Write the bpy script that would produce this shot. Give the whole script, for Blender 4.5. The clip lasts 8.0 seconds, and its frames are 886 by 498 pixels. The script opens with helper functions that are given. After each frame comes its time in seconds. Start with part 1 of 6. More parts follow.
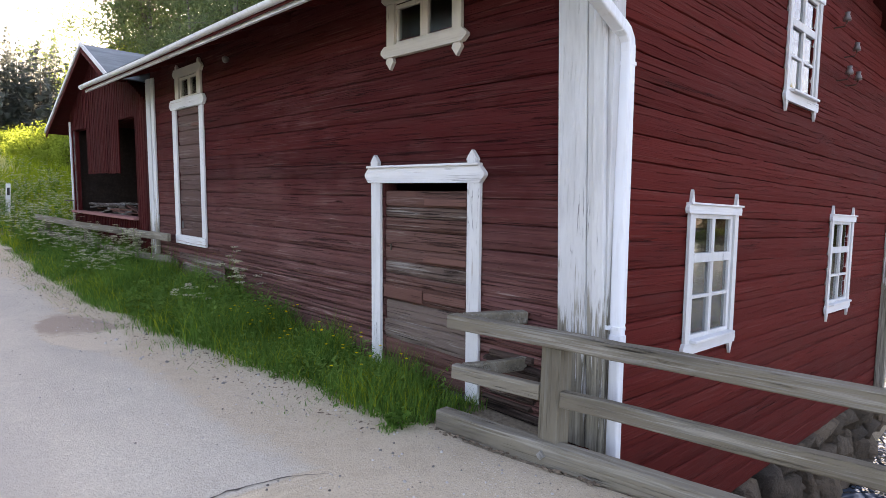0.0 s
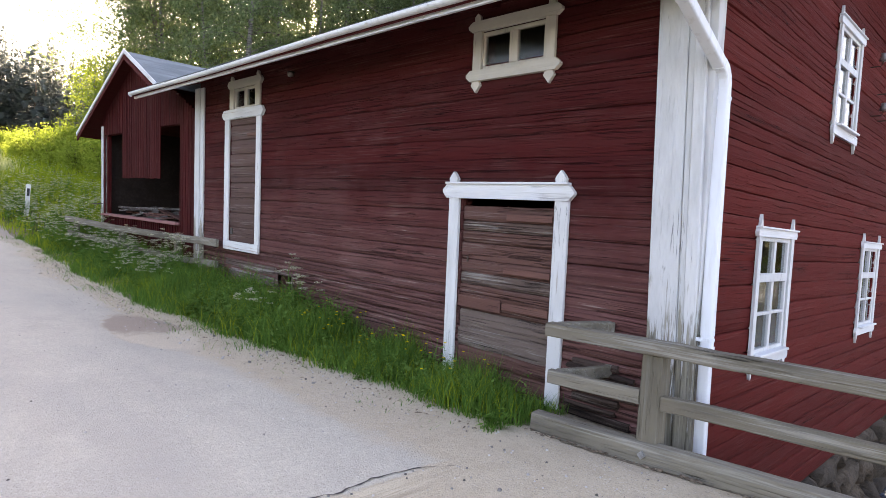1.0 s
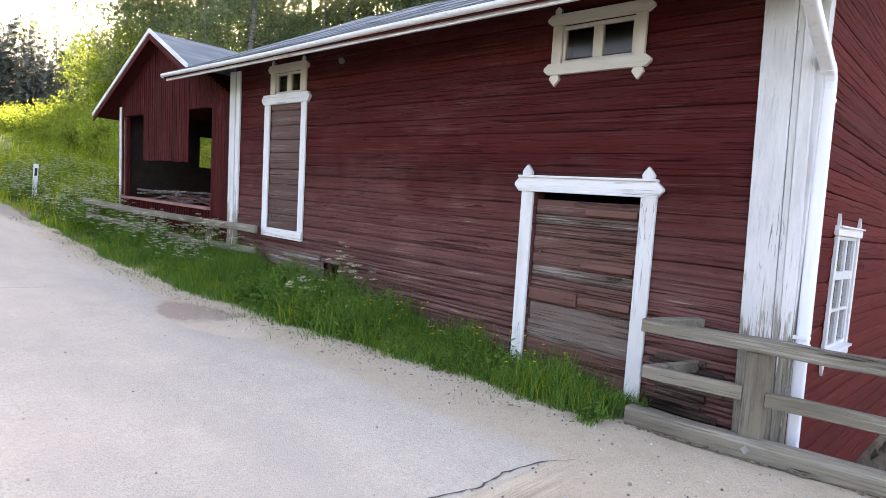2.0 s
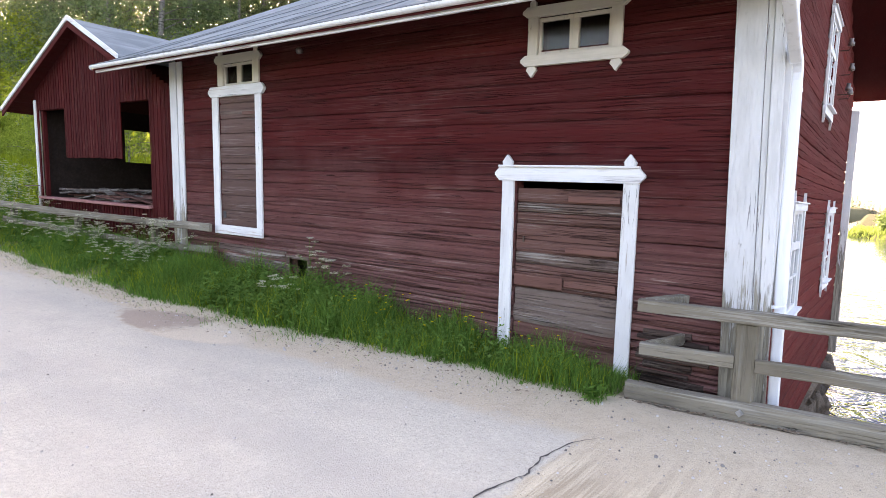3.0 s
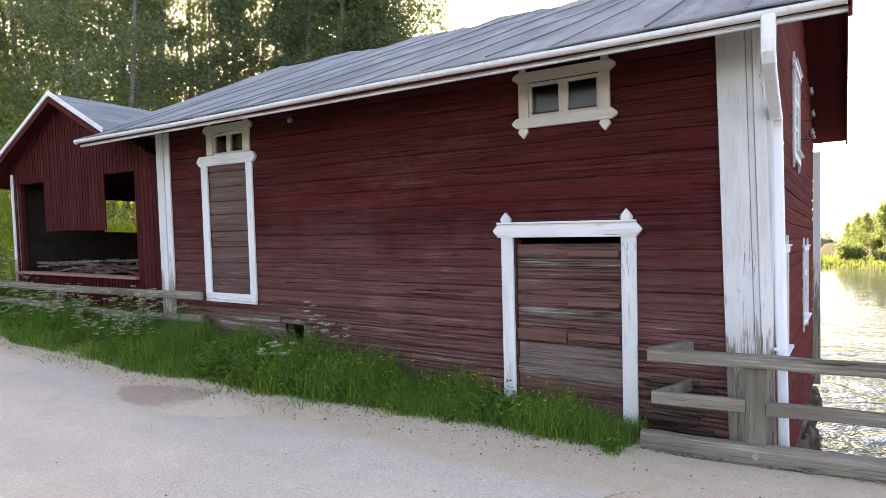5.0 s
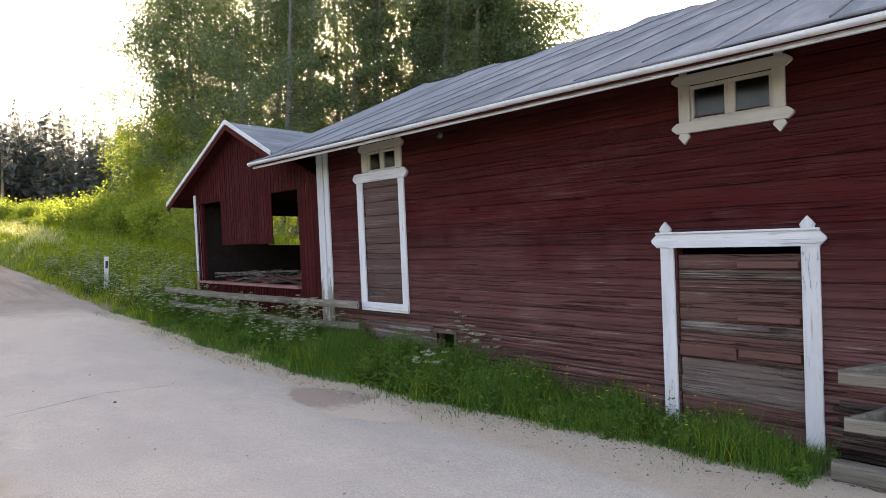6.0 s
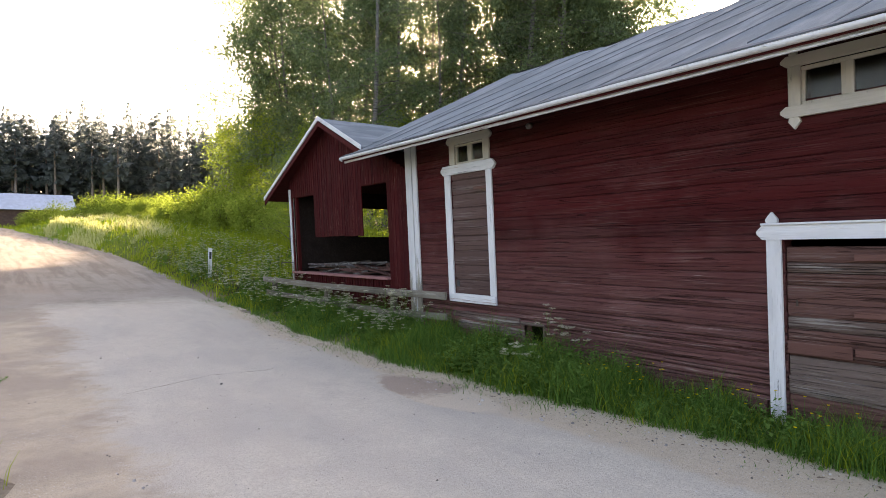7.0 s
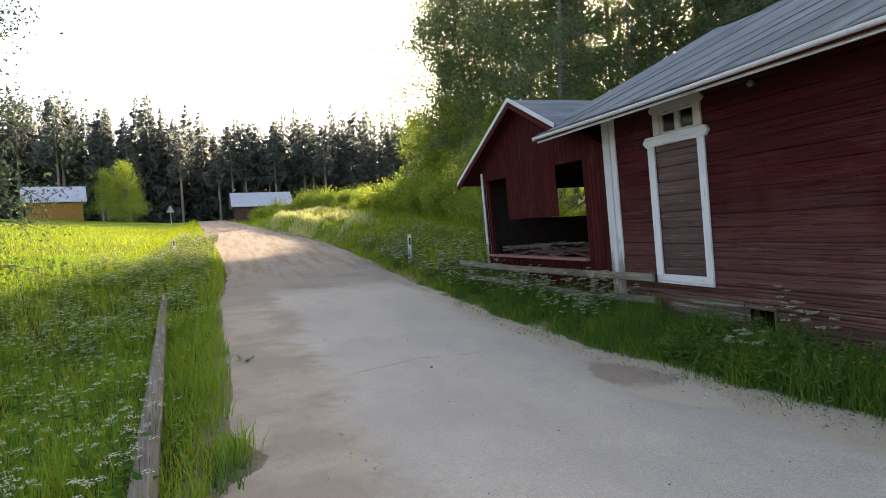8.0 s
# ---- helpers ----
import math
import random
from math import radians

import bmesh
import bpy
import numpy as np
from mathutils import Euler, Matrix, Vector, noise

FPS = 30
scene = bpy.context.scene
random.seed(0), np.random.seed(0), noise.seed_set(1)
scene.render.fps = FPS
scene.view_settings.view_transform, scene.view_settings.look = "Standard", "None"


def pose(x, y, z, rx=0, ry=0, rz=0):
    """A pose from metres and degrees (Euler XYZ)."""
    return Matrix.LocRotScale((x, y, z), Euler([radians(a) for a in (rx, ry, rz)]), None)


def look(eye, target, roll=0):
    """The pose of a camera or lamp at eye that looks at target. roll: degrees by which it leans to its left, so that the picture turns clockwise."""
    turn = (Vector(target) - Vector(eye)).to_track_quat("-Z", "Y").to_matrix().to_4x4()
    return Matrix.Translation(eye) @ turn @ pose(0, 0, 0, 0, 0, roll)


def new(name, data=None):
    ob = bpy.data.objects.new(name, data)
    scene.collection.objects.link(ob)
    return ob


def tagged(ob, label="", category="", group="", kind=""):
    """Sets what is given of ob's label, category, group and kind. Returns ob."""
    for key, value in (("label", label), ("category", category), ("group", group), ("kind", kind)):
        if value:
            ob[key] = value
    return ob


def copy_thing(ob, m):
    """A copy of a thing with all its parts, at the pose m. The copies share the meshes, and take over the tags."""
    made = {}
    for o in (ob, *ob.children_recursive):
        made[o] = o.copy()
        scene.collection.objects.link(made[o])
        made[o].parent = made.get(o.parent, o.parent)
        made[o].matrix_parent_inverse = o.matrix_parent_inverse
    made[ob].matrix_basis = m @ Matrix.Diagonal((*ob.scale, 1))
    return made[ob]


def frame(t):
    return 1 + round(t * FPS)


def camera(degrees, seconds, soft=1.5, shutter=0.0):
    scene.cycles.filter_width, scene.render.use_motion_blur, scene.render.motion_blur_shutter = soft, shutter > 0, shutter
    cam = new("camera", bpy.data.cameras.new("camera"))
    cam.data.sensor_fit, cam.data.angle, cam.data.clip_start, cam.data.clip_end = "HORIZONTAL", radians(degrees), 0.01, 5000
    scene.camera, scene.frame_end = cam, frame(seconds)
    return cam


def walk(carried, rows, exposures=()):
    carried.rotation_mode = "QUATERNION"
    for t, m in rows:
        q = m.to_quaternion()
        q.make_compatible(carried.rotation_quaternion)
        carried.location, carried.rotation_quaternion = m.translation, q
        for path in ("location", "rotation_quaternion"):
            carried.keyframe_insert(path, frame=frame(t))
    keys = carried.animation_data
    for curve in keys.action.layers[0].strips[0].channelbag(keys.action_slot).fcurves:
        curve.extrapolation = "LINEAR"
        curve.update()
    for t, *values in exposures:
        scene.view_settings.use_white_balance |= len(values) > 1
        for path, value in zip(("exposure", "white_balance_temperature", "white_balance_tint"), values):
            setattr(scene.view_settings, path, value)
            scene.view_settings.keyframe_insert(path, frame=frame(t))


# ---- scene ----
cam = camera(72.1, 8.0, soft=0.8)
PATH = [
    (0, (0.64, 0.629, 1.66), (-0.805, 2.004, 1.52), 2.2),
    (0.5, (0.446, 0.236, 1.608), (-0.978, 1.632, 1.453), 3.1),
    (1, (0.264, -0.239, 1.606), (-1.154, 1.168, 1.517), 4.1),
    (1.5, (-0.038, -0.608, 1.657), (-1.412, 0.839, 1.52), 4.7),
    (1.7, (-0.173, -0.725, 1.605), (-1.586, 0.684, 1.481), 4.5),
    (2.8, (-0.79, -1.301, 1.674), (-1.927, 0.334, 1.496), 5.6),
    (3, (-0.858, -1.391, 1.693), (-2.028, 0.22, 1.511), 2.6),
    (3.5, (-1.053, -1.506, 1.7), (-2.174, 0.144, 1.546), 4.6),
    (4, (-1.034, -1.585, 1.716), (-1.907, 0.211, 1.607), 3.5),
    (4.2, (-1.035, -1.665, 1.727), (-1.940, 0.116, 1.632), 1.8),
    (5.3, (-1.115, -1.67, 1.823), (-2.314, -0.069, 1.831), -0.3),
    (5.5, (-1.155, -1.7, 1.83), (-2.437, -0.165, 1.842), -0.8),
    (6, (-1.23, -1.838, 1.841), (-2.661, -0.443, 1.853), -0.7),
    (6.5, (-1.216, -1.918, 1.826), (-2.729, -0.61, 1.818), -0.1),
    (7, (-1.264, -1.899, 1.833), (-2.873, -0.711, 1.823), -0.6),
    (7.5, (-1.332, -1.887, 1.86), (-3.054, -0.871, 1.838), -1.3),
    (8, (-1.553, -1.968, 1.893), (-3.443, -1.317, 1.834), -3.1),
]
EXPOSURES = [(0.0, 2.55, 8200, 25), (1.5, 2.85, 8200, 25), (4.0, 3.1, 8300, 25), (5.5, 2.5, 8300, 25), (7.0, 2.29, 8300, 23), (7.5, 2.1, 8150, 20), (8.0, 1.8, 8000, 17)]
walk(cam, [(t, look(eye, target, roll)) for t, eye, target, roll in PATH], EXPOSURES)

# ---- light ----
SUN_AZ, SUN_EL = -49.0, 19.5          # compass bearing from +y (clockwise) and height, degrees
world = bpy.data.worlds.new("sky")
scene.world = world
world.use_nodes = True
wn = world.node_tree.nodes
wn.clear()
sky = wn.new("ShaderNodeTexSky")
sky.sky_type, sky.sun_disc = "NISHITA", False
sky.sun_elevation, sky.sun_rotation = radians(SUN_EL), radians(SUN_AZ)
sky.air_density, sky.dust_density, sky.ozone_density, sky.altitude = 0.8, 3.0, 1.05, 100
wbg, wout = wn.new("ShaderNodeBackground"), wn.new("ShaderNodeOutputWorld")
wbg.inputs["Strength"].default_value = 0.15
world.node_tree.links.new(sky.outputs[0], wbg.inputs["Color"])
world.node_tree.links.new(wbg.outputs[0], wout.inputs["Surface"])
sun = new("sun", bpy.data.lights.new("sun", "SUN"))
sun.data.energy, sun.data.angle, sun.data.color = 4.2, radians(0.6), (1.0, 0.9, 0.74)
_sd = Vector((math.sin(radians(SUN_AZ)) * math.cos(radians(SUN_EL)), math.cos(radians(SUN_AZ)) * math.cos(radians(SUN_EL)), math.sin(radians(SUN_EL))))
sun.matrix_world = look(_sd * 60, (0, 0, 0))



# ---- building blocks ----
class MB:
    """Collects vertices and faces of one mesh."""
    def __init__(self):
        self.v, self.f = [], []

    def add(self, verts, faces):
        n = len(self.v)
        self.v += [tuple(p) for p in verts]
        self.f += [tuple(i + n for i in q) for q in faces]
        return self

    def box(self, x0, x1, y0, y1, z0, z1):
        return self.add([(x0, y0, z0), (x1, y0, z0), (x1, y1, z0), (x0, y1, z0), (x0, y0, z1), (x1, y0, z1), (x1, y1, z1), (x0, y1, z1)],
                        [(0, 3, 2, 1), (4, 5, 6, 7), (0, 1, 5, 4), (1, 2, 6, 5), (2, 3, 7, 6), (3, 0, 4, 7)])

    def cbox(self, x0, x1, y0, y1, z0, z1, c=0.006):
        """A box with chamfered edges."""
        lo, hi = (x0, y0, z0), (x1, y1, z1)
        c = min(c, 0.3 * min(hi[i] - lo[i] for i in range(3)))
        vs, idx = [], {}
        for sx in (0, 1):
            for sy in (0, 1):
                for sz in (0, 1):
                    s = (sx, sy, sz)
                    for a in range(3):
                        p = [(hi[i] if s[i] else lo[i]) if i == a else (hi[i] - c if s[i] else lo[i] + c) for i in range(3)]
                        idx[(s, a)] = len(vs)
                        vs.append(p)
        fs = []
        for a in range(3):
            b, d = (a + 1) % 3, (a + 2) % 3
            for sa in (0, 1):
                q = []
                for sb, sd in ((0, 0), (1, 0), (1, 1), (0, 1)):
                    s = [0, 0, 0]
                    s[a], s[b], s[d] = sa, sb, sd
                    q.append(idx[(tuple(s), a)])
                fs.append(tuple(q if sa else q[::-1]))
            for sb in (0, 1):
                for sd in (0, 1):
                    s0, s1 = [0, 0, 0], [0, 0, 0]
                    s0[a], s0[b], s0[d] = 0, sb, sd
                    s1[a], s1[b], s1[d] = 1, sb, sd
                    s0, s1 = tuple(s0), tuple(s1)
                    q = (idx[(s0, b)], idx[(s1, b)], idx[(s1, d)], idx[(s0, d)])
                    fs.append(q if (sb + sd) % 2 else q[::-1])
        for sx in (0, 1):
            for sy in (0, 1):
                for sz in (0, 1):
                    q = tuple(idx[((sx, sy, sz), a)] for a in range(3))
                    fs.append(q if (sx + sy + sz) % 2 else q[::-1])
        return self.add(vs, fs)

    def prism(self, poly, plane, a, b):
        """A polygon (counter-clockwise) in plane 'xz' or 'yz', drawn out from a to b along the third axis."""
        n = len(poly)
        if plane == "xz":
            vs = [(p, a, q) for p, q in poly] + [(p, b, q) for p, q in poly]
        else:
            vs = [(a, p, q) for p, q in poly] + [(b, p, q) for p, q in poly]
        fs = [tuple(range(n)), tuple(range(2 * n - 1, n - 1, -1))]
        fs += [(i, i + n, (i + 1) % n + n, (i + 1) % n) for i in range(n)]
        return self.add(vs, fs)

    def tube(self, pts, radii, n=8, caps=True):
        pts = [Vector(p) for p in pts]
        rings = []
        for i, p in enumerate(pts):
            d = (pts[min(i + 1, len(pts) - 1)] - pts[max(i - 1, 0)]).normalized()
            u = d.cross(Vector((0, 0, 1)) if abs(d.z) < 0.9 else Vector((1, 0, 0))).normalized()
            w = d.cross(u)
            r = float(radii[i] if hasattr(radii, "__len__") else radii)
            rings.append([p + r * (math.cos(2 * math.pi * k / n) * u + math.sin(2 * math.pi * k / n) * w) for k in range(n)])
        vs = [q for r in rings for q in r]
        fs = [(i * n + k, i * n + (k + 1) % n, (i + 1) * n + (k + 1) % n, (i + 1) * n + k) for i in range(len(pts) - 1) for k in range(n)]
        if caps:
            fs += [tuple(range(n - 1, -1, -1)), tuple(range((len(pts) - 1) * n, len(pts) * n))]
        return self.add(vs, fs)

    def map(self, fn):
        self.v = [tuple(fn(*p)) for p in self.v]
        return self


LEAN_Y = -0.0425                        # the old house leans towards the road


def lean(x, y, z):
    return x, y + LEAN_Y * z, z


def lean_g(x, y, z):
    """The gable lies a little back near the road corner and comes forward towards the river."""
    f = max(0.0, min(1.0, (12.9 - y) / 4.9))
    return x - 0.05 * f, y + LEAN_Y * z, z


BASES = {}


def thing(name, at, label="", category="", group="", kind=""):
    ob = new(name)
    ob.empty_display_size = 0.1
    ob.location = at
    BASES[ob.name] = Vector(at)
    return tagged(ob, label, category, group, kind)


def mesh_of(name, mb, material, base=(0, 0, 0), smooth=False):
    me = bpy.data.meshes.new(name)
    b = Vector(base)
    me.from_pydata([(p[0] - b.x, p[1] - b.y, p[2] - b.z) for p in mb.v], [], mb.f)
    if smooth:
        me.polygons.foreach_set("use_smooth", [True] * len(me.polygons))
    me.materials.append(material)
    me.update()
    return me


def part(name, mb, material, parent, label="", smooth=False, kind=""):
    """One mesh under a thing or under a part of it; mb is in world metres."""
    base = BASES[parent.name]
    ob = new(name, mesh_of(name, mb, material, base, smooth))
    ob.parent = parent
    BASES[ob.name] = base
    return tagged(ob, label, kind=kind)


def solid(name, mb, material, label="", category="", group="", kind="", smooth=False, base=(0, 0, 0)):
    """One mesh that is a thing by itself."""
    ob = new(name, mesh_of(name, mb, material, base, smooth))
    ob.location = base
    BASES[ob.name] = Vector(base)
    return tagged(ob, label, category, group, kind)


def array_mesh(name, verts, faces, material, smooth=False):
    """A mesh from numpy arrays; faces all of one size."""
    me = bpy.data.meshes.new(name)
    k = faces.shape[1]
    me.vertices.add(len(verts))
    me.vertices.foreach_set("co", np.asarray(verts, np.float32).ravel())
    me.loops.add(faces.size)
    me.loops.foreach_set("vertex_index", faces.astype(np.int32).ravel())
    me.polygons.add(len(faces))
    me.polygons.foreach_set("loop_start", np.arange(0, faces.size, k, dtype=np.int32))
    if smooth:
        me.polygons.foreach_set("use_smooth", np.ones(len(faces), bool))
    me.materials.append(material)
    me.update(calc_edges=True)
    me.validate()
    return me


# ---- materials ----
def nodes_of(name):
    m = bpy.data.materials.new(name)
    m.use_nodes = True
    nt = m.node_tree
    return m, nt, nt.nodes["Principled BSDF"]


class NT:
    """Short forms for building node trees."""
    def __init__(self, name, turn=0.0):
        self.m, self.t, self.p = nodes_of(name)
        self.turn = turn

    def n(self, kind, **props):
        q = self.t.nodes.new("ShaderNode" + kind)
        for k, v in props.items():
            if k == "op":
                q.operation = v
            elif k == "blend":
                q.data_type, q.blend_type = "RGBA", v
        return q

    def l(self, a, b):
        self.t.links.new(a, b)

    def coords(self, scale=(1, 1, 1), geometry=False):
        c = self.n("NewGeometry" if geometry else "TexCoord")
        src = c.outputs["Position" if geometry else "Object"]
        if self.turn:
            tn = self.n("Mapping")
            tn.inputs["Rotation"].default_value = (0, 0, radians(self.turn))
            self.l(src, tn.inputs["Vector"])
            src = tn.outputs[0]
        mp = self.n("Mapping")
        mp.inputs["Scale"].default_value = scale
        self.l(src, mp.inputs["Vector"])
        return mp.outputs[0]

    def noise(self, vec, scale, detail=4, rough=0.55, dist=0.0):
        q = self.n("TexNoise")
        q.inputs["Scale"].default_value, q.inputs["Detail"].default_value = scale, detail
        q.inputs["Roughness"].default_value, q.inputs["Distortion"].default_value = rough, dist
        self.l(vec, q.inputs["Vector"])
        return q.outputs["Fac"]

    def ramp(self, fac, stops):
        q = self.n("ValToRGB")
        e = q.color_ramp.elements
        while len(e) < len(stops):
            e.new(0.5)
        for i, (pos, col) in enumerate(stops):
            e[i].position = pos
            e[i].color = (*col, 1) if len(col) == 3 else col
        self.l(fac, q.inputs["Fac"])
        return q.outputs["Color"]

    def step(self, fac, lo, hi):
        q = self.n("MapRange")
        q.inputs["From Min"].default_value, q.inputs["From Max"].default_value = lo, hi
        self.l(fac, q.inputs["Value"])
        return q.outputs[0]

    def mix(self, fac, a, b, blend="MIX"):
        q = self.n("Mix", blend=blend)
        for sock, val in ((q.inputs[0], fac), (q.inputs[6], a), (q.inputs[7], b)):
            if isinstance(val, (int, float)):
                sock.default_value = val
            elif isinstance(val, tuple):
                sock.default_value = (*val, 1)
            else:
                self.l(val, sock)
        return q.outputs[2]

    def math(self, op, a, b=0.0):
        q = self.n("Math", op=op)
        for sock, val in ((q.inputs[0], a), (q.inputs[1], b)):
            if isinstance(val, (int, float)):
                sock.default_value = val
            else:
                self.l(val, sock)
        return q.outputs[0]

    def xyz(self, vec):
        q = self.n("SeparateXYZ")
        self.l(vec, q.inputs[0])
        return q.outputs

    def random(self):
        return self.n("ObjectInfo").outputs["Random"]

    def bump(self, height, strength, distance=0.01):
        q = self.n("Bump")
        q.inputs["Strength"].default_value, q.inputs["Distance"].default_value = strength, distance
        self.l(height, q.inputs["Height"])
        self.l(q.outputs[0], self.p.inputs["Normal"])

    def done(self, color=None, rough=0.8, spec=0.3, metal=0.0):
        if color is not None:
            if isinstance(color, tuple):
                self.p.inputs["Base Color"].default_value = (*color, 1)
            else:
                self.l(color, self.p.inputs["Base Color"])
        if isinstance(rough, (int, float)):
            self.p.inputs["Roughness"].default_value = rough
        else:
            self.l(rough, self.p.inputs["Roughness"])
        self.p.inputs["Specular IOR Level"].default_value = spec
        self.p.inputs["Metallic"].default_value = metal
        return self.m


def timber(name, along, paint, paint2, bare, bare2, wear=0.5, low=None, cracks=0.5, bump=0.6, rough=0.85, gloss_spec=0.1, fade=None, streak=0.5, strip=0.2, turn=0.0, soil=0.3):
    """Painted or weathered timber. along: 'x', 'y' or 'z', the way of the grain. wear: share of bare wood.
    low: (z0, z1), between which weather has taken the paint off near the ground; fade: the colour of thin paint there.
    cracks: how many dark checks; streak: how strong the pale raised grain."""
    k = NT(name, turn)

    def grainwise(run, across):
        return k.coords({"x": (run, across, across), "y": (across, run, across), "z": (across, across, run)}[along], geometry=True)

    w = k.coords((1, 1, 1), geometry=True)
    fine = k.noise(grainwise(1.5, 60), 1.0, 4, 0.65, 0.2)
    hair = k.noise(grainwise(0.9, 105), 1.0, 2, 0.5)
    mid = k.noise(grainwise(0.4, 20), 1.0, 5, 0.65, 0.3)
    blot = k.noise(w, 1.1, 4, 0.65)
    spot = k.noise(grainwise(1.1, 6), 1.0, 4, 0.65)
    rnd = k.random()
    col = k.mix(k.step(k.math("ADD", k.math("MULTIPLY", rnd, 0.75), k.math("MULTIPLY", mid, 0.6)), 0.2, 1.15), paint, paint2)
    raw = k.mix(k.step(mid, 0.36, 0.64), bare, bare2)
    raw = k.mix(k.math("MULTIPLY", k.step(fine, 0.5, 0.36), 0.6), raw, tuple(0.4 * c for c in bare))
    amount = k.math("ADD", k.math("MULTIPLY", fine, 0.4), k.math("ADD", k.math("MULTIPLY", mid, 0.3), k.math("MULTIPLY", spot, 0.3)))
    weather = None
    if low:
        weather = k.math("ADD", k.step(k.xyz(w)[2], low[1], low[0]), k.math("MULTIPLY", k.math("SUBTRACT", blot, 0.5), 0.75))
        amount = k.math("ADD", amount, k.math("MULTIPLY", weather, strip))
        if fade:
            col = k.mix(k.step(weather, 0.0, 1.0), col, k.mix(k.step(mid, 0.38, 0.62), tuple(c * 0.66 for c in fade), fade))
    limit = 1.0 - wear
    col = k.mix(k.step(amount, limit - 0.02, limit + 0.03), col, raw)
    # thin pale raised grain, in patches
    pale = k.math("MULTIPLY", k.step(hair, 0.58, 0.62), k.step(spot, 0.44, 0.6))
    pale = k.math("MULTIPLY", pale, streak)
    if low:
        pale = k.math("MULTIPLY", pale, k.step(weather, -0.45, 0.55))
    col = k.mix(k.math("MULTIPLY", pale, 0.75), col, k.mix(0.3, bare2, col))
    # long drying cracks and short dark checks
    gate = k.step(k.noise(grainwise(0.9, 7), 1.0, 3, 0.6), 0.64 - 0.26 * cracks, 0.68 - 0.26 * cracks)
    cn = k.noise(grainwise(0.2, 30), 1.0, 3, 0.5)
    crack = k.math("MULTIPLY", k.step(k.math("ABSOLUTE", k.math("SUBTRACT", cn, 0.5)), 0.01, 0.004), gate)
    check = k.math("MULTIPLY", k.step(fine, 0.385 + 0.03 * cracks, 0.345 + 0.03 * cracks), k.math("MULTIPLY", k.step(spot, 0.56, 0.46), min(1.0, 1.4 * cracks)))
    dark = k.math("MAXIMUM", crack, k.math("MULTIPLY", check, 0.8))
    if low and fade:
        split = k.math("MULTIPLY", k.step(k.noise(grainwise(0.55, 42), 1.0, 3, 0.55, 0.4), 0.4, 0.36), k.step(weather, 0.25, 0.8))
        dark = k.math("MAXIMUM", dark, split)
    col = k.mix(k.math("MULTIPLY", dark, 0.82), col, k.mix(0.16, (0.004, 0.003, 0.003), col))
    stain = k.math("MULTIPLY", k.step(k.noise(grainwise(0.8, 3.5), 1.0, 4, 0.65), 0.48, 0.7), soil)
    col = k.mix(stain, col, k.mix(0.7, col, tuple(0.35 * c for c in bare)))
    h = k.math("ADD", k.math("MULTIPLY", fine, 0.8), k.math("ADD", k.math("MULTIPLY", mid, 0.9), k.math("MULTIPLY", hair, 0.3)))
    k.bump(k.math("SUBTRACT", h, k.math("MULTIPLY", dark, 1.1)), bump, 0.012)
    return k.done(col, rough, gloss_spec)


RED_A, RED_B = (0.052, 0.0082, 0.0085), (0.088, 0.0135, 0.0132)
FADED = (0.25, 0.125, 0.112)
M_LOG = timber("red_log", "x", RED_A, RED_B, (0.17, 0.1, 0.088), (0.34, 0.235, 0.205), wear=0.33, low=(-0.2, 2.3), cracks=0.4, bump=1.0, fade=FADED, streak=0.6, strip=0.13)
M_LOG_Y = timber("red_log_gable", "y", (0.092, 0.0115, 0.0098), (0.14, 0.018, 0.0145), (0.2, 0.09, 0.075), (0.32, 0.2, 0.17), wear=0.27, cracks=0.25, bump=0.8, streak=0.2)
M_RED_V = timber("red_board", "z", (0.048, 0.0064, 0.0068), (0.078, 0.0102, 0.01), (0.15, 0.05, 0.042), (0.24, 0.12, 0.1), wear=0.38, cracks=0.4, streak=0.6)
M_RED_Y = timber("red_soffit", "y", (0.06, 0.009, 0.009), (0.09, 0.014, 0.013), (0.1, 0.04, 0.035), (0.14, 0.07, 0.06), wear=0.28, cracks=0.3)
M_WHITE_V = timber("white_board", "z", (0.6, 0.6, 0.595), (0.7, 0.7, 0.69), (0.15, 0.135, 0.105), (0.38, 0.35, 0.285), wear=0.385, low=(-0.1, 1.9), cracks=0.12, bump=0.8, rough=0.6, streak=0.1, strip=0.26)
M_WHITE_J = timber("white_jamb", "z", (0.66, 0.66, 0.65), (0.75, 0.75, 0.74), (0.3, 0.26, 0.22), (0.45, 0.4, 0.35), wear=0.38, low=(-0.2, 0.5), cracks=0.25, bump=0.6, rough=0.6, streak=0.2, strip=0.06)
M_WHITE_X = timber("white_trim", "x", (0.7, 0.7, 0.7), (0.76, 0.76, 0.75), (0.4, 0.27, 0.23), (0.5, 0.4, 0.34), wear=0.41, cracks=0.3, bump=0.5, rough=0.6, streak=0.2)
M_WHITE_Y = timber("white_trim_gable", "y", (0.72, 0.73, 0.74), (0.78, 0.78, 0.78), (0.45, 0.4, 0.36), (0.5, 0.46, 0.42), wear=0.3, cracks=0.1, bump=0.3, rough=0.55, streak=0.2)
M_CREAM = timber("cream_trim", "x", (0.55, 0.5, 0.43), (0.62, 0.57, 0.49), (0.4, 0.34, 0.28), (0.48, 0.41, 0.34), wear=0.36, cracks=0.2, bump=0.4, rough=0.6, streak=0.2)
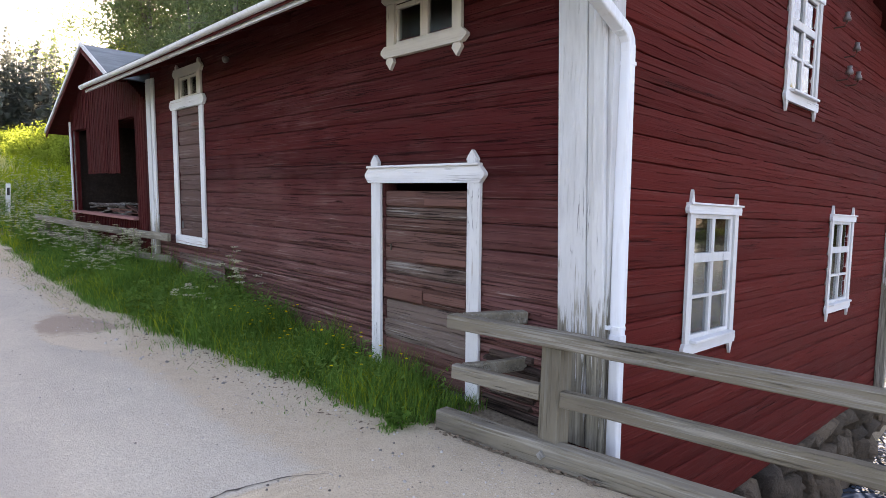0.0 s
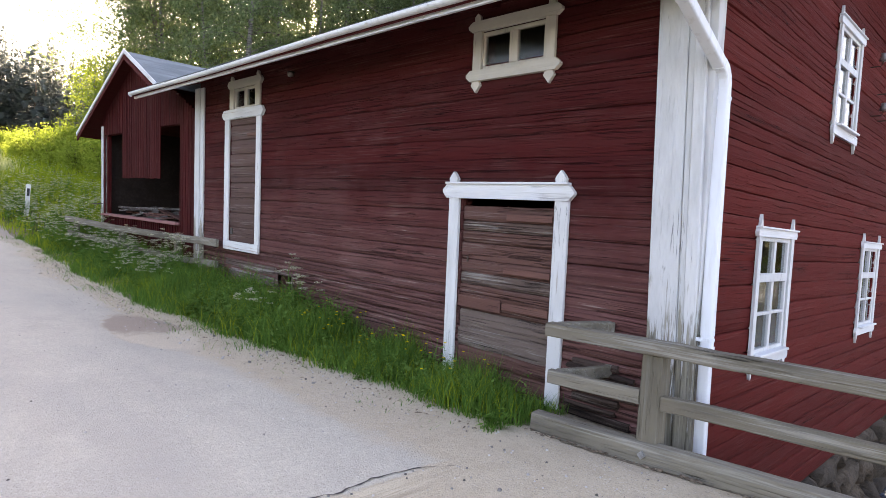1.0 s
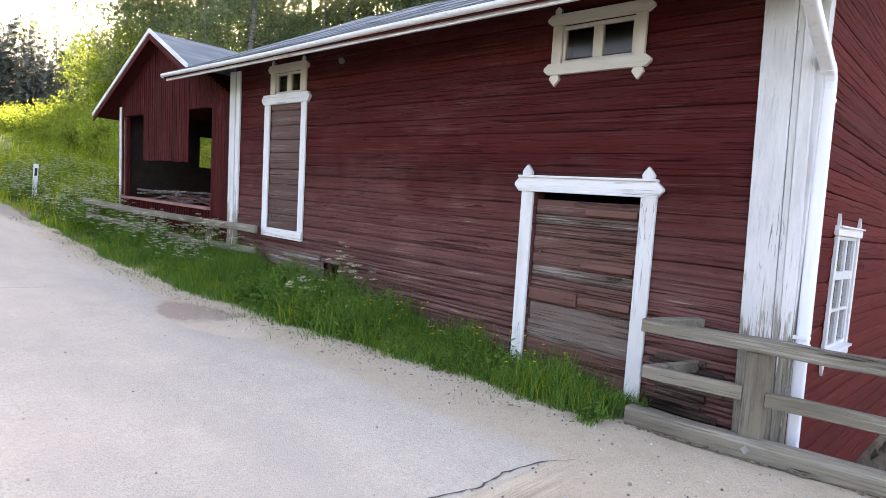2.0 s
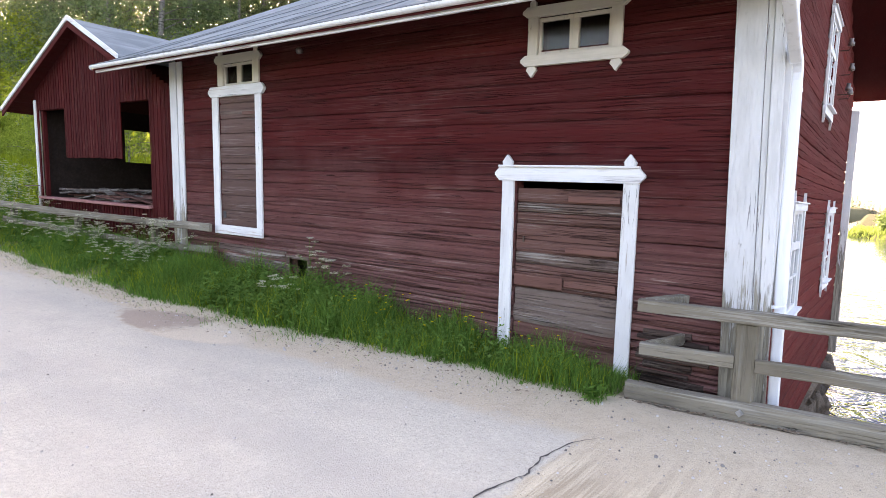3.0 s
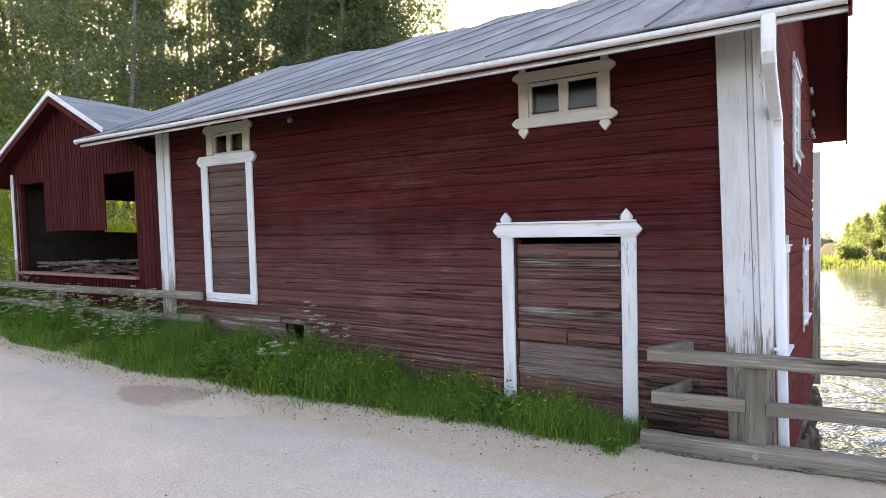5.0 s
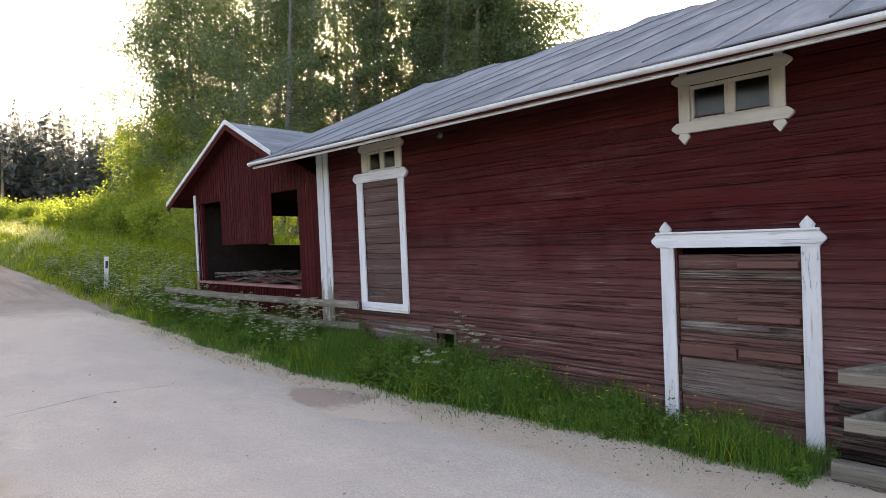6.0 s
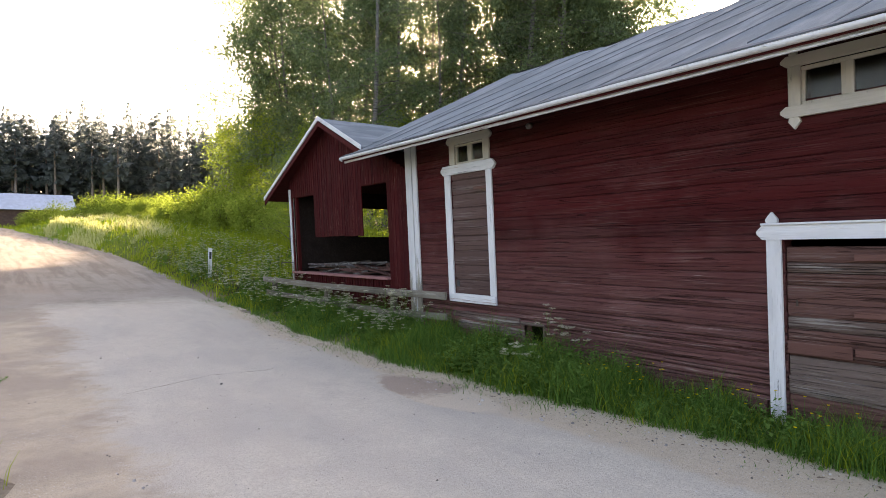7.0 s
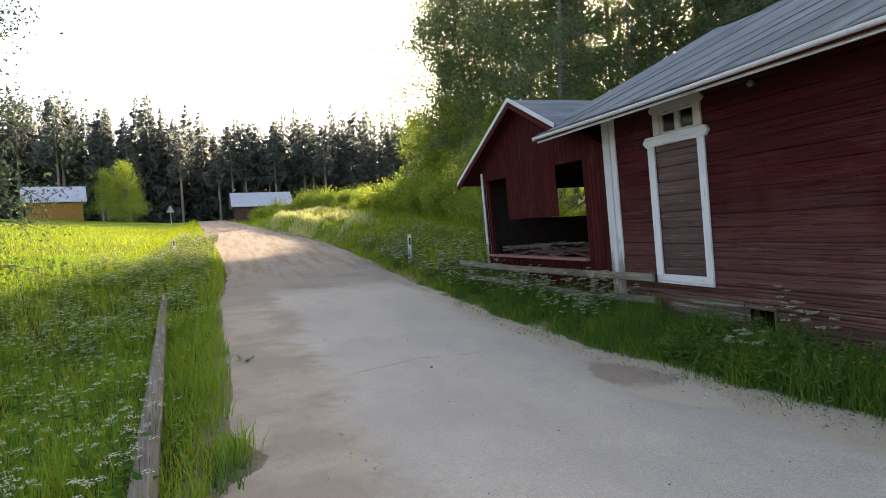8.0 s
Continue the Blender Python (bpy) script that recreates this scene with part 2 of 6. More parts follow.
M_CREAM_V = timber("cream_trim_upright", "z", (0.55, 0.5, 0.43), (0.62, 0.57, 0.49), (0.4, 0.34, 0.28), (0.48, 0.41, 0.34), wear=0.36, cracks=0.2, bump=0.4, rough=0.6, streak=0.2)
M_DOOR = timber("weathered_plank", "x", (0.115, 0.0702, 0.058), (0.203, 0.155, 0.132), (0.176, 0.142, 0.126), (0.35, 0.31, 0.275), wear=0.46, cracks=0.65, bump=1.1, streak=0.7)
M_RUST = timber("brown_plank", "x", (0.115, 0.0567, 0.0459), (0.169, 0.0837, 0.0702), (0.176, 0.121, 0.105), (0.27, 0.209, 0.182), wear=0.42, cracks=0.6, bump=1.1, streak=0.7)
M_ROT = timber("rotten_wood", "x", (0.05, 0.034, 0.028), (0.1, 0.068, 0.056), (0.055, 0.042, 0.035), (0.17, 0.135, 0.115), wear=0.45, cracks=0.5, bump=1.2, streak=0.8)
M_PATCH = timber("repair_plank", "x", (0.13, 0.0611, 0.0494), (0.182, 0.0884, 0.0715), (0.195, 0.13, 0.111), (0.26, 0.195, 0.163), wear=0.4, cracks=0.5)
M_SHELF = timber("faded_shelf", "x", (0.3, 0.13, 0.12), (0.4, 0.2, 0.185), (0.2, 0.12, 0.105), (0.33, 0.24, 0.21), wear=0.4, cracks=0.4)
M_SHUT = timber("shutter_plank", "x", (0.109, 0.0644, 0.0552), (0.155, 0.0943, 0.0828), (0.138, 0.0943, 0.0828), (0.196, 0.144, 0.127), wear=0.45, cracks=0.5)
M_GREY_X = timber("grey_rail", "x", (0.175, 0.15, 0.112), (0.25, 0.22, 0.17), (0.11, 0.1, 0.082), (0.33, 0.305, 0.255), wear=0.48, cracks=0.3, bump=1.0, streak=0.9, turn=-6.8, soil=0.75)
M_GREY_Z = timber("grey_post", "z", (0.18, 0.152, 0.112), (0.2, 0.178, 0.135), (0.13, 0.115, 0.09), (0.26, 0.238, 0.19), wear=0.48, cracks=0.3, bump=1.0, soil=0.6)
M_OLD = timber("old_lumber", "x", (0.07, 0.052, 0.045), (0.15, 0.13, 0.12), (0.06, 0.046, 0.04), (0.25, 0.235, 0.215), wear=0.5, cracks=0.6)
# near-black boards: the shade of closed-in rooms is put into the colour
M_INNER_SHADE = timber("shaded_inner_board", "x", (0.022, 0.015, 0.012), (0.035, 0.024, 0.02), (0.026, 0.019, 0.016), (0.045, 0.034, 0.028), wear=0.5, cracks=0.5)


def m_roof():
    k = NT("roof_felt")
    w = k.coords(geometry=True)
    a = k.noise(w, 0.7, 4, 0.6)
    b = k.noise(w, 40, 3, 0.7)
    s = k.noise(k.coords((1.2, 0.25, 0.4), geometry=True), 3.0, 4, 0.6)
    col = k.mix(k.step(k.math("ADD", k.math("MULTIPLY", a, 0.6), k.math("MULTIPLY", k.random(), 0.5)), 0.2, 0.9), (0.13, 0.156, 0.166), (0.205, 0.24, 0.252))
    col = k.mix(k.step(s, 0.45, 0.7), col, (0.26, 0.292, 0.302))
    col = k.mix(k.math("MULTIPLY", k.step(b, 0.5, 0.8), 0.4), col, (0.1, 0.105, 0.11))
    k.bump(k.math("ADD", b, k.math("MULTIPLY", a, 2.0)), 0.35, 0.01)
    return k.done(col, 0.92, 0.15)


def m_metal_white(name, col=(0.78, 0.79, 0.8)):
    k = NT(name)
    w = k.coords(geometry=True)
    a = k.noise(w, 6, 4, 0.6)
    s = k.noise(k.coords((5, 5, 0.6), geometry=True), 4, 4)
    c = k.mix(k.math("MULTIPLY", k.step(s, 0.52, 0.75), 0.35), col, (0.42, 0.4, 0.36))
    k.bump(a, 0.05)
    return k.done(c, 0.5, 0.35)


def m_glass(name, ior, rough):
    k = NT(name)
    k.p.inputs["Transmission Weight"].default_value = 1.0
    k.p.inputs["IOR"].default_value = ior
    k.bump(k.noise(k.coords(geometry=True), 3.0, 2), 0.03, 0.02)
    return k.done((0.62, 0.66, 0.66), rough, 0.5)


def m_plain(name, col, rough=0.6, spec=0.3, metal=0.0, scale=8.0, vary=0.25):
    k = NT(name)
    a = k.noise(k.coords(geometry=True), scale, 4, 0.6)
    c = k.mix(k.step(a, 0.3, 0.7), tuple(x * (1 - vary) for x in col), tuple(min(1, x * (1 + vary)) for x in col))
    k.bump(a, 0.15)
    return k.done(c, rough, spec, metal)


def m_ground():
    k = NT("meadow_soil")
    w = k.coords(geometry=True)
    x, y, z = k.xyz(w)
    a, b, c = k.noise(w, 0.18, 4, 0.6), k.noise(w, 2.5, 5, 0.65), k.noise(w, 22, 4, 0.7)
    col = k.mix(k.step(a, 0.35, 0.65), (0.14, 0.22, 0.018), (0.24, 0.31, 0.03))
    col = k.mix(k.math("MULTIPLY", k.step(b, 0.4, 0.75), 0.6), col, (0.1, 0.16, 0.015))
    col = k.mix(k.math("MULTIPLY", k.step(c, 0.5, 0.8), 0.5), col, (0.26, 0.32, 0.05))
    soil = k.mix(k.step(b, 0.35, 0.65), (0.05, 0.055, 0.02), (0.1, 0.085, 0.045))
    soil = k.mix(k.math("MULTIPLY", k.step(c, 0.45, 0.7), 0.6), soil, (0.07, 0.1, 0.02))
    col = k.mix(k.step(x, -48, -26), col, soil)
    dirt = k.mix(k.step(c, 0.4, 0.65), (0.24, 0.19, 0.14), (0.36, 0.3, 0.22))
    col = k.mix(k.step(k.math("ADD", x, k.math("MULTIPLY", k.math("SUBTRACT", b, 0.5), 0.6)), -2.85, -2.7), col, k.mix(k.step(y, -3.4, -2.6), col, dirt))
    yw = k.math("ADD", y, k.math("MULTIPLY", k.math("SUBTRACT", b, 0.5), 0.5))
    near = k.math("MULTIPLY", k.math("MULTIPLY", k.step(yw, 3.42, 3.2), k.step(yw, -2.55, -2.35)), k.step(x, -24, -18))
    col = k.mix(near, col, dirt)
    k.bump(k.math("ADD", b, c), 0.9, 0.05)
    return k.done(col, 0.95, 0.1)


def m_road():
    """Worn asphalt that runs out into sand and gravel at its edges and by the bridge."""
    k = NT("road_surface")
    w = k.coords(geometry=True)
    x, y, z = k.xyz(w)
    n1, n2, n3, n4 = k.noise(w, 0.55, 5, 0.65), k.noise(w, 4.0, 5, 0.7), k.noise(w, 38, 4, 0.7), k.noise(w, 160, 2, 0.6)
    wob = k.math("ADD", k.math("MULTIPLY", k.math("SUBTRACT", n1, 0.5), 0.9), k.math("MULTIPLY", k.math("SUBTRACT", n2, 0.5), 0.5))
    right = k.step(k.math("ADD", y, wob), 2.62, 2.38)
    left = k.step(k.math("ADD", y, k.math("MULTIPLY", wob, 1.8)), -1.15, -0.75)
    east = k.step(k.math("ADD", x, k.math("MULTIPLY", k.math("SUBTRACT", n2, 0.5), 0.25)), -2.42, -2.46)
    west = k.step(k.math("ADD", x, k.math("MULTIPLY", wob, 2.2)), -19.5, -17.5)
    px_, py_ = k.math("DIVIDE", k.math("ADD", x, 7.35), 1.25), k.math("DIVIDE", k.math("SUBTRACT", y, 2.4), 0.4)
    patch = k.step(k.math("ADD", k.math("ADD", k.math("MULTIPLY", px_, px_), k.math("MULTIPLY", py_, py_)), k.math("MULTIPLY", wob, 1.6)), 1.1, 0.8)
    asp = k.math("MULTIPLY", k.math("MULTIPLY", right, left), k.math("MULTIPLY", east, west))
    asp = k.math("MULTIPLY", asp, k.math("SUBTRACT", 1.0, patch))
    dust = k.math("MULTIPLY", k.step(n1, 0.4, 0.8), 0.45)
    a_col = k.mix(k.step(n2, 0.3, 0.7), (0.56, 0.505, 0.4), (0.65, 0.585, 0.465))
    a_col = k.mix(k.step(n3, 0.4, 0.65), k.mix(0.3, a_col, (0.33, 0.295, 0.25)), k.mix(0.5, a_col, (0.7, 0.65, 0.54)))
    a_col = k.mix(dust, a_col, (0.61, 0.53, 0.42))
    a_col = k.mix(k.math("MULTIPLY", k.step(k.noise(k.coords((0.25, 1.6, 1.0), geometry=True), 1.3, 4, 0.6), 0.5, 0.72), 0.4), a_col, (0.48, 0.425, 0.355))
    a_col = k.mix(k.math("MULTIPLY", k.step(k.noise(w, 1.6, 5, 0.7), 0.5, 0.72), 0.4), a_col, (0.47, 0.41, 0.345))
    a_col = k.mix(k.math("MULTIPLY", k.step(k.noise(k.coords((0.35, 0.8, 1.0), geometry=True), 0.9, 3, 0.6), 0.48, 0.62), 0.45), a_col, (0.44, 0.405, 0.345))
    g_col = k.mix(k.step(n2, 0.3, 0.7), (0.5, 0.405, 0.285), (0.63, 0.53, 0.39))
    g_col = k.mix(k.math("MULTIPLY", k.step(n1, 0.5, 0.7), 0.4), g_col, (0.63, 0.54, 0.41))
    g_col = k.mix(k.math("MULTIPLY", k.step(n3, 0.52, 0.72), 0.55), g_col, (0.31, 0.255, 0.2))
    g_col = k.mix(k.math("MULTIPLY", k.step(n2, 0.55, 0.72), 0.5), g_col, (0.35, 0.275, 0.21))
    st = k.noise(k.coords((11.0, 0.5, 1.0), geometry=True), 1.6, 4, 0.7)
    sand = k.mix(k.step(st, 0.42, 0.6), (0.4, 0.315, 0.215), (0.68, 0.585, 0.425))
    planked = k.math("MULTIPLY", k.step(k.noise(w, 0.9, 3, 0.6), 0.36, 0.6), k.step(k.math("ADD", y, k.math("MULTIPLY", n1, 0.8)), 3.2, 2.2))
    g_col = k.mix(k.math("MULTIPLY", k.math("MULTIPLY", k.step(x, -2.9, -2.3), 0.95), planked), g_col, sand)
    g_col = k.mix(k.math("MULTIPLY", patch, 0.8), g_col, k.mix(k.step(k.math("ADD", x, k.math("MULTIPLY", wob, 1.5)), -7.5, -7.2), (0.36, 0.275, 0.215), (0.64, 0.55, 0.42)))
    track = k.mix(k.step(n2, 0.35, 0.65), (0.22, 0.19, 0.155), (0.29, 0.255, 0.21))
    g_col = k.mix(k.math("MULTIPLY", k.step(x, -16, -19), 0.8), g_col, k.mix(k.step(n1, 0.4, 0.6), track, (0.31, 0.27, 0.225)))
    worn = k.math("MULTIPLY", k.step(y, -0.2, -0.8), k.step(k.noise(w, 0.8, 4, 0.6), 0.42, 0.58))
    g_col = k.mix(k.math("MULTIPLY", worn, 0.6), g_col, (0.36, 0.285, 0.22))
    rut = k.noise(k.coords((0.12, 1.7, 1.0), geometry=True), 1.5, 3, 0.6)
    g_col = k.mix(k.math("MULTIPLY", k.math("MULTIPLY", k.step(x, -20, -24), k.step(rut, 0.46, 0.6)), 0.7), g_col, (0.22, 0.18, 0.14))
    col = k.mix(asp, g_col, a_col)
    rub = k.step(k.noise(w, 0.7, 3, 0.6), 0.4, 0.62)
    grit = k.noise(w, 70, 2, 0.5)
    col = k.mix(k.math("MULTIPLY", k.step(n4, 0.6, 0.66), 0.6), col, (0.16, 0.145, 0.13))
    col = k.mix(k.math("MULTIPLY", k.math("MULTIPLY", k.step(grit, 0.36, 0.31), 0.65), rub), col, (0.2, 0.18, 0.155))
    col = k.mix(k.math("MULTIPLY", k.math("MULTIPLY", k.step(grit, 0.64, 0.69), 0.7), rub), col, (0.72, 0.69, 0.62))
    k.bump(k.math("ADD", k.math("MULTIPLY", n3, 0.7), k.math("ADD", k.math("MULTIPLY", n4, 0.5), k.math("MULTIPLY", grit, 0.7))), 0.75, 0.012)
    return k.done(col, 0.92, 0.15)


def m_leaf(name, a, b, trans=0.5):
    """Leaf: light passes through it."""
    m = bpy.data.materials.new(name)
    m.use_nodes = True
    t = m.node_tree
    t.nodes.clear()
    geo = t.nodes.new("ShaderNodeNewGeometry")
    ramp = t.nodes.new("ShaderNodeValToRGB")
    ramp.color_ramp.elements[0].color, ramp.color_ramp.elements[1].color = (*a, 1), (*b, 1)
    t.links.new(geo.outputs["Random Per Island"], ramp.inputs["Fac"])
    d, s, x, o = t.nodes.new("ShaderNodeBsdfDiffuse"), t.nodes.new("ShaderNodeBsdfTranslucent"), t.nodes.new("ShaderNodeMixShader"), t.nodes.new("ShaderNodeOutputMaterial")
    t.links.new(ramp.outputs[0], d.inputs[0])
    t.links.new(ramp.outputs[0], s.inputs[0])
    x.inputs[0].default_value = trans
    t.links.new(d.outputs[0], x.inputs[1])
    t.links.new(s.outputs[0], x.inputs[2])
    t.links.new(x.outputs[0], o.inputs[0])
    return m


def m_birch():
    k = NT("birch_bark")
    w = k.coords(geometry=True)
    n = k.noise(k.coords((1, 1, 5), geometry=True), 3.0, 4, 0.7)
    n2 = k.noise(w, 0.8, 3)
    col = k.mix(k.step(n, 0.5, 0.62), (0.2, 0.185, 0.165), (0.05, 0.042, 0.038))
    col = k.mix(k.step(n2, 0.5, 0.75), col, (0.16, 0.14, 0.12))
    k.bump(n, 0.4)
    return k.done(col, 0.85, 0.2)


def m_water():
    k = NT("river_water")
    w = k.coords((0.42, 0.5, 1.0), geometry=True)
    n = k.noise(w, 0.9, 4, 0.6, 1.4)
    n2 = k.noise(k.coords((1.0, 0.6, 1.0), geometry=True), 1.7, 3, 0.6, 0.8)
    calm = k.step(k.xyz(k.coords(geometry=True))[1], 48.0, 14.0)
    h = k.math("ADD", n, k.math("MULTIPLY", n2, 0.5))
    k.bump(k.math("MULTIPLY", h, k.math("ADD", 0.07, k.math("MULTIPLY", calm, 0.93))), 0.85, 0.5)
    k.p.inputs["IOR"].default_value = 1.33
    return k.done((0.045, 0.06, 0.08), 0.03, 0.5)


M_ROOF, M_GUTTER, M_PIPE, M_GLASS = m_roof(), m_metal_white("gutter_metal"), m_metal_white("pipe_metal", (0.8, 0.82, 0.85)), m_glass("window_glass", 1.5, 0.015)
M_GLASS_OLD = m_glass("dusty_window_glass", 1.36, 0.16)
def m_stone():
    k = NT("field_stone")
    w = k.coords(geometry=True)
    a, b, c = k.noise(w, 2.2, 4, 0.65), k.noise(w, 11, 5, 0.7), k.noise(w, 45, 3, 0.7)
    col = k.mix(k.step(k.math("ADD", k.math("MULTIPLY", a, 0.6), k.math("MULTIPLY", k.random(), 0.5)), 0.3, 0.9), (0.06, 0.047, 0.036), (0.18, 0.135, 0.095))
    col = k.mix(k.math("MULTIPLY", k.step(b, 0.5, 0.65), 0.6), col, (0.036, 0.031, 0.025))
    col = k.mix(k.math("MULTIPLY", k.step(c, 0.58, 0.7), 0.5), col, (0.17, 0.14, 0.11))
    k.bump(k.math("ADD", k.math("MULTIPLY", a, 1.5), k.math("ADD", b, k.math("MULTIPLY", c, 0.4))), 1.0, 0.06)
    return k.done(col, 0.9, 0.25)


M_STONE = m_stone()
M_CONC = m_plain("old_concrete", (0.3, 0.28, 0.25), 0.9, 0.2, scale=3, vary=0.3)
M_IRON = m_plain("rusty_iron", (0.1, 0.075, 0.06), 0.7, 0.4, 0.6, scale=30)
M_TIN0 = m_plain("zinc_bolt", (0.35, 0.34, 0.32), 0.5, 0.5, 0.5)
M_PORC = m_plain("porcelain", (0.2, 0.17, 0.155), 0.3, 0.5)
M_PORC_D = m_plain("brown_porcelain", (0.15, 0.125, 0.115), 0.3, 0.5)
M_PLASTIC = m_plain("white_plastic", (0.72, 0.72, 0.7), 0.5, 0.4, vary=0.08)
M_BLACK = m_plain("black_reflector", (0.03, 0.03, 0.035), 0.4, 0.5)
M_GROUND, M_ROAD, M_WATER, M_BIRCH = m_ground(), m_road(), m_water(), m_birch()
M_STEM = m_plain("pine_stem_bark", (0.26, 0.2, 0.165), 0.95, 0.1, scale=6, vary=0.4)
M_BARK = m_plain("conifer_bark", (0.1, 0.075, 0.06), 0.95, 0.1, scale=6, vary=0.4)
M_LEAF_BIRCH = m_leaf("birch_leaf", (0.13, 0.185, 0.09), (0.25, 0.315, 0.16), 0.66)
M_LEAF_BUSH = m_leaf("willow_leaf", (0.19, 0.265, 0.035), (0.36, 0.435, 0.08), 0.55)
M_LEAF_SHORE = m_leaf("shore_leaf", (0.14, 0.2, 0.075), (0.27, 0.34, 0.13), 0.6)
M_LEAF_YOUNG = m_leaf("young_leaf", (0.19, 0.275, 0.042), (0.36, 0.44, 0.085), 0.62)
# paler and greyer than real needles: aerial haze is mixed into the colour
M_NEEDLE_HAZE = m_leaf("hazy_spruce_needle", (0.165, 0.19, 0.178), (0.28, 0.305, 0.28), 0.7)
M_SHORE_PINE = m_leaf("shore_needle", (0.14, 0.155, 0.09), (0.25, 0.265, 0.15), 0.65)
M_PINE = m_leaf("pine_needle", (0.1, 0.14, 0.06), (0.19, 0.24, 0.1), 0.5)
M_GRASS = m_leaf("grass_blade", (0.055, 0.14, 0.026), (0.165, 0.31, 0.068), 0.5)
M_GRASS_DRY = m_leaf("meadow_blade", (0.18, 0.265, 0.018), (0.38, 0.44, 0.045), 0.5)
M_FLOWER = m_leaf("white_flower", (0.55, 0.53, 0.38), (0.76, 0.74, 0.58), 0.3)
M_YELLOW = m_leaf("yellow_flower", (0.75, 0.5, 0.01), (0.85, 0.62, 0.02), 0.3)
M_REED = m_leaf("reed", (0.19, 0.26, 0.06), (0.32, 0.38, 0.11), 0.45)
M_WEED = m_leaf("weed_leaf", (0.07, 0.17, 0.03), (0.2, 0.33, 0.085), 0.4)
M_SEAM = m_plain("felt_lap", (0.125, 0.138, 0.148), 0.9, 0.15, scale=5)
M_TAR = m_plain("old_tar", (0.09, 0.08, 0.072), 0.95, 0.1, scale=20)
M_PEBBLE = m_leaf("pebble", (0.09, 0.08, 0.07), (0.62, 0.58, 0.53), 0.0)

M_CRUMB = m_leaf("soil_crumb", (0.1, 0.075, 0.055), (0.3, 0.23, 0.165), 0.0)


# ---- terrain ----
def lerp_table(t, table):
    return np.interp(t, [a for a, b in table], [b for a, b in table])


ROAD_Z = [(-160, 6.6), (-125, 5.9), (-108, 5.35), (-92, 5.02), (-60, 2.95), (-41, 1.75), (-32, 1.2), (-25, 0.82), (-18, 0.42), (-13, 0.13), (-9, 0.03), (20, 0.03)]
WALL_Z = [(-60, 4.2), (-41, 2.7), (-30, 1.75), (-22, 1.12), (-16, 0.72), (-11, 0.4), (-7.5, 0.2), (-4, 0.04), (-2.4, 0.0), (20, 0.0)]
WATER_Z = -2.4
EDGE_R = [(-104, -6.0), (-89, -2.8), (-66, 0.4), (-52, 2.15), (-39, 3.05), (-30, 3.2), (-23.5, 2.95), (-18, 2.75), (-14.4, 2.85), (-9, 2.97), (-5, 3.07), (-3.2, 3.22), (-2.6, 3.27), (-2.2, 4.12), (14, 4.12)]
EDGE_L = [(-104, -8.2), (-93.6, -6.4), (-51.6, -3.85), (-38.8, -2.95), (-28, -2.4), (-21.8, -2.2), (-13, -2.15), (-8.6, -2.2), (-7.5, -1.98), (-6.8, -1.92), (-6.4, -2.2), (-5, -2.25), (14, -2.5)]
FENCE_A, FENCE_B = (-2.5, 3.72), (6.0, 4.82)


def smooth(t):
    t = np.clip(t, 0, 1)
    return t * t * (3 - 2 * t)


def fence_y(x):
    return FENCE_A[1] + (x - FENCE_A[0]) * (FENCE_B[1] - FENCE_A[1]) / (FENCE_B[0] - FENCE_A[0])


def gz(x, y):
    """Height of the ground."""
    x, y = np.asarray(x, float), np.asarray(y, float)
    p, w = lerp_table(x, ROAD_Z), lerp_table(x, WALL_Z)
    z = p + (w - p) * smooth((y - np.where(x < -18, lerp_table(x, EDGE_R) + 0.15, 2.9)) / 1.4)
    hill = np.clip(y - 5.0, 0, 14) * 0.13 * smooth((-14.0 - x) / 8.0)
    z = z + hill + 0.02 * np.clip(y - 19, 0, 60) * smooth((-14.0 - x) / 8.0)
    lt = np.clip(np.minimum(lerp_table(x, EDGE_L), -2.1) - 0.2 - y, 0, None)
    z = z - 0.45 * smooth(lt / 2.5) * smooth((x + 26) / 14) + 0.075 * np.clip(lt - 3, 0, 60) * smooth((-14 - x) / 30)
    drop = smooth((y - (fence_y(x) + 0.12)) / 0.3) * smooth((x + 1.95) / 0.3)
    lake = smooth((y - 14.0) / 2.5) * smooth((x + 16) / 6.0)
    lake = np.maximum(lake, smooth((x - 15.0) / 2.0))
    z = z * (1 - np.maximum(drop, lake)) + (WATER_Z - 1.0) * np.maximum(drop, lake)
    shore = smooth((y - 110 + 4 * np.sin(x * 0.13) + 2 * np.sin(x * 0.41)) / 6.0) * smooth((x + 8) / 3)
    shore = np.maximum(shore, smooth((y - 620) / 60.0) * smooth((x + 150) / 60))
    return z + shore * 1.75 + 0.05 * np.clip(y - 120, 0, 60) * smooth((x + 8) / 3) * (y < 400)


xs = np.unique(np.concatenate([np.arange(-60, 8, 0.5), np.arange(-2.4, -1.2, 0.15), np.geomspace(8, 900, 26), -np.geomspace(60, 900, 30), np.arange(-12, 30, 2.0)]).round(3))
ys = np.unique(np.concatenate([np.arange(-14, 8, 0.4), np.arange(3.6, 5.0, 0.15), np.arange(8, 40, 1.5), np.geomspace(40, 1400, 40), np.arange(100, 128, 2.0), -np.geomspace(14, 900, 26)]).round(3))
GX, GY = np.meshgrid(xs, ys)
gv = np.stack([GX, GY, gz(GX, GY)], -1).reshape(-1, 3)
ii = np.arange(len(ys) - 1)[:, None] * len(xs) + np.arange(len(xs) - 1)[None, :]
gf = np.stack([ii, ii + 1, ii + len(xs) + 1, ii + len(xs)], -1).reshape(-1, 4)
tagged(new("ground", array_mesh("ground", gv, gf, M_GROUND, True)), "grassy ground rising from the river bank to the forest", "ground", kind="structure")

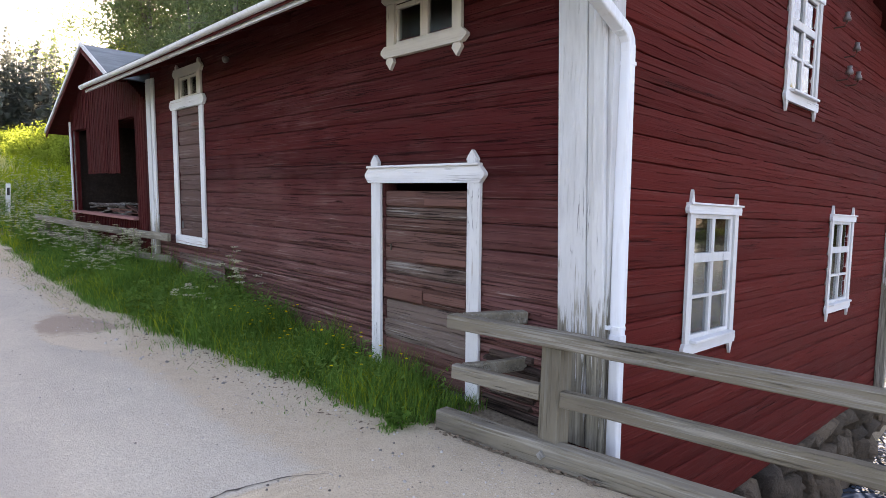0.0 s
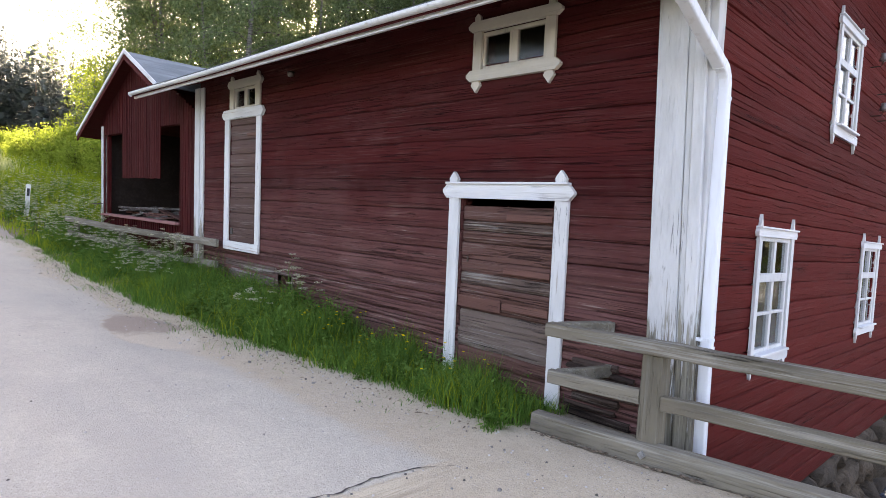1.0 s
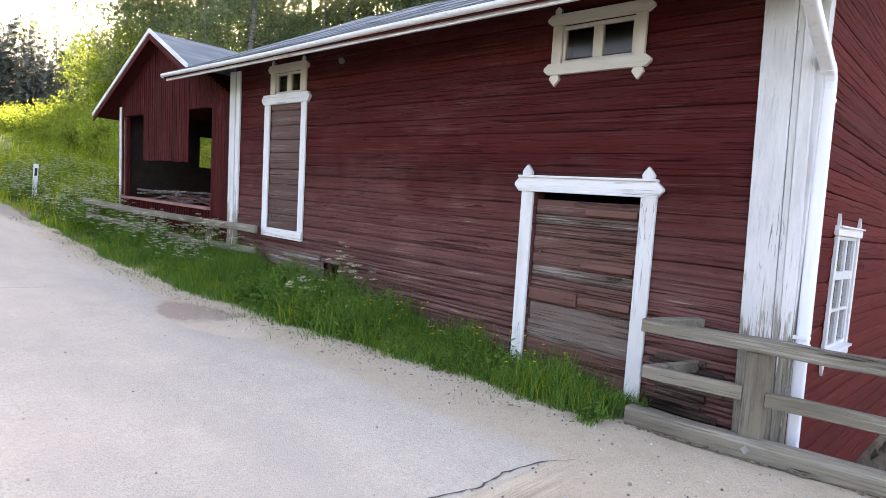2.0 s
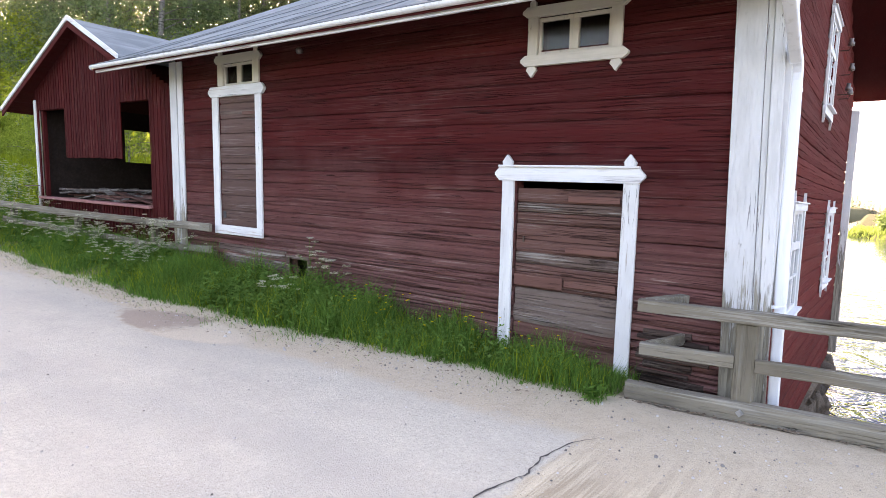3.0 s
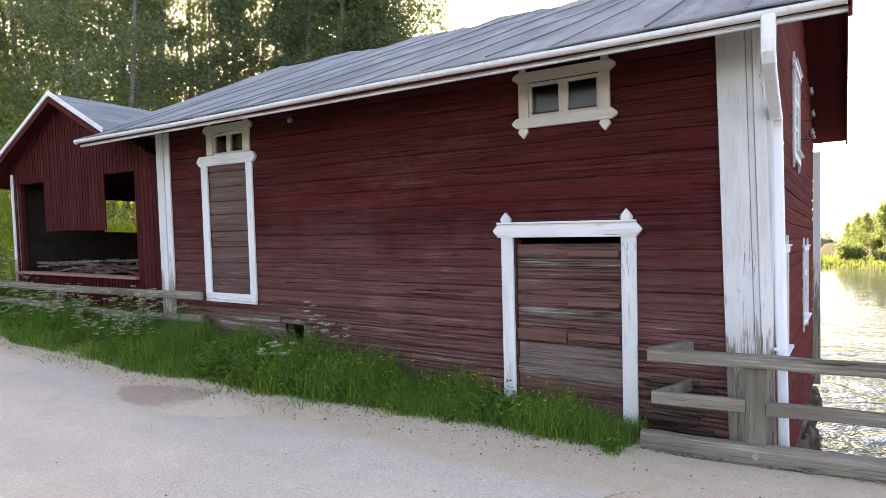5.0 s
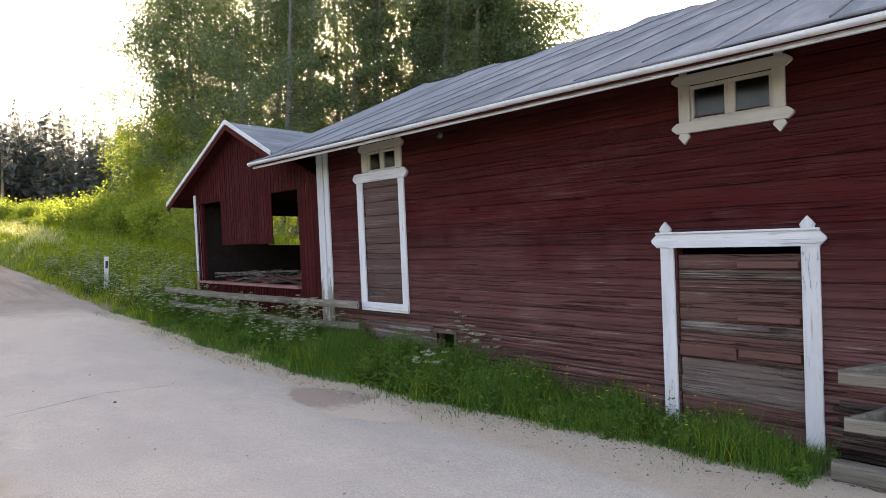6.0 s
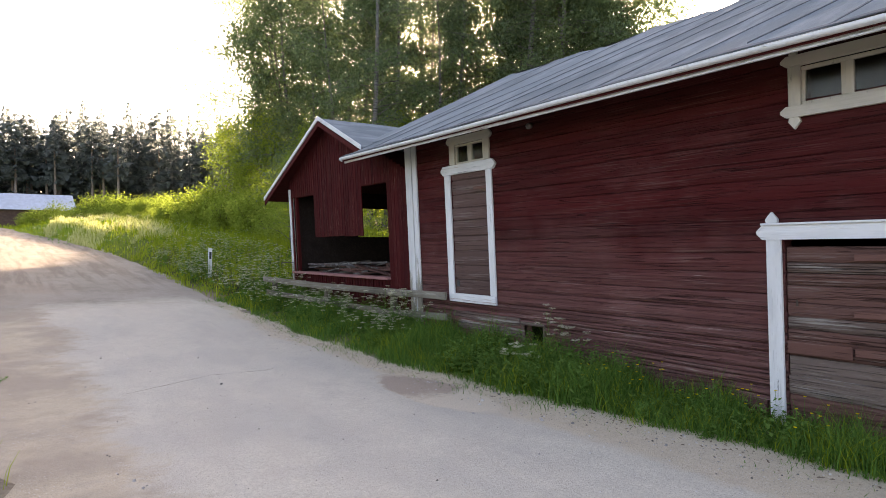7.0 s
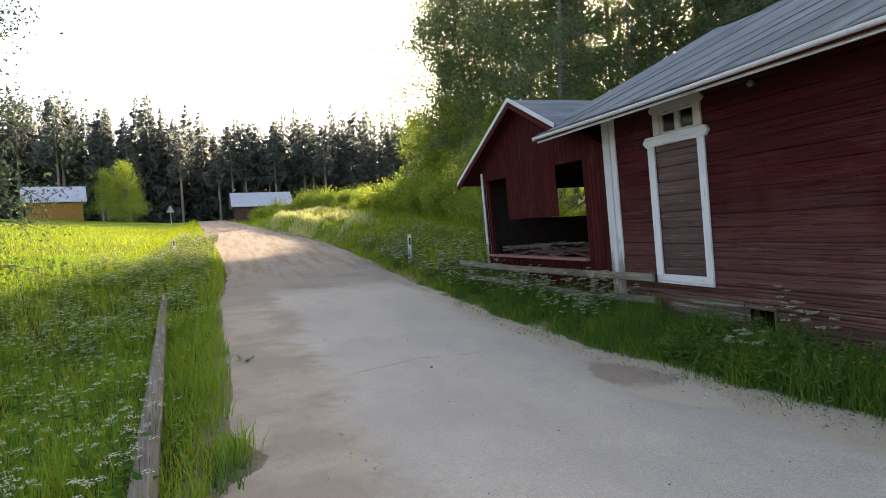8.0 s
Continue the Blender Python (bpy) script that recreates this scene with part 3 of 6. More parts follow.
# the road: edges wander
rx = np.concatenate([np.arange(14, -30, -0.25), np.arange(-30, -104, -1.0)])
def ragged(seed):
    """An edge that wanders at several lengths."""
    r = np.random.default_rng(seed)
    out = 0 * rx
    for step, amp in ((3.1, 0.1), (1.1, 0.075), (0.45, 0.06)):
        kx = np.arange(-106, 16, step)
        out = out + np.interp(rx, kx, r.uniform(-amp, amp, len(kx)))
    return out


e_r = lerp_table(rx, EDGE_R) + ragged(1)
e_l = lerp_table(rx, EDGE_L) + ragged(2)
e_r = np.where(rx > -2.4, np.minimum(e_r, fence_y(rx) + 0.05), e_r)
ts = np.linspace(0, 1, 25)
w_r = e_r + np.where(rx > -2.5, 0.0, 0.4)
w_l = e_l - 0.16
RY = w_l[:, None] + (w_r - w_l)[:, None] * ts[None, :]
RX = np.repeat(rx[:, None], len(ts), 1)
RZ = gz(RX, RY) + 0.014 - 0.03 * (np.abs(ts - 0.5)[None, :] > 0.499) + 0.006 * np.sin(RX * 2.1) * np.sin(RY * 2.7)
rv = np.stack([RX, RY, RZ], -1).reshape(-1, 3)
ri = np.arange(len(rx) - 1)[:, None] * len(ts) + np.arange(len(ts) - 1)[None, :]
rf = np.stack([ri, ri + len(ts), ri + len(ts) + 1, ri + 1], -1).reshape(-1, 4)[:, ::-1]
tagged(new("road", array_mesh("road", rv, rf, M_ROAD, True)), "worn pale asphalt road with sandy gravel edges", "road", kind="structure")

wv = np.array([(-30, 4.2, WATER_Z), (14.5, 4.2, WATER_Z), (14.5, -600, WATER_Z), (900, -600, WATER_Z), (900, 1300, WATER_Z), (-300, 1300, WATER_Z), (-300, 14, WATER_Z), (-30, 14, WATER_Z)], float)
water = solid("water", MB().add([tuple(p) for p in wv], [tuple(range(8))]), M_WATER, "rippled river water mirroring the pale sky", "water", kind="structure")


# ---- the red house ----
FY = 4.36                               # front face at the ground, before the lean
GXE = -1.61                             # gable face
XW = -10.5                              # west end of the log wall


def log_course(mb, a0, a1, z0, z1, along, face, thick=0.15, seed=0, rough=None, deep=0.02):
    """One hewn log with a bulging, uneven front, drying checks and ragged edges; rough: how weathered it is, 0 to 1."""
    r = np.random.default_rng(seed)
    rough = (1.0 if z0 < 0.9 else 0.15) if rough is None else rough
    n = max(2, int((a1 - a0) / 0.07))
    s = np.linspace(a0, a1, n + 1)
    ph = r.uniform(0, 6.28, 6)
    wob = lambda k, amp: amp * (np.sin(s * 1.1 + ph[k]) + 0.7 * np.sin(s * 2.9 + ph[k + 1]) + 0.4 * np.sin(s * 7.3 + ph[k + 2]))

    def ragged_edge(step, amp):
        kx = np.linspace(a0, a1, max(3, int((a1 - a0) / step)))
        return np.interp(s, kx, r.normal(0, amp, len(kx)))

    t_lo = wob(0, 0.004) + ragged_edge(0.14, 0.0012 + 0.0035 * rough)
    t_hi = wob(2, 0.004) + ragged_edge(0.14, 0.0012 + 0.0035 * rough)
    bul = 0.01 + wob(3, 0.003)
    g = 0.003 + 0.006 * r.random() ** 2 + 0.007 * rough * r.random()
    h = z1 - z0
    t_lo, t_hi = np.clip(t_lo, -0.12 * h, 0.12 * h), np.clip(t_hi, -0.12 * h, 0.12 * h)
    q_at = (r.uniform(0.24, 0.42), r.uniform(0.55, 0.78))          # drying checks along the log
    q_wob, q_dep = [], []
    for q in range(2):
        kx = np.linspace(a0, a1, max(3, int((a1 - a0) / 0.3)))
        q_wob.append(np.interp(s, kx, r.uniform(-0.06, 0.06, len(kx))))
        q_dep.append(np.interp(s, kx, np.clip(r.uniform(-0.014 + 0.008 * rough, 0.012 + 0.012 * rough, len(kx)), 0, 0.016)))
    rows = []
    for i in range(n + 1):
        b = bul[i]
        row = [(thick, z0), (deep, z0), (0.004 - b * 0.3, z0 + g + t_lo[i])]
        for q in range(2):
            zq, dq = z0 + h * (q_at[q] + q_wob[q][i]), q_dep[q][i]
            row += [(-b, zq - 0.003 - 0.25 * dq), (-b + dq, zq), (-b * 1.05, zq + 0.003)]
        row += [(-b * 0.9, z1 - g - 0.008 + t_hi[i]), (0.003 - b * 0.4, z1 - g + t_hi[i]), (deep, z1), (thick, z1)]
        rows.append(row)
    vs, fs, m = [], [], 13
    for i in range(n + 1):
        for d, z in rows[i]:
            vs.append((s[i], face + d, z) if along == "x" else (face - d, s[i], z))
    for i in range(n):
        for k in range(m):
            q = (i * m + k, (i + 1) * m + k, (i + 1) * m + (k + 1) % m, i * m + (k + 1) % m)
            fs.append(q)
    fs += [tuple(range(m)), tuple(range(n * m + m - 1, n * m - 1, -1))]
    mb.add(vs, fs)
    return mb


def spans(a0, a1, z0, z1, holes):
    """Stretches of a course left free by the openings (a0, a1, z0, z1)."""
    out = [(a0, a1)]
    for h0, h1, b0, b1 in holes:
        if z0 + 0.6 * (z1 - z0) > b0 and z0 + 0.4 * (z1 - z0) < b1:
            nxt = []
            for s0, s1 in out:
                if h1 <= s0 or h0 >= s1:
                    nxt.append((s0, s1))
                else:
                    nxt += [(s0, h0)] if h0 - s0 > 0.02 else []
                    nxt += [(h1, s1)] if s1 - h1 > 0.02 else []
            out = nxt
    return out


FRONT_HOLES = [(-4.05, -2.9, -0.02, 1.86), (-3.84, -3.11, 3.14, 3.46), (-9.3, -8.4, 1.0, 3.02), (-9.14, -8.46, 3.17, 3.47), (-7.7, -7.33, 0.36, 0.68)]
wall_s = thing("wall_south", (-6, FY, 0), "dark red painted log wall, paint worn to bare wood low down", "wall", kind="structure")
rs = np.random.default_rng(3)
z, i = -0.25, 0
while z < 3.76:
    h = min(0.178 + rs.uniform(-0.05, 0.05), 3.79 - z) if z > 0.85 else 0.1 + rs.uniform(-0.04, 0.045)
    for a, b in spans(XW, -1.9, z, z + h, FRONT_HOLES):
        part("log", log_course(MB(), a, b, z, z + h, "x", FY + rs.uniform(-0.005, 0.005) * (1 if z > 0.85 else 2.6), seed=100 + i, deep=0.015 if z > 1.5 else 0.024).map(lean), M_LOG, wall_s)
        i += 1
    z += h

GABLE_HOLES = [(5.72, 6.56, 0.62, 1.68), (9.72, 10.56, 0.6, 1.66), (7.78, 8.62, 3.02, 4.08)]
RIDGE_Y, RIDGE_Z, EAVE_Z, EAVE_Y, REAR_Y, REAR_Z = 8.5, 6.03, 3.53, 3.46, 13.35, 3.95
HY1 = 12.9
wall_e = thing("wall_east", (GXE, 8.5, -1.17), "red painted log gable wall facing the river", "wall", kind="structure")
z, i = -1.17, 0
while z < 5.6:
    h = 0.2 + rs.uniform(-0.03, 0.03)
    zm = z + h + 0.12
    y0, y1 = 4.4, HY1
    if zm > 3.45:
        y0 = EAVE_Y + (zm - EAVE_Z) / (RIDGE_Z - EAVE_Z) * (RIDGE_Y - EAVE_Y) - LEAN_Y * zm
        y1 = REAR_Y - (zm - REAR_Z) / (RIDGE_Z - REAR_Z) * (REAR_Y - RIDGE_Y) - LEAN_Y * zm
        y0, y1 = max(y0, 4.4), min(y1, HY1)
    if y1 - y0 > 0.4:
        for a, b in spans(y0, y1, z, z + h, GABLE_HOLES):
            part("log", log_course(MB(), a, b, z, z + h, "y", GXE + rs.uniform(-0.004, 0.004), seed=500 + i, rough=0.35, deep=0.024).map(lean_g), M_LOG_Y, wall_e)
            i += 1
    z += h
# the sides that close the house
solid("wall_north", MB().box(XW, GXE - 0.15, HY1 - 0.15, HY1, -1.2, 3.7).map(lean), M_LOG, "red log wall on the far side", "wall", kind="structure")
solid("wall_west", MB().box(XW, XW + 0.15, FY + 0.15, HY1 - 0.15, -0.2, 3.7).map(lean), M_LOG_Y, "red log end wall behind the shed", "wall", kind="structure")
solid("floor", MB().box(XW + 0.15, GXE - 0.15, FY + 0.15, HY1 - 0.15, 0.2, 0.3), M_INNER_SHADE, "plank floor inside the house, indoor shade in its colour", "floor", kind="structure")
solid("ceiling", MB().box(XW + 0.15, GXE - 0.15, FY + 0.2, HY1 - 0.25, 3.6, 3.66), M_INNER_SHADE, "plank ceiling inside the house, indoor shade in its colour", "ceiling", kind="structure")

# rubble foundation under the gable
found = thing("foundation", (GXE, 9, -2.5), "rubble stone foundation under the red gable", "foundation", kind="structure")


def rock(c, size, seed):
    r = np.random.default_rng(seed)
    bm = bmesh.new()
    bmesh.ops.create_icosphere(bm, subdivisions=2, radius=1.0)
    off = Vector(r.uniform(-50, 50, 3))
    mb = MB()
    vs = []
    for v in bm.verts:
        p = Vector([math.copysign(abs(k) ** 0.4, k) for k in v.co])
        p *= 0.82 + 0.6 * noise.noise(p * 0.8 + off) + 0.14 * noise.noise(p * 3.1 + off)
        vs.append((c[0] + p.x * size[0] / 2, c[1] + p.y * size[1] / 2, c[2] + p.z * size[2] / 2))
    mb.add(vs, [tuple(v.index for v in f.verts) for f in bm.faces])
    bm.free()
    return mb


r = np.random.default_rng(11)
y, k = 4.6, 0
for row in range(4):
    y = 4.5 + r.uniform(0, 0.3)
    while y < 13.2:
        w = r.uniform(0.4, 0.85)
        part("stone", rock((GXE - 0.3 + r.uniform(-0.04, 0.06), y + w / 2, -1.38 - 0.36 * row + r.uniform(-0.03, 0.03)), (0.85, w * 1.12, 0.5), 900 + k), M_STONE, found, smooth=True)
        y += w
        k += 1
part("core", MB().box(GXE - 1.2, GXE - 0.35, 4.5, 13.0, -3.2, -1.19), M_CONC, found)

# bridge abutment under the fence, hidden side of the road bank
ab = MB()
ab.add([(-1.95, 4.0, -3.2), (14, fence_y(14) + 0.1, -3.2), (14, fence_y(14) + 0.1, 0.0), (-1.95, 4.0, 0.0), (-1.95, 3.7, -3.2), (14, fence_y(14) - 0.2, -3.2), (14, fence_y(14) - 0.2, 0.0), (-1.95, 3.7, 0.0)],
       [(0, 3, 2, 1), (4, 5, 6, 7), (3, 7, 6, 2), (0, 1, 5, 4), (0, 4, 7, 3), (1, 2, 6, 5)])
solid("abutment", ab, M_CONC, "old concrete wall at the end of the bridge", "wall", kind="structure")


# ---- roof ----
def roof_z(x, y):
    """Upper face of the main roof, a little sagged."""
    sag = -0.03 * math.sin(max(0, min(1, (x + 12.4) / 11.4)) * math.pi) + 0.012 * math.sin(x * 2.3) + 0.01 * math.sin(x * 5.1 + y) + 0.035 * math.sin(x * 2.9 + 0.6) * max(0.0, 1 - abs(y - RIDGE_Y) / 1.6)
    if y <= RIDGE_Y:
        q = EAVE_Z + (RIDGE_Z - EAVE_Z) * (y - EAVE_Y) / (RIDGE_Y - EAVE_Y)
    else:
        q = REAR_Z + (RIDGE_Z - REAR_Z) * (REAR_Y - y) / (REAR_Y - RIDGE_Y)
    return q + sag * min(1, (y - EAVE_Y) / 2.0 + 0.15)


ROOF_W, ROOF_E = -12.4, -1.04
roof = thing("roof", (-6.5, RIDGE_Y, 3.6), "grey bitumen felt gable roof with seams running up the slope", "roof", kind="structure")


def sheet(mb, xs_, ys_, zf, t):
    n, m = len(xs_), len(ys_)
    vs = [(x, y, zf(x, y)) for y in ys_ for x in xs_] + [(x, y, zf(x, y) - t) for y in ys_ for x in xs_]
    fs = []
    for j in range(m - 1):
        for i in range(n - 1):
            a = j * n + i
            fs.append((a, a + 1, a + n + 1, a + n))
            b = a + n * m
            fs.append((b, b + n, b + n + 1, b + 1))
    for i in range(n - 1):
        fs += [(i, n * m + i, n * m + i + 1, i + 1), ((m - 1) * n + i + 1, (m - 1) * n + n * m + i + 1, (m - 1) * n + n * m + i, (m - 1) * n + i)]
    for j in range(m - 1):
        a, b = j * n, j * n + n - 1
        fs += [(a + n, a + n + n * m, a + n * m, a), (b, b + n * m, b + n + n * m, b + n)]
    return mb.add(vs, fs)


SKEW = lambda x: 0.36 * max(0.0, min(1.0, (-2.6 - x) / 2.6)) if x > -9.5 else 0.36 * max(0.0, (x + 12.4) / 2.9)


def skewed(a, y):
    """Where a lap that starts at a on the eave has wandered to at y."""
    return a + SKEW(a) * (min(y, RIDGE_Y) - EAVE_Y)


strip_x = [ROOF_W]
rsx = np.random.default_rng(17)
while strip_x[-1] < ROOF_E - 1.0:
    strip_x.append(strip_x[-1] + rsx.uniform(0.74, 0.94))
strip_x.append(ROOF_E)


def felt(mb, xa, xb, ya, yb, lift, n=14):
    """A strip of roofing felt between two laps, its lapped edge a little raised."""
    vs, fs = [], []
    for j, y in enumerate(np.linspace(ya, yb, n)):
        a, b = skewed(xa, y) if xa > ROOF_W else xa, skewed(xb, y) + 0.05 if xb < ROOF_E else xb
        for f, u in ((0, 0.022), (0.06, 0.02), (0.16, 0.005), (0.55, 0.0), (1, 0.0)):
            x = a + (b - a) * f
            vs.append((x, y, roof_z(x, y) + u + lift))
        vs += [(b, y, roof_z(b, y) - 0.012), (a, y, roof_z(a, y) - 0.012)]
    m = 7
    for j in range(n - 1):
        for k in range(m):
            fs.append((j * m + k, j * m + (k + 1) % m, (j + 1) * m + (k + 1) % m, (j + 1) * m + k))
    fs += [tuple(range(m))[::-1], tuple(range((n - 1) * m, n * m))]
    return mb.add(vs, fs)


for j, (ya, yb) in enumerate(((EAVE_Y, RIDGE_Y), (RIDGE_Y, REAR_Y))):
    for i, (xa, xb) in enumerate(zip(strip_x[:-1], strip_x[1:])):
        part("felt_strip", felt(MB(), xa, xb, 4.35 if (i == 0 and j == 0) else ya, yb, 0.004 * (i % 2)), M_ROOF, roof)
for i, xa in enumerate(strip_x[1:-1]):
    for j, (ya, yb) in enumerate(((EAVE_Y + rsx.uniform(0.0, 0.25), RIDGE_Y), (RIDGE_Y, REAR_Y))):
        mb, yy = MB(), np.linspace(ya, yb, 26)
        wv_ = np.interp(yy, np.linspace(ya, yb, 9), rsx.normal(0, 0.014, 9))
        ws = np.interp(yy, np.linspace(ya, yb, 13), rsx.uniform(0.006, 0.02, 13))
        vs = []
        for y, o, q in zip(yy, wv_, ws):
            x = skewed(xa, y) + o
            vs += [(x - q, y, roof_z(x, y) + 0.034), (x + q, y, roof_z(x, y) + 0.034), (x + q, y, roof_z(x, y)), (x - q, y, roof_z(x, y))]
        fs = [(4 * a + b, 4 * a + (b + 1) % 4, 4 * a + 4 + (b + 1) % 4, 4 * a + 4 + b) for a in range(25) for b in range(4)] + [(3, 2, 1, 0), (100, 101, 102, 103)]
        part("lap_seam", mb.add(vs, fs), M_SEAM, roof)
part("felt_strip", sheet(MB(), np.linspace(-11.75, strip_x[1] + 0.03, 4), np.linspace(EAVE_Y, 4.4, 4), lambda x, y: roof_z(x, y) + 0.003, 0.012), M_ROOF, roof)
part("eave_strip", sheet(MB(), np.linspace(-11.75, ROOF_E, 40), [EAVE_Y - 0.03, EAVE_Y + 0.03, EAVE_Y + 0.1], lambda x, y: roof_z(x, max(y, EAVE_Y)) + 0.03 - 0.25 * max(0.0, EAVE_Y - y), 0.012), M_SEAM, roof, "dark felt drip edge")
part("roof_boarding", sheet(sheet(MB(), np.linspace(-11.75, ROOF_E, 24), np.linspace(EAVE_Y, RIDGE_Y, 8), lambda x, y: roof_z(x, y) - 0.045, 0.03),
                            np.linspace(ROOF_W, ROOF_E, 24), np.linspace(RIDGE_Y, REAR_Y, 8), lambda x, y: roof_z(x, y) - 0.045, 0.03), M_RED_Y, roof, "dark red boarded roof underside")
# eave fascia and verge boards
part("fascia", sheet(MB(), np.linspace(ROOF_W + 0.7, ROOF_E, 20), [EAVE_Y + 0.03, EAVE_Y + 0.06], lambda x, y: EAVE_Z - 0.03, 0.075), M_WHITE_X, roof, "white eave board")
for xq, nm in ((ROOF_E, "verge_board"), (ROOF_W, "verge_board")):
    for ya, yb in ((EAVE_Y if xq == ROOF_E else 4.7, RIDGE_Y), (RIDGE_Y, REAR_Y)):
        part(nm, sheet(MB(), [xq - 0.012, xq + 0.014], np.linspace(ya, yb, 6), lambda x, y: roof_z(xq, y) + 0.02, 0.17), M_RED_Y if xq == ROOF_E else M_WHITE_Y, roof)
# rafters under the front eave
for x in np.arange(-10.0, ROOF_E, 1.05):
    mb = MB()
    y0, y1 = EAVE_Y + 0.1, FY + LEAN_Y * 3.6 + 0.05
    za, zb = roof_z(x, y0) - 0.068, roof_z(x, y1) - 0.068
    mb.add([(x - 0.04, y0, za - 0.06), (x + 0.04, y0, za - 0.06), (x + 0.04, y1, zb - 0.12), (x - 0.04, y1, zb - 0.12), (x - 0.04, y0, za), (x + 0.04, y0, za), (x + 0.04, y1, zb), (x - 0.04, y1, zb)],
           [(0, 3, 2, 1), (4, 5, 6, 7), (0, 1, 5, 4), (1, 2, 6, 5), (2, 3, 7, 6), (3, 0, 4, 7)])
    part("rafter", mb, M_RED_Y, roof)

# gutter and downpipe
gut = thing("gutter", (-6.4, EAVE_Y, EAVE_Z), "white metal half-round gutter along the eave", "gutter")
mb = MB()
pr = [(0.046 * math.cos(a), 0.038 * math.sin(a)) for a in np.linspace(math.pi, 2 * math.pi, 9)]
pr = [(-0.05, 0.008), (-0.042, 0.01)] + pr[0:] + [(0.045, 0.0)] + [(0.041 * math.cos(a), 0.033 * math.sin(a)) for a in np.linspace(2 * math.pi, math.pi, 9)]
nx = np.linspace(-11.72, -1.06, 40)
vs = [(x, EAVE_Y - 0.02 + a, EAVE_Z - 0.022 + b + 0.008 * math.sin(x * 0.9)) for x in nx for a, b in pr]
n = len(pr)
fs = [(i * n + k, i * n + (k + 1) % n, (i + 1) * n + (k + 1) % n, (i + 1) * n + k) for i in range(len(nx) - 1) for k in range(n)]
part("trough", mb.add(vs, fs), M_GUTTER, gut, smooth=True)
for x in (-11.72, -1.06):
    q = [(EAVE_Y - 0.02 + 0.049 * math.cos(a), EAVE_Z - 0.022 + 0.049 * math.sin(a)) for a in np.linspace(math.pi, 2 * math.pi, 9)]
    part("end_cap", MB().prism(q, "yz", x - 0.004, x + 0.004), M_GUTTER, gut)
for x in np.arange(-11.0, -1.2, 0.9):
    part("bracket", MB().box(x - 0.012, x + 0.012, EAVE_Y - 0.076, EAVE_Y + 0.03, EAVE_Z - 0.03, EAVE_Z - 0.022), M_GUTTER, gut)

pipe = thing("downpipe", (-1.54, 4.37, 0.0), "white metal downpipe with an angled top bend", "downpipe")
PX = lambda z: -1.526 - 0.02 * (z - 0.9)


def pipe_run(name, pts, grow=0.0):
    """A run of rectangular sheet pipe with rounded corners along points that keep to one upright plane."""
    hw, hd, vs, n = 0.046 + grow, 0.041 + grow, [], 16
    pts = [Vector(p) for p in pts]
    for i, p in enumerate(pts):
        d = (pts[min(i + 1, len(pts) - 1)] - pts[max(i - 1, 0)]).normalized()
        u = Vector((1, 0, 0))
        w = d.cross(u).normalized()
        for q in range(n):
            a = 2 * math.pi * (q + 0.5) / n
            c, e = math.cos(a), math.sin(a)
            vs.append(p + u * hw * math.copysign(abs(c) ** 0.4, c) + w * hd * math.copysign(abs(e) ** 0.4, e))
    fs = [(i * n + k, i * n + (k + 1) % n, (i + 1) * n + (k + 1) % n, (i + 1) * n + k) for i in range(len(pts) - 1) for k in range(n)]
    return part(name, MB().add(vs, fs + [tuple(range(n - 1, -1, -1)), tuple(range((len(pts) - 1) * n, len(pts) * n))]), M_PIPE, pipe)


pipe_run("outlet", [(-1.545, 3.44, EAVE_Z - 0.05), (-1.545, 3.44, 3.3), (-1.546, 3.455, 3.23), (-1.548, 3.51, 3.175), (-1.549, 3.56, 3.155)], 0.004)
pipe_run("slanted_pipe", [(-1.548, 3.5, 3.18), (-1.549, 3.56, 3.155), (-1.563, 4.27, 2.875), (-1.565, 4.33, 2.84)])
pipe_run("elbow", [(-1.562, 4.24, 2.886), (-1.564, 4.3, 2.86), (-1.566, 4.345, 2.81), (-1.567, 4.362, 2.74), (-1.567, 4.363, 2.7)], 0.003)
pipe_run("pipe", [(PX(2.78), 4.36, 2.78), (PX(0.9), 4.378, 0.9)])
pipe_run("lower_pipe", [(PX(0.9), 4.378, 0.9), (PX(-0.6), 4.39, -0.6)], -0.003)
for zc in (2.66, 0.87):
    pipe_run("collar", [(PX(zc), 4.37, zc - 0.012), (PX(zc), 4.37, zc + 0.012)], 0.004)
    part("pipe_clamp", MB().box(PX(zc) - 0.085, PX(zc) - 0.02, 4.31, 4.325, zc - 0.014, zc + 0.014), M_PIPE, pipe)
pipe_run("joint_sleeve", [(PX(0.79), 4.379, 0.76), (PX(0.79), 4.379, 0.82)], 0.004)


# ---- corner boards ----
def lean_c(x, y, z):
    """The corner boards also tilt a little to the shed side as they rise."""
    return x - 0.026 * (z - 1.9), y + LEAN_Y * z, z


cb = thing("corner_board", (-1.8, FY, 0), "peeling white corner boards, bare and grey low down", "trim", kind="structure")
part("front_board", MB().cbox(-1.985, -1.752, FY - 0.045, FY - 0.012, -0.02, 3.68, 0.005).map(lean_c), M_WHITE_V, cb)
part("front_batten", MB().cbox(-1.748, -1.7, FY - 0.034, FY - 0.012, -0.02, 3.68, 0.005).map(lean_c), M_WHITE_V, cb)
part("edge_board", MB().cbox(-1.696, -1.607, FY - 0.052, FY - 0.012, -0.02, 3.68, 0.005).map(lean_c), M_WHITE_V, cb)
part("side_board", MB().cbox(-1.68, -1.584, FY - 0.005, FY + 0.12, -0.3, 3.72, 0.004).map(lean), M_WHITE_V, cb)
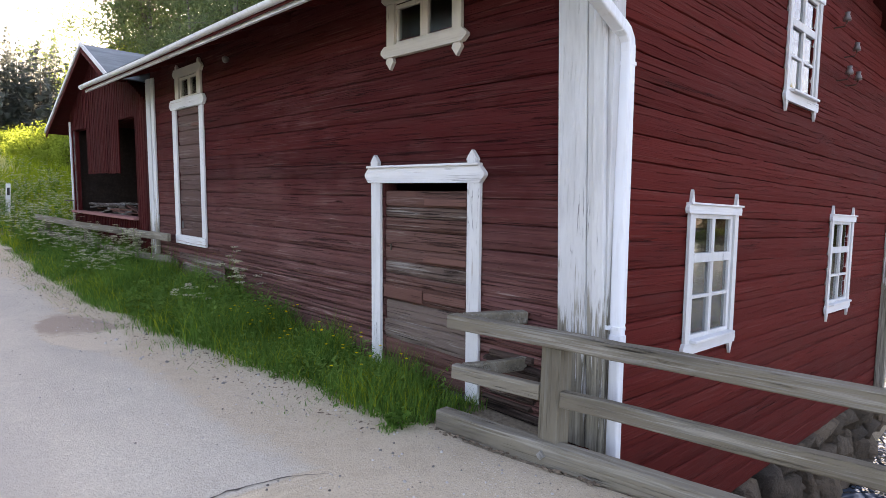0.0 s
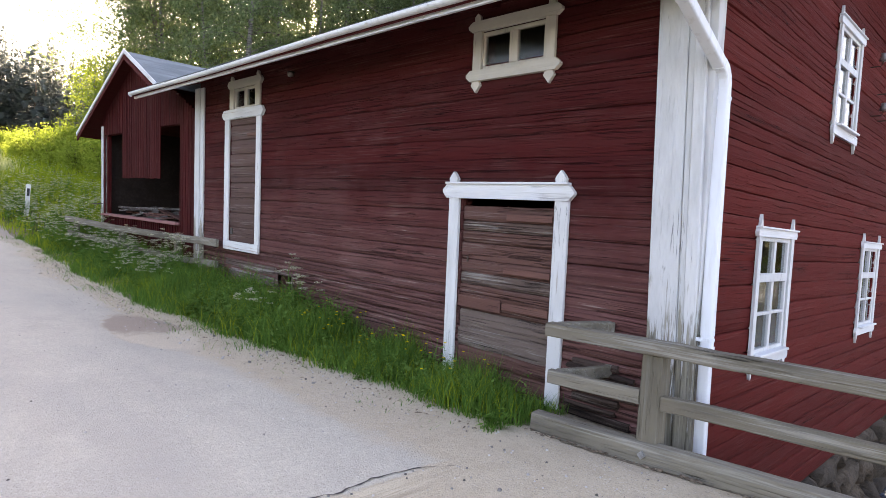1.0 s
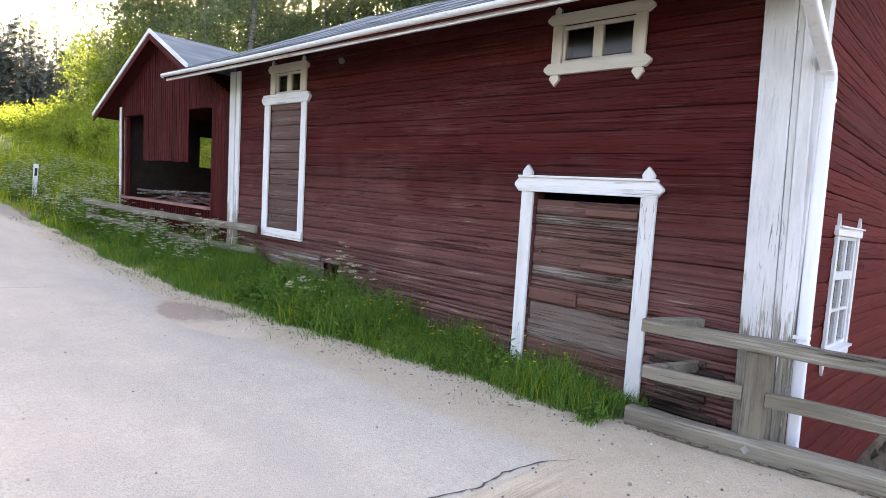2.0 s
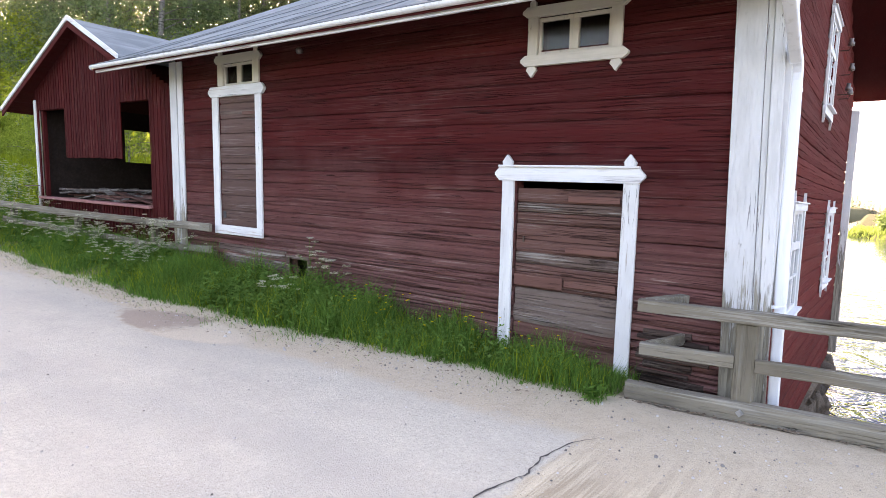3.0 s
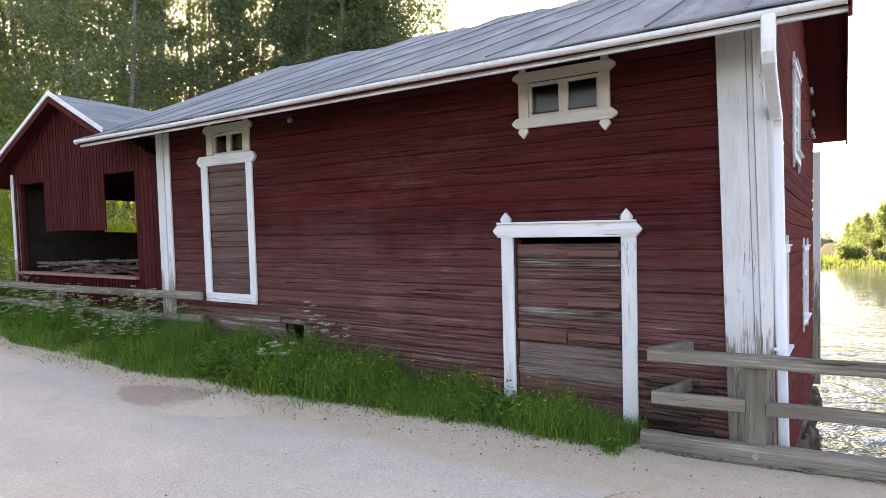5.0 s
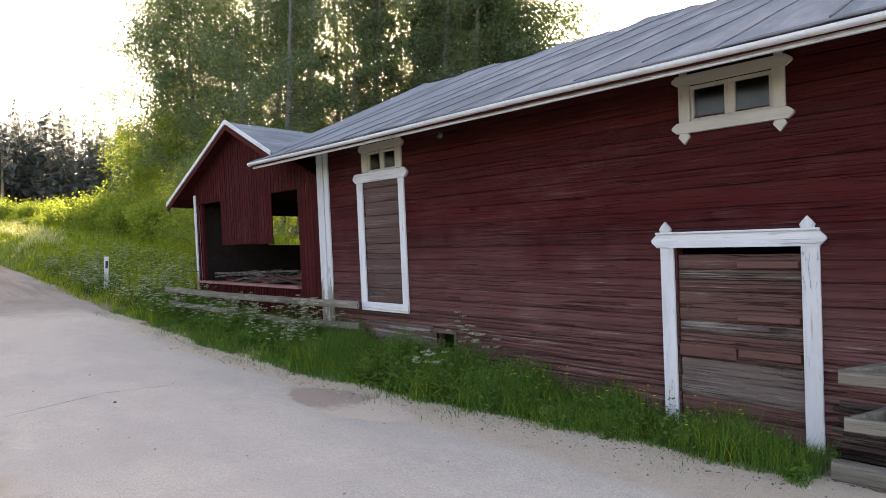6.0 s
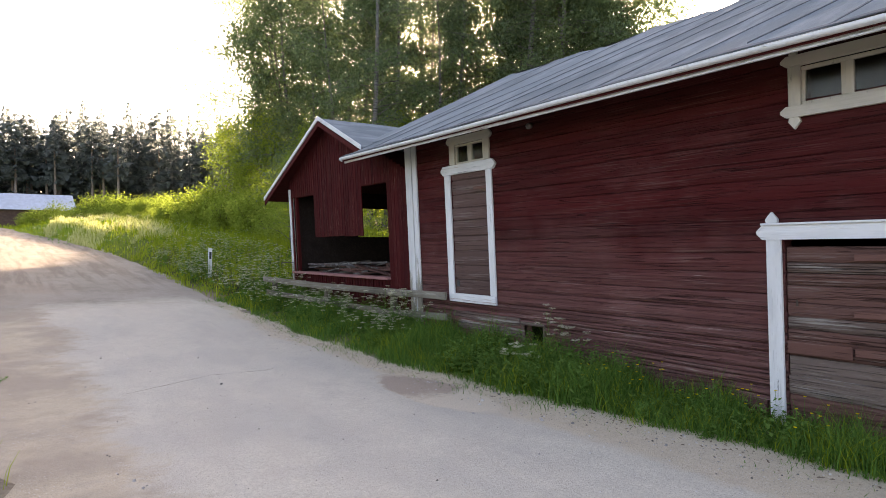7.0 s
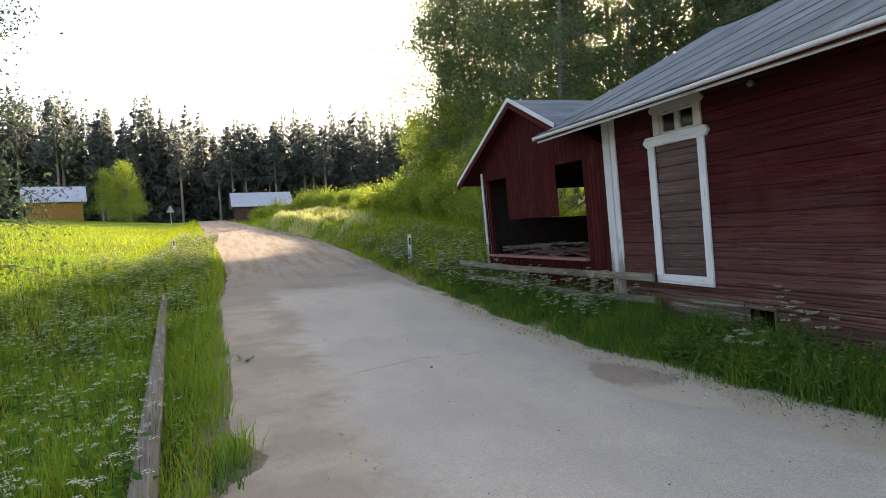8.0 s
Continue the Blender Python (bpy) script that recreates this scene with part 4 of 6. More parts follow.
cb2 = thing("corner_board", (-10.45, FY, 0), "white corner boards where the log wall meets the shed", "trim", kind="structure")
part("front_board", MB().cbox(-10.62, -10.43, FY - 0.06, FY - 0.012, 0.15, 3.62, 0.005).map(lean), M_WHITE_V, cb2)
part("front_batten", MB().cbox(-10.42, -10.29, FY - 0.045, FY - 0.012, 0.15, 3.62, 0.005).map(lean), M_WHITE_V, cb2)
cb3 = thing("corner_board", (-1.6, HY1, -1), "white corner board at the river end of the gable", "trim", kind="structure")
part("side_board", MB().cbox(-1.60, -1.47, HY1 - 0.12, HY1 + 0.02, -1.1, 3.6, 0.005).map(lean_g), M_WHITE_V, cb3)


# ---- trims with pointed ends ----
def pointed_h(a0, a1, z0, z1, tip=0.05):
    zm = (z0 + z1) / 2
    return [(a0 + tip, z0), (a1 - tip, z0), (a1, zm - 0.012), (a1, zm + 0.012), (a1 - tip, z1), (a0 + tip, z1), (a0, zm + 0.012), (a0, zm - 0.012)]


def pointed_v(a0, a1, z0, z1, top=0.0, bottom=0.0):
    am = (a0 + a1) / 2
    p = [(a0, z0 + bottom)] + ([(am, z0)] if bottom else []) + [(a1, z0 + bottom), (a1, z1 - top)] + ([(am, z1)] if top else []) + [(a0, z1 - top)]
    return p


def front_prism(poly, d0, d1):
    return MB().prism(poly, "xz", FY + d0, FY + d1).map(lean)


def gable_prism(poly, d0, d1):
    return MB().prism(poly, "yz", GXE + d0, GXE + d1).map(lean_g)


# the boarded-up loading door
door = thing("door_1", (-3.47, FY, 0), "boarded-up doorway of grey weathered planks in a white frame", "door", kind="structure")
part("left_jamb", MB().cbox(-4.205, -4.065, FY - 0.05, FY - 0.014, -0.02, 1.87, 0.004).map(lean), M_WHITE_J, door)
part("right_jamb", MB().cbox(-2.89, -2.745, FY - 0.05, FY - 0.014, -0.06, 1.87, 0.004).map(lean), M_WHITE_J, door)
part("head_board", front_prism(pointed_h(-4.29, -2.69, 1.86, 2.0, 0.055), -0.062, -0.014), M_WHITE_X, door)
part("head_ledge", MB().cbox(-4.24, -2.74, FY - 0.085, FY - 0.02, 2.0, 2.022, 0.004).map(lean), M_WHITE_X, door)
for a in (-4.145, -2.835):
    part("finial", front_prism([(a - 0.05, 2.02), (a + 0.05, 2.02), (a + 0.06, 2.055), (a + 0.035, 2.09), (a, 2.13), (a - 0.035, 2.09), (a - 0.06, 2.055)], -0.055, -0.016), M_WHITE_J, door)
rd = np.random.default_rng(21)
zz = 0.03
while zz < 1.77:
    hh = rd.uniform(0.1, 0.19)
    ztop = min(zz + hh, 1.795)
    mb = log_course(MB(), -4.035, -2.9 + rd.uniform(-0.012, 0.0), zz, ztop, "x", FY + 0.012 + rd.uniform(-0.012, 0.008), 0.045, seed=int(zz * 1000))
    part("plank", mb.map(lean), M_RUST if rd.random() < 0.45 else M_DOOR, door)
    zz = ztop
for z0, z1, x0 in ((1.66, 1.72, -3.45), (1.15, 1.205, -3.46), (0.8, 0.87, -3.46)):
    part("patch_board", MB().cbox(x0, -2.92, FY - 0.024, FY - 0.006, z0, z1, 0.003).map(lean), M_PATCH, door)
part("brown_board", MB().cbox(-4.04, -3.48, FY - 0.022, FY - 0.006, 0.76, 0.88, 0.003).map(lean), M_PATCH, door)
part("keyhole_plate", MB().cbox(-3.955, -3.935, FY - 0.014, FY - 0.004, 1.22, 1.28, 0.002).map(lean), M_IRON, door)
part("threshold", MB().cbox(-4.06, -2.9, FY - 0.04, FY + 0.1, -0.06, 0.03, 0.008).map(lean), M_OLD, door)

# rotten lower logs beside the doorway and a loose sill plank along the foot of the wall
base = thing("rotten_logs", (-2.4, FY, 0.1), "split and rotten bare brown logs low on the red wall", "logs", kind="structure")
rq = np.random.default_rng(77)
zq = 0.0
while zq < 0.46:
    hq = rq.uniform(0.04, 0.085)
    x0, x1 = -2.73 + rq.uniform(0, 0.12), -2.0 - rq.uniform(0, 0.25)
    d0, tilt = rq.uniform(0.02, 0.055), rq.uniform(-0.03, 0.03)
    mb = log_course(MB(), x0, x1, zq, zq + hq, "x", FY - d0, 0.06, seed=int(zq * 3000))
    part("log_end", mb.map(lambda x, y, z: lean(x, y, z + tilt * (x + 2.4))), M_ROT if rq.random() < 0.75 else M_RUST, base)
    zq += hq + rq.uniform(0.004, 0.016)
for x0, x1, z0, z1, d0 in ((-9.4, -7.8, 0.62, 0.76, 0.016), (-9.25, -7.79, 0.47, 0.61, 0.026), (-8.9, -7.82, 0.34, 0.46, 0.012), (-9.9, -9.45, 0.5, 0.64, 0.02)):
    part("log_end", log_course(MB(), x0, x1, z0, z1, "x", FY - d0, 0.06, seed=int(-x0 * 100)).map(lean), M_DOOR if d0 > 0.015 else M_RUST, base)
sp_ = MB()
log_course(sp_, -7.15, -4.24, 0.0, 0.15, "x", 0.0, 0.04, seed=808)
solid("sill_plank", sp_.map(lambda x, y, z: (x, y + FY - 0.075 + 0.25 * z, z + 0.1 - 0.045 * (x + 4.24))), M_RUST, "loose brown plank along the foot of the log wall", "plank")

# the tall boarded shutter with a small window over it
shut = thing("door_2", (-8.85, FY, 1), "tall boarded hatch of brown planks in a white frame", "door", kind="structure")
part("left_jamb", MB().cbox(-9.46, -9.31, FY - 0.045, FY - 0.014, 1.04, 3.02, 0.004).map(lean), M_WHITE_J, shut)
part("right_jamb", MB().cbox(-8.4, -8.27, FY - 0.045, FY - 0.014, 1.04, 3.02, 0.004).map(lean), M_WHITE_J, shut)
part("head_board", front_prism(pointed_h(-9.53, -8.17, 3.0, 3.15, 0.06), -0.06, -0.014), M_WHITE_X, shut)
part("sill_board", MB().cbox(-9.44, -8.27, FY - 0.06, FY - 0.014, 0.91, 1.05, 0.006).map(lean), M_WHITE_X, shut)
zz = 1.04
while zz < 3.0:
    ztop = min(zz + rd.uniform(0.2, 0.26), 3.02)
    part("plank", log_course(MB(), -9.31, -8.4, zz, ztop, "x", FY + 0.004 + rd.uniform(-0.003, 0.003), 0.03, seed=int(zz * 777)).map(lean), M_SHUT, shut)
    zz = ztop
part("latch", MB().cbox(-8.72, -8.42, FY - 0.03, FY - 0.012, 2.72, 2.765, 0.003).map(lean), M_PATCH, shut)
part("lock_plate", MB().cbox(-9.27, -9.2, FY - 0.014, FY - 0.006, 1.16, 1.26, 0.002).map(lean), M_BLACK, shut)


def small_front_window(name, x0, x1, z0, z1, head, sill, jamb, mats, label, tips):
    """A two-light window in the front wall. x0..z1: the panes' outer edges."""
    w = thing(name, ((x0 + x1) / 2, FY, z0), label, "window", kind="structure")
    mh, mv = mats
    part("left_jamb", MB().cbox(x0 - jamb, x0 - 0.03, FY - 0.05, FY - 0.014, sill[1], head[0], 0.004).map(lean), mv, w)
    part("right_jamb", MB().cbox(x1 + 0.03, x1 + jamb, FY - 0.05, FY - 0.014, sill[1], head[0], 0.004).map(lean), mv, w)
    part("head_board", front_prism(pointed_h(x0 - jamb - 0.06, x1 + jamb + 0.06, head[0], head[1], 0.05), -0.058, -0.014), mh, w)
    if tips:
        part("sill_board", front_prism(pointed_h(x0 - jamb - 0.07, x1 + jamb + 0.07, sill[0], sill[1], 0.05), -0.062, -0.014), mh, w)
        for a in (x0 - jamb / 2 - 0.02, x1 + jamb / 2 + 0.02):
            part("drop_tip", front_prism([(a, sill[0] - 0.11), (a + 0.035, sill[0] - 0.065), (a + 0.058, sill[0] - 0.04), (a + 0.04, sill[0]), (a - 0.04, sill[0]), (a - 0.058, sill[0] - 0.04), (a - 0.035, sill[0] - 0.065)], -0.05, -0.016), mv, w)
    for a in (x0 - jamb / 2 - 0.02, x1 + jamb / 2 + 0.02):
        part("finial", front_prism(pointed_v(a - 0.035, a + 0.035, head[1], head[1] + 0.075, top=0.03), -0.05, -0.016), mv, w)
    xm = (x0 + x1) / 2
    fr = part("window_frame", MB().cbox(x0 - 0.03, x1 + 0.03, FY - 0.02, FY + 0.03, z1, z1 + 0.035, 0.004).cbox(x0 - 0.03, x1 + 0.03, FY - 0.02, FY + 0.03, z0 - 0.03, z0, 0.004)
              .cbox(x0 - 0.03, x0, FY - 0.02, FY + 0.03, z0, z1, 0.004).cbox(x1, x1 + 0.03, FY - 0.02, FY + 0.03, z0, z1, 0.004).cbox(xm - 0.05, xm + 0.05, FY - 0.02, FY + 0.03, z0, z1, 0.004).map(lean), mv, w)
    for a, b in ((x0, xm - 0.05), (xm + 0.05, x1)):
        g = part("pane", MB().box(a, b, FY + 0.004, FY + 0.01, z0, z1).map(lean), M_GLASS_OLD, fr)
        g.visible_shadow = False
    return w


small_front_window("window_1", -3.82, -3.12, 3.15, 3.44, (3.485, 3.585), (3.01, 3.115), 0.14, (M_CREAM, M_CREAM_V), "small two-light window with cream pointed trim under the eave", True)
small_front_window("window_2", -9.12, -8.47, 3.19, 3.44, (3.48, 3.6), (3.13, 3.16), 0.17, (M_CREAM, M_CREAM_V), "small two-light window over the boarded hatch", False)

# crawl-space hatch and lamp stub
hatch = thing("vent_hatch", (-7.5, FY, 0.5), "dark square crawl-space opening with a plank frame", "hatch", kind="structure")
part("lintel", MB().cbox(-7.78, -7.3, FY - 0.02, FY + 0.04, 0.67, 0.72, 0.004).map(lean), M_DOOR, hatch)
part("left_post", MB().cbox(-7.77, -7.7, FY - 0.02, FY + 0.04, 0.34, 0.668, 0.004).map(lean), M_DOOR, hatch)
part("right_post", MB().cbox(-7.34, -7.3, FY - 0.015, FY + 0.04, 0.34, 0.668, 0.004).map(lean), M_DOOR, hatch)
stub = solid("insulator", MB().tube([(-7.4, FY - 0.02, 3.5), (-7.4, FY - 0.06, 3.5), (-7.4, FY - 0.09, 3.49)], [0.03, 0.045, 0.04], 10).map(lean), M_PORC, "small pale porcelain insulator on the red wall", "insulator", smooth=True)


# ---- gable windows ----
def gable_window(name, yc, z0, label):
    """A six-light window with white pointed trim in the gable wall; z0: bottom of the panes."""
    w = thing(name, (GXE, yc, z0), label, "window", kind="structure")
    y0, y1 = yc - 0.4, yc + 0.4
    zt = z0 + 1.03
    for a in (y0 - 0.07, y1 + 0.07):
        part("jamb", gable_prism(pointed_v(a - 0.04, a + 0.04, z0 - 0.26, zt + 0.23, top=0.14, bottom=0.1), 0.014, 0.042), M_WHITE_J, w)
    part("head_board", gable_prism(pointed_h(y0 - 0.16, y1 + 0.16, zt + 0.03, zt + 0.105, 0.012), 0.016, 0.052), M_WHITE_Y, w)
    part("head_cap", MB().cbox(GXE + 0.012, GXE + 0.075, y0 - 0.15, y1 + 0.15, zt + 0.105, zt + 0.122, 0.003).map(lean_g), M_WHITE_Y, w)
    part("apron_board", gable_prism(pointed_h(y0 - 0.15, y1 + 0.15, z0 - 0.15, z0 - 0.05, 0.02), 0.016, 0.05), M_WHITE_Y, w)
    part("sill", MB().cbox(GXE + 0.01, GXE + 0.1, y0 - 0.02, y1 + 0.02, z0 - 0.05, z0 - 0.025, 0.004).map(lean_g), M_WHITE_Y, w)
    f = MB()
    rows = [z0, z0 + 0.34, z0 + 0.68, zt]
    f.cbox(GXE - 0.03, GXE + 0.025, y0 - 0.02, y1 + 0.02, z0 - 0.025, z0 + 0.01, 0.003).cbox(GXE - 0.03, GXE + 0.025, y0 - 0.02, y1 + 0.02, zt - 0.01, zt + 0.03, 0.003)
    f.cbox(GXE - 0.03, GXE + 0.025, y0 - 0.02, y0 + 0.03, z0 + 0.01, zt - 0.01, 0.003).cbox(GXE - 0.03, GXE + 0.025, y1 - 0.03, y1 + 0.02, z0 + 0.01, zt - 0.01, 0.003)
    f.cbox(GXE - 0.03, GXE + 0.025, yc - 0.03, yc + 0.03, z0 + 0.01, zt - 0.01, 0.003).cbox(GXE - 0.03, GXE + 0.03, y0 + 0.03, y1 - 0.03, rows[2] - 0.04, rows[2] + 0.04, 0.003)
    f.cbox(GXE - 0.025, GXE + 0.02, y0 + 0.03, y1 - 0.03, rows[1] - 0.015, rows[1] + 0.015, 0.003)
    fr = part("window_frame", f.map(lean_g), M_WHITE_J, w)
    for ra, rb in zip(rows[:-1], rows[1:]):
        for a, b in ((y0 + 0.03, yc - 0.03), (yc + 0.03, y1 - 0.03)):
            g = part("pane", MB().box(GXE - 0.006, GXE, a, b, ra, rb).map(lean_g), M_GLASS, fr)
            g.visible_shadow = False
    return w


gable_window("window_3", 6.18, 0.62, "white six-light window with pointed trim low on the gable")
gable_window("window_4", 10.24, 0.6, "white six-light window with pointed trim near the far corner")
gable_window("window_5", 8.28, 3.06, "white six-light window with pointed trim high on the gable")
r = np.random.default_rng(5)
for y, z in ((9.35, 4.05), (9.85, 3.8), (9.6, 3.47), (10.0, 3.47)):
    ins = thing("wire_insulator", (GXE, y, z), "porcelain insulator on an iron hook on the gable", "insulator", "insulators on the gable")
    part("hook", MB().tube([(GXE, y, z - 0.06), (GXE + 0.12, y, z - 0.06), (GXE + 0.14, y, z - 0.02), (GXE + 0.14, y, z + 0.02)], 0.008, 6).map(lean_g), M_IRON, ins)
    part("bell", MB().tube([(GXE + 0.14, y, z), (GXE + 0.14, y, z + 0.04), (GXE + 0.14, y, z + 0.07), (GXE + 0.14, y, z + 0.1)], [0.045, 0.04, 0.025, 0.03], 10).map(lean_g), M_PORC_D, ins, smooth=True)


# ---- the open shed ----
AX0, AX1 = -16.05, -10.63
OP = (-15.95, -11.32, 1.24, 3.08)
AP_X, AP_Z, RK_Y, TIP_X, TIP_Z = -13.65, 4.68, 3.87, -16.98, 3.13
shed = thing("wall_shed", (-13.4, FY, 0.4), "red upright-board front of the open shed", "wall", kind="structure")


def shed_roof_z(x):
    return AP_Z - abs(x - AP_X) * (AP_Z - TIP_Z) / (AP_X - TIP_X)


x = AX0
rb = np.random.default_rng(31)
while x < AX1 - 0.02:
    w = min(rb.uniform(0.1, 0.13), AX1 - x)
    xm = x + w / 2
    top = shed_roof_z(xm) - 0.03
    d = rb.uniform(-0.004, 0.004)
    if OP[0] < xm < OP[1]:
        pieces = [(0.3, 1.18 + rb.uniform(-0.005, 0.005), 0.0)]
        pieces.append((2.07 + rb.uniform(-0.012, 0.012), top, 0.0) if -14.66 < xm < -12.37 else (3.08, top, 0.0))
    else:
        pieces = [(0.3, top, 0.0)]
    for z0, z1, rec in pieces:
        if z1 > z0 + 0.02:
            part("board", MB().cbox(x + 0.002, x + w - 0.004, FY - 0.03 + d + rec, FY - 0.006 + d + rec, z0, z1, 0.004).map(lean), M_RED_V, shed)
            part("batten", MB().cbox(x - 0.016, x + 0.016, FY - (0.05 if z1 < 1.5 else 0.0372) + d + rec, FY - 0.0305 + rec - 0.006, z0, z1, 0.003).map(lean), M_RED_V, shed)
    x += w
part("sill_shelf", MB().cbox(OP[0], OP[1], FY - 0.12, FY + 0.14, 1.185, 1.235, 0.006).map(lean), M_SHELF, shed, "faded red sill shelf")
part("corner_post", MB().cbox(AX0 - 0.04, AX0 + 0.05, FY - 0.06, FY + 0.04, 0.5, 3.3, 0.005).map(lean), M_WHITE_V, shed, "white corner board")
part("inner_post", MB().cbox(-15.86, -15.78, FY + 0.0, FY + 0.08, 1.24, 3.08, 0.005).map(lean), M_RED_V, shed)
part("iron_rod", MB().tube([(AX0 + 0.05, FY - 0.12, 1.46), (AX0 - 0.62, FY - 0.16, 1.44)], 0.014, 6), M_IRON, shed)
part("header_beam", MB().cbox(OP[0], OP[1], FY + 0.06, FY + 0.12, 3.085, 3.2, 0.005).map(lean), M_RED_V, shed)
SY1 = 8.7
ww = MB()
for ya, yb, z0, z1 in ((FY + 0.06, 6.2, 0.3, 3.3), (6.2, 8.4, 0.3, 2.1), (6.2, 8.4, 2.88, 3.3), (8.4, SY1, 0.3, 3.3)):
    ww.box(AX0, AX0 + 0.06, ya, yb, z0, z1)
solid("wall_shed_west", ww.map(lean), M_INNER_SHADE, "boarded side wall of the shed with an open hatch, inside shade in its colour", "wall", kind="structure")
solid("wall_shed_back", MB().box(AX0 + 0.06, XW, SY1 - 0.06, SY1, 0.3, 3.4).prism([(AX0, 3.4), (XW, 3.4), (AP_X, 4.55)], "xz", SY1 - 0.06, SY1).map(lean), M_INNER_SHADE, "boarded back wall of the shed, inside shade in its colour", "wall", kind="structure")
solid("floor_shed", MB().box(AX0 + 0.06, XW, FY + 0.06, SY1 - 0.06, 1.0, 1.08), M_INNER_SHADE, "plank floor of the shed", "floor", kind="structure")
for i in range(84):
    y = FY + rb.uniform(0.16, 1.5)
    zc = 1.16 + 0.022 * (i // 7) * (0.4 + 0.6 * rb.random()) + 0.015 + 0.05 * (y - FY)
    xc, ln, an = rb.uniform(-15.8, -11.5), rb.uniform(0.4, 2.2), rb.normal(0, 0.3)
    mb = MB().cbox(-ln / 2, ln / 2, -rb.uniform(0.04, 0.1), 0.06, -0.018, rb.uniform(0.01, 0.03), 0.003)
    m4 = pose(max(-15.75 + ln / 2, min(-11.5 - ln / 2, xc)), max(y, FY + 0.2 + ln / 2 * abs(math.sin(an))), zc, rb.normal(0, 9), rb.normal(0, 3.5), math.degrees(an))
    solid("plank", mb.map(lambda a, b, c: tuple(m4 @ Vector((a, b, c)))), M_OLD if i % 3 else M_RUST, "loose grey plank in the pile inside the shed" if i % 3 else "loose brown plank in the pile inside the shed", "plank", "planks in the shed")

sroof = thing("roof_shed", (AP_X, 5.5, AP_Z), "grey felt gable roof of the open shed with white verge boards", "roof", kind="structure")
for sgn in (-1, 1):
    xa = TIP_X if sgn < 0 else AP_X
    xb = AP_X if sgn < 0 else -11.72
    part("felt_sheet", sheet(MB(), np.linspace(xa, xb, 8), np.linspace(RK_Y, 9.2, 10), lambda x, y: shed_roof_z(x) + 0.012 * math.sin(3 * x + 2 * y), 0.014), M_ROOF, sroof)
    part("boarding", sheet(MB(), np.linspace(xa, xb, 4), [RK_Y, 9.2], lambda x, y: shed_roof_z(x) - 0.03, 0.04), M_RED_Y, sroof)
    part("verge_board", sheet(MB(), np.linspace(xa, xb, 4), [RK_Y - 0.025, RK_Y], lambda x, y: shed_roof_z(x) + 0.03, 0.085), M_WHITE_X, sroof)
    part("verge_underboard", sheet(MB(), np.linspace(xa + (0.03 if sgn < 0 else 0), xb, 4), [RK_Y - 0.008, RK_Y + 0.02], lambda x, y: shed_roof_z(x) - 0.085, 0.1), M_RED_Y, sroof)


# ---- road-side rails ----
def oriented(mb, a, b, up=(0, 0, 1)):
    """Maps a piece built along +x from 0 to 1 metre scale onto the line a-b."""
    a, b = Vector(a), Vector(b)
    d = (b - a).normalized()
    s = Vector(up).cross(d).normalized()
    u = d.cross(s)
    return mb.map(lambda x, y, z: tuple(a + d * x + s * y + u * z))


def beam(a, b, wid, hei, seed=0, c=0.008):
    ln = (Vector(b) - Vector(a)).length
    r = np.random.default_rng(seed)
    n = max(2, int(ln / 0.25))
    mb = MB()
    prof = [(-wid / 2 + c, -hei / 2), (wid / 2 - c, -hei / 2), (wid / 2, -hei / 2 + c), (wid / 2, hei / 2 - c), (wid / 2 - c, hei / 2), (-wid / 2 + c, hei / 2), (-wid / 2, hei / 2 - c), (-wid / 2, -hei / 2 + c)]
    vs = []
    for i in range(n + 1):
        j, k = r.normal(0, 0.0025, 2)
        vs += [(ln * i / n, p * (1 + r.normal(0, 0.012)) + j, q * (1 + r.normal(0, 0.012)) + k) for p, q in prof]
    m = 8
    fs = [(i * m + k, (i + 1) * m + k, (i + 1) * m + (k + 1) % m, i * m + (k + 1) % m) for i in range(n) for k in range(m)]
    fs = [q[::-1] for q in fs] + [tuple(range(m)), tuple(range(n * m + m - 1, n * m - 1, -1))]
    mb.add(vs, [q for q in fs])
    return oriented(mb, a, b)


def fp(x, z, off=0.0):
    return (x, fence_y(x) + off, z)


rail = thing("bridge_railing", (-1.7, fence_y(-1.7), 0.02), "grey weathered plank railing at the bridge end", "railing")
sill = part("sill_beam", beam(fp(-2.55, 0.085), fp(6.0, 0.085), 0.13, 0.15, 1), M_GREY_X, rail)
part("middle_rail", beam(fp(-2.47, 0.46, 0.03), fp(-1.75, 0.46, 0.03), 0.075, 0.105, 2), M_GREY_X, rail)
part("middle_rail", beam(fp(-1.6, 0.455, 0.035), fp(6.0, 0.455, 0.035), 0.075, 0.105, 3), M_GREY_X, rail)
part("top_rail", beam(fp(-2.5, 0.83, 0.02), fp(6.0, 0.83, 0.02), 0.125, 0.1, 4), M_GREY_X, rail)
for px in (-1.675, 0.9, 3.5):
    part("post", MB().cbox(px - 0.075, px + 0.075, fence_y(px) + 0.07 - 0.07, fence_y(px) + 0.145, -0.1, 0.778, 0.008), M_GREY_Z, rail)
part("return_rail", beam((-2.44, fence_y(-2.44) + 0.085, 0.83), (-2.27, 4.29, 0.84), 0.09, 0.095, 6), M_GREY_X, rail)
part("return_rail", beam((-2.42, fence_y(-2.42) + 0.07, 0.465), (-2.27, 4.32, 0.47), 0.06, 0.1, 7), M_GREY_X, rail)
part("bolt", MB().tube([fp(-1.66, 0.085, -0.066), fp(-1.66, 0.085, -0.085)], 0.03, 4).tube([fp(-1.66, 0.085, -0.066), fp(-1.66, 0.085, -0.098)], 0.014, 6), M_TIN0, sill, "pale bolt with a square washer")

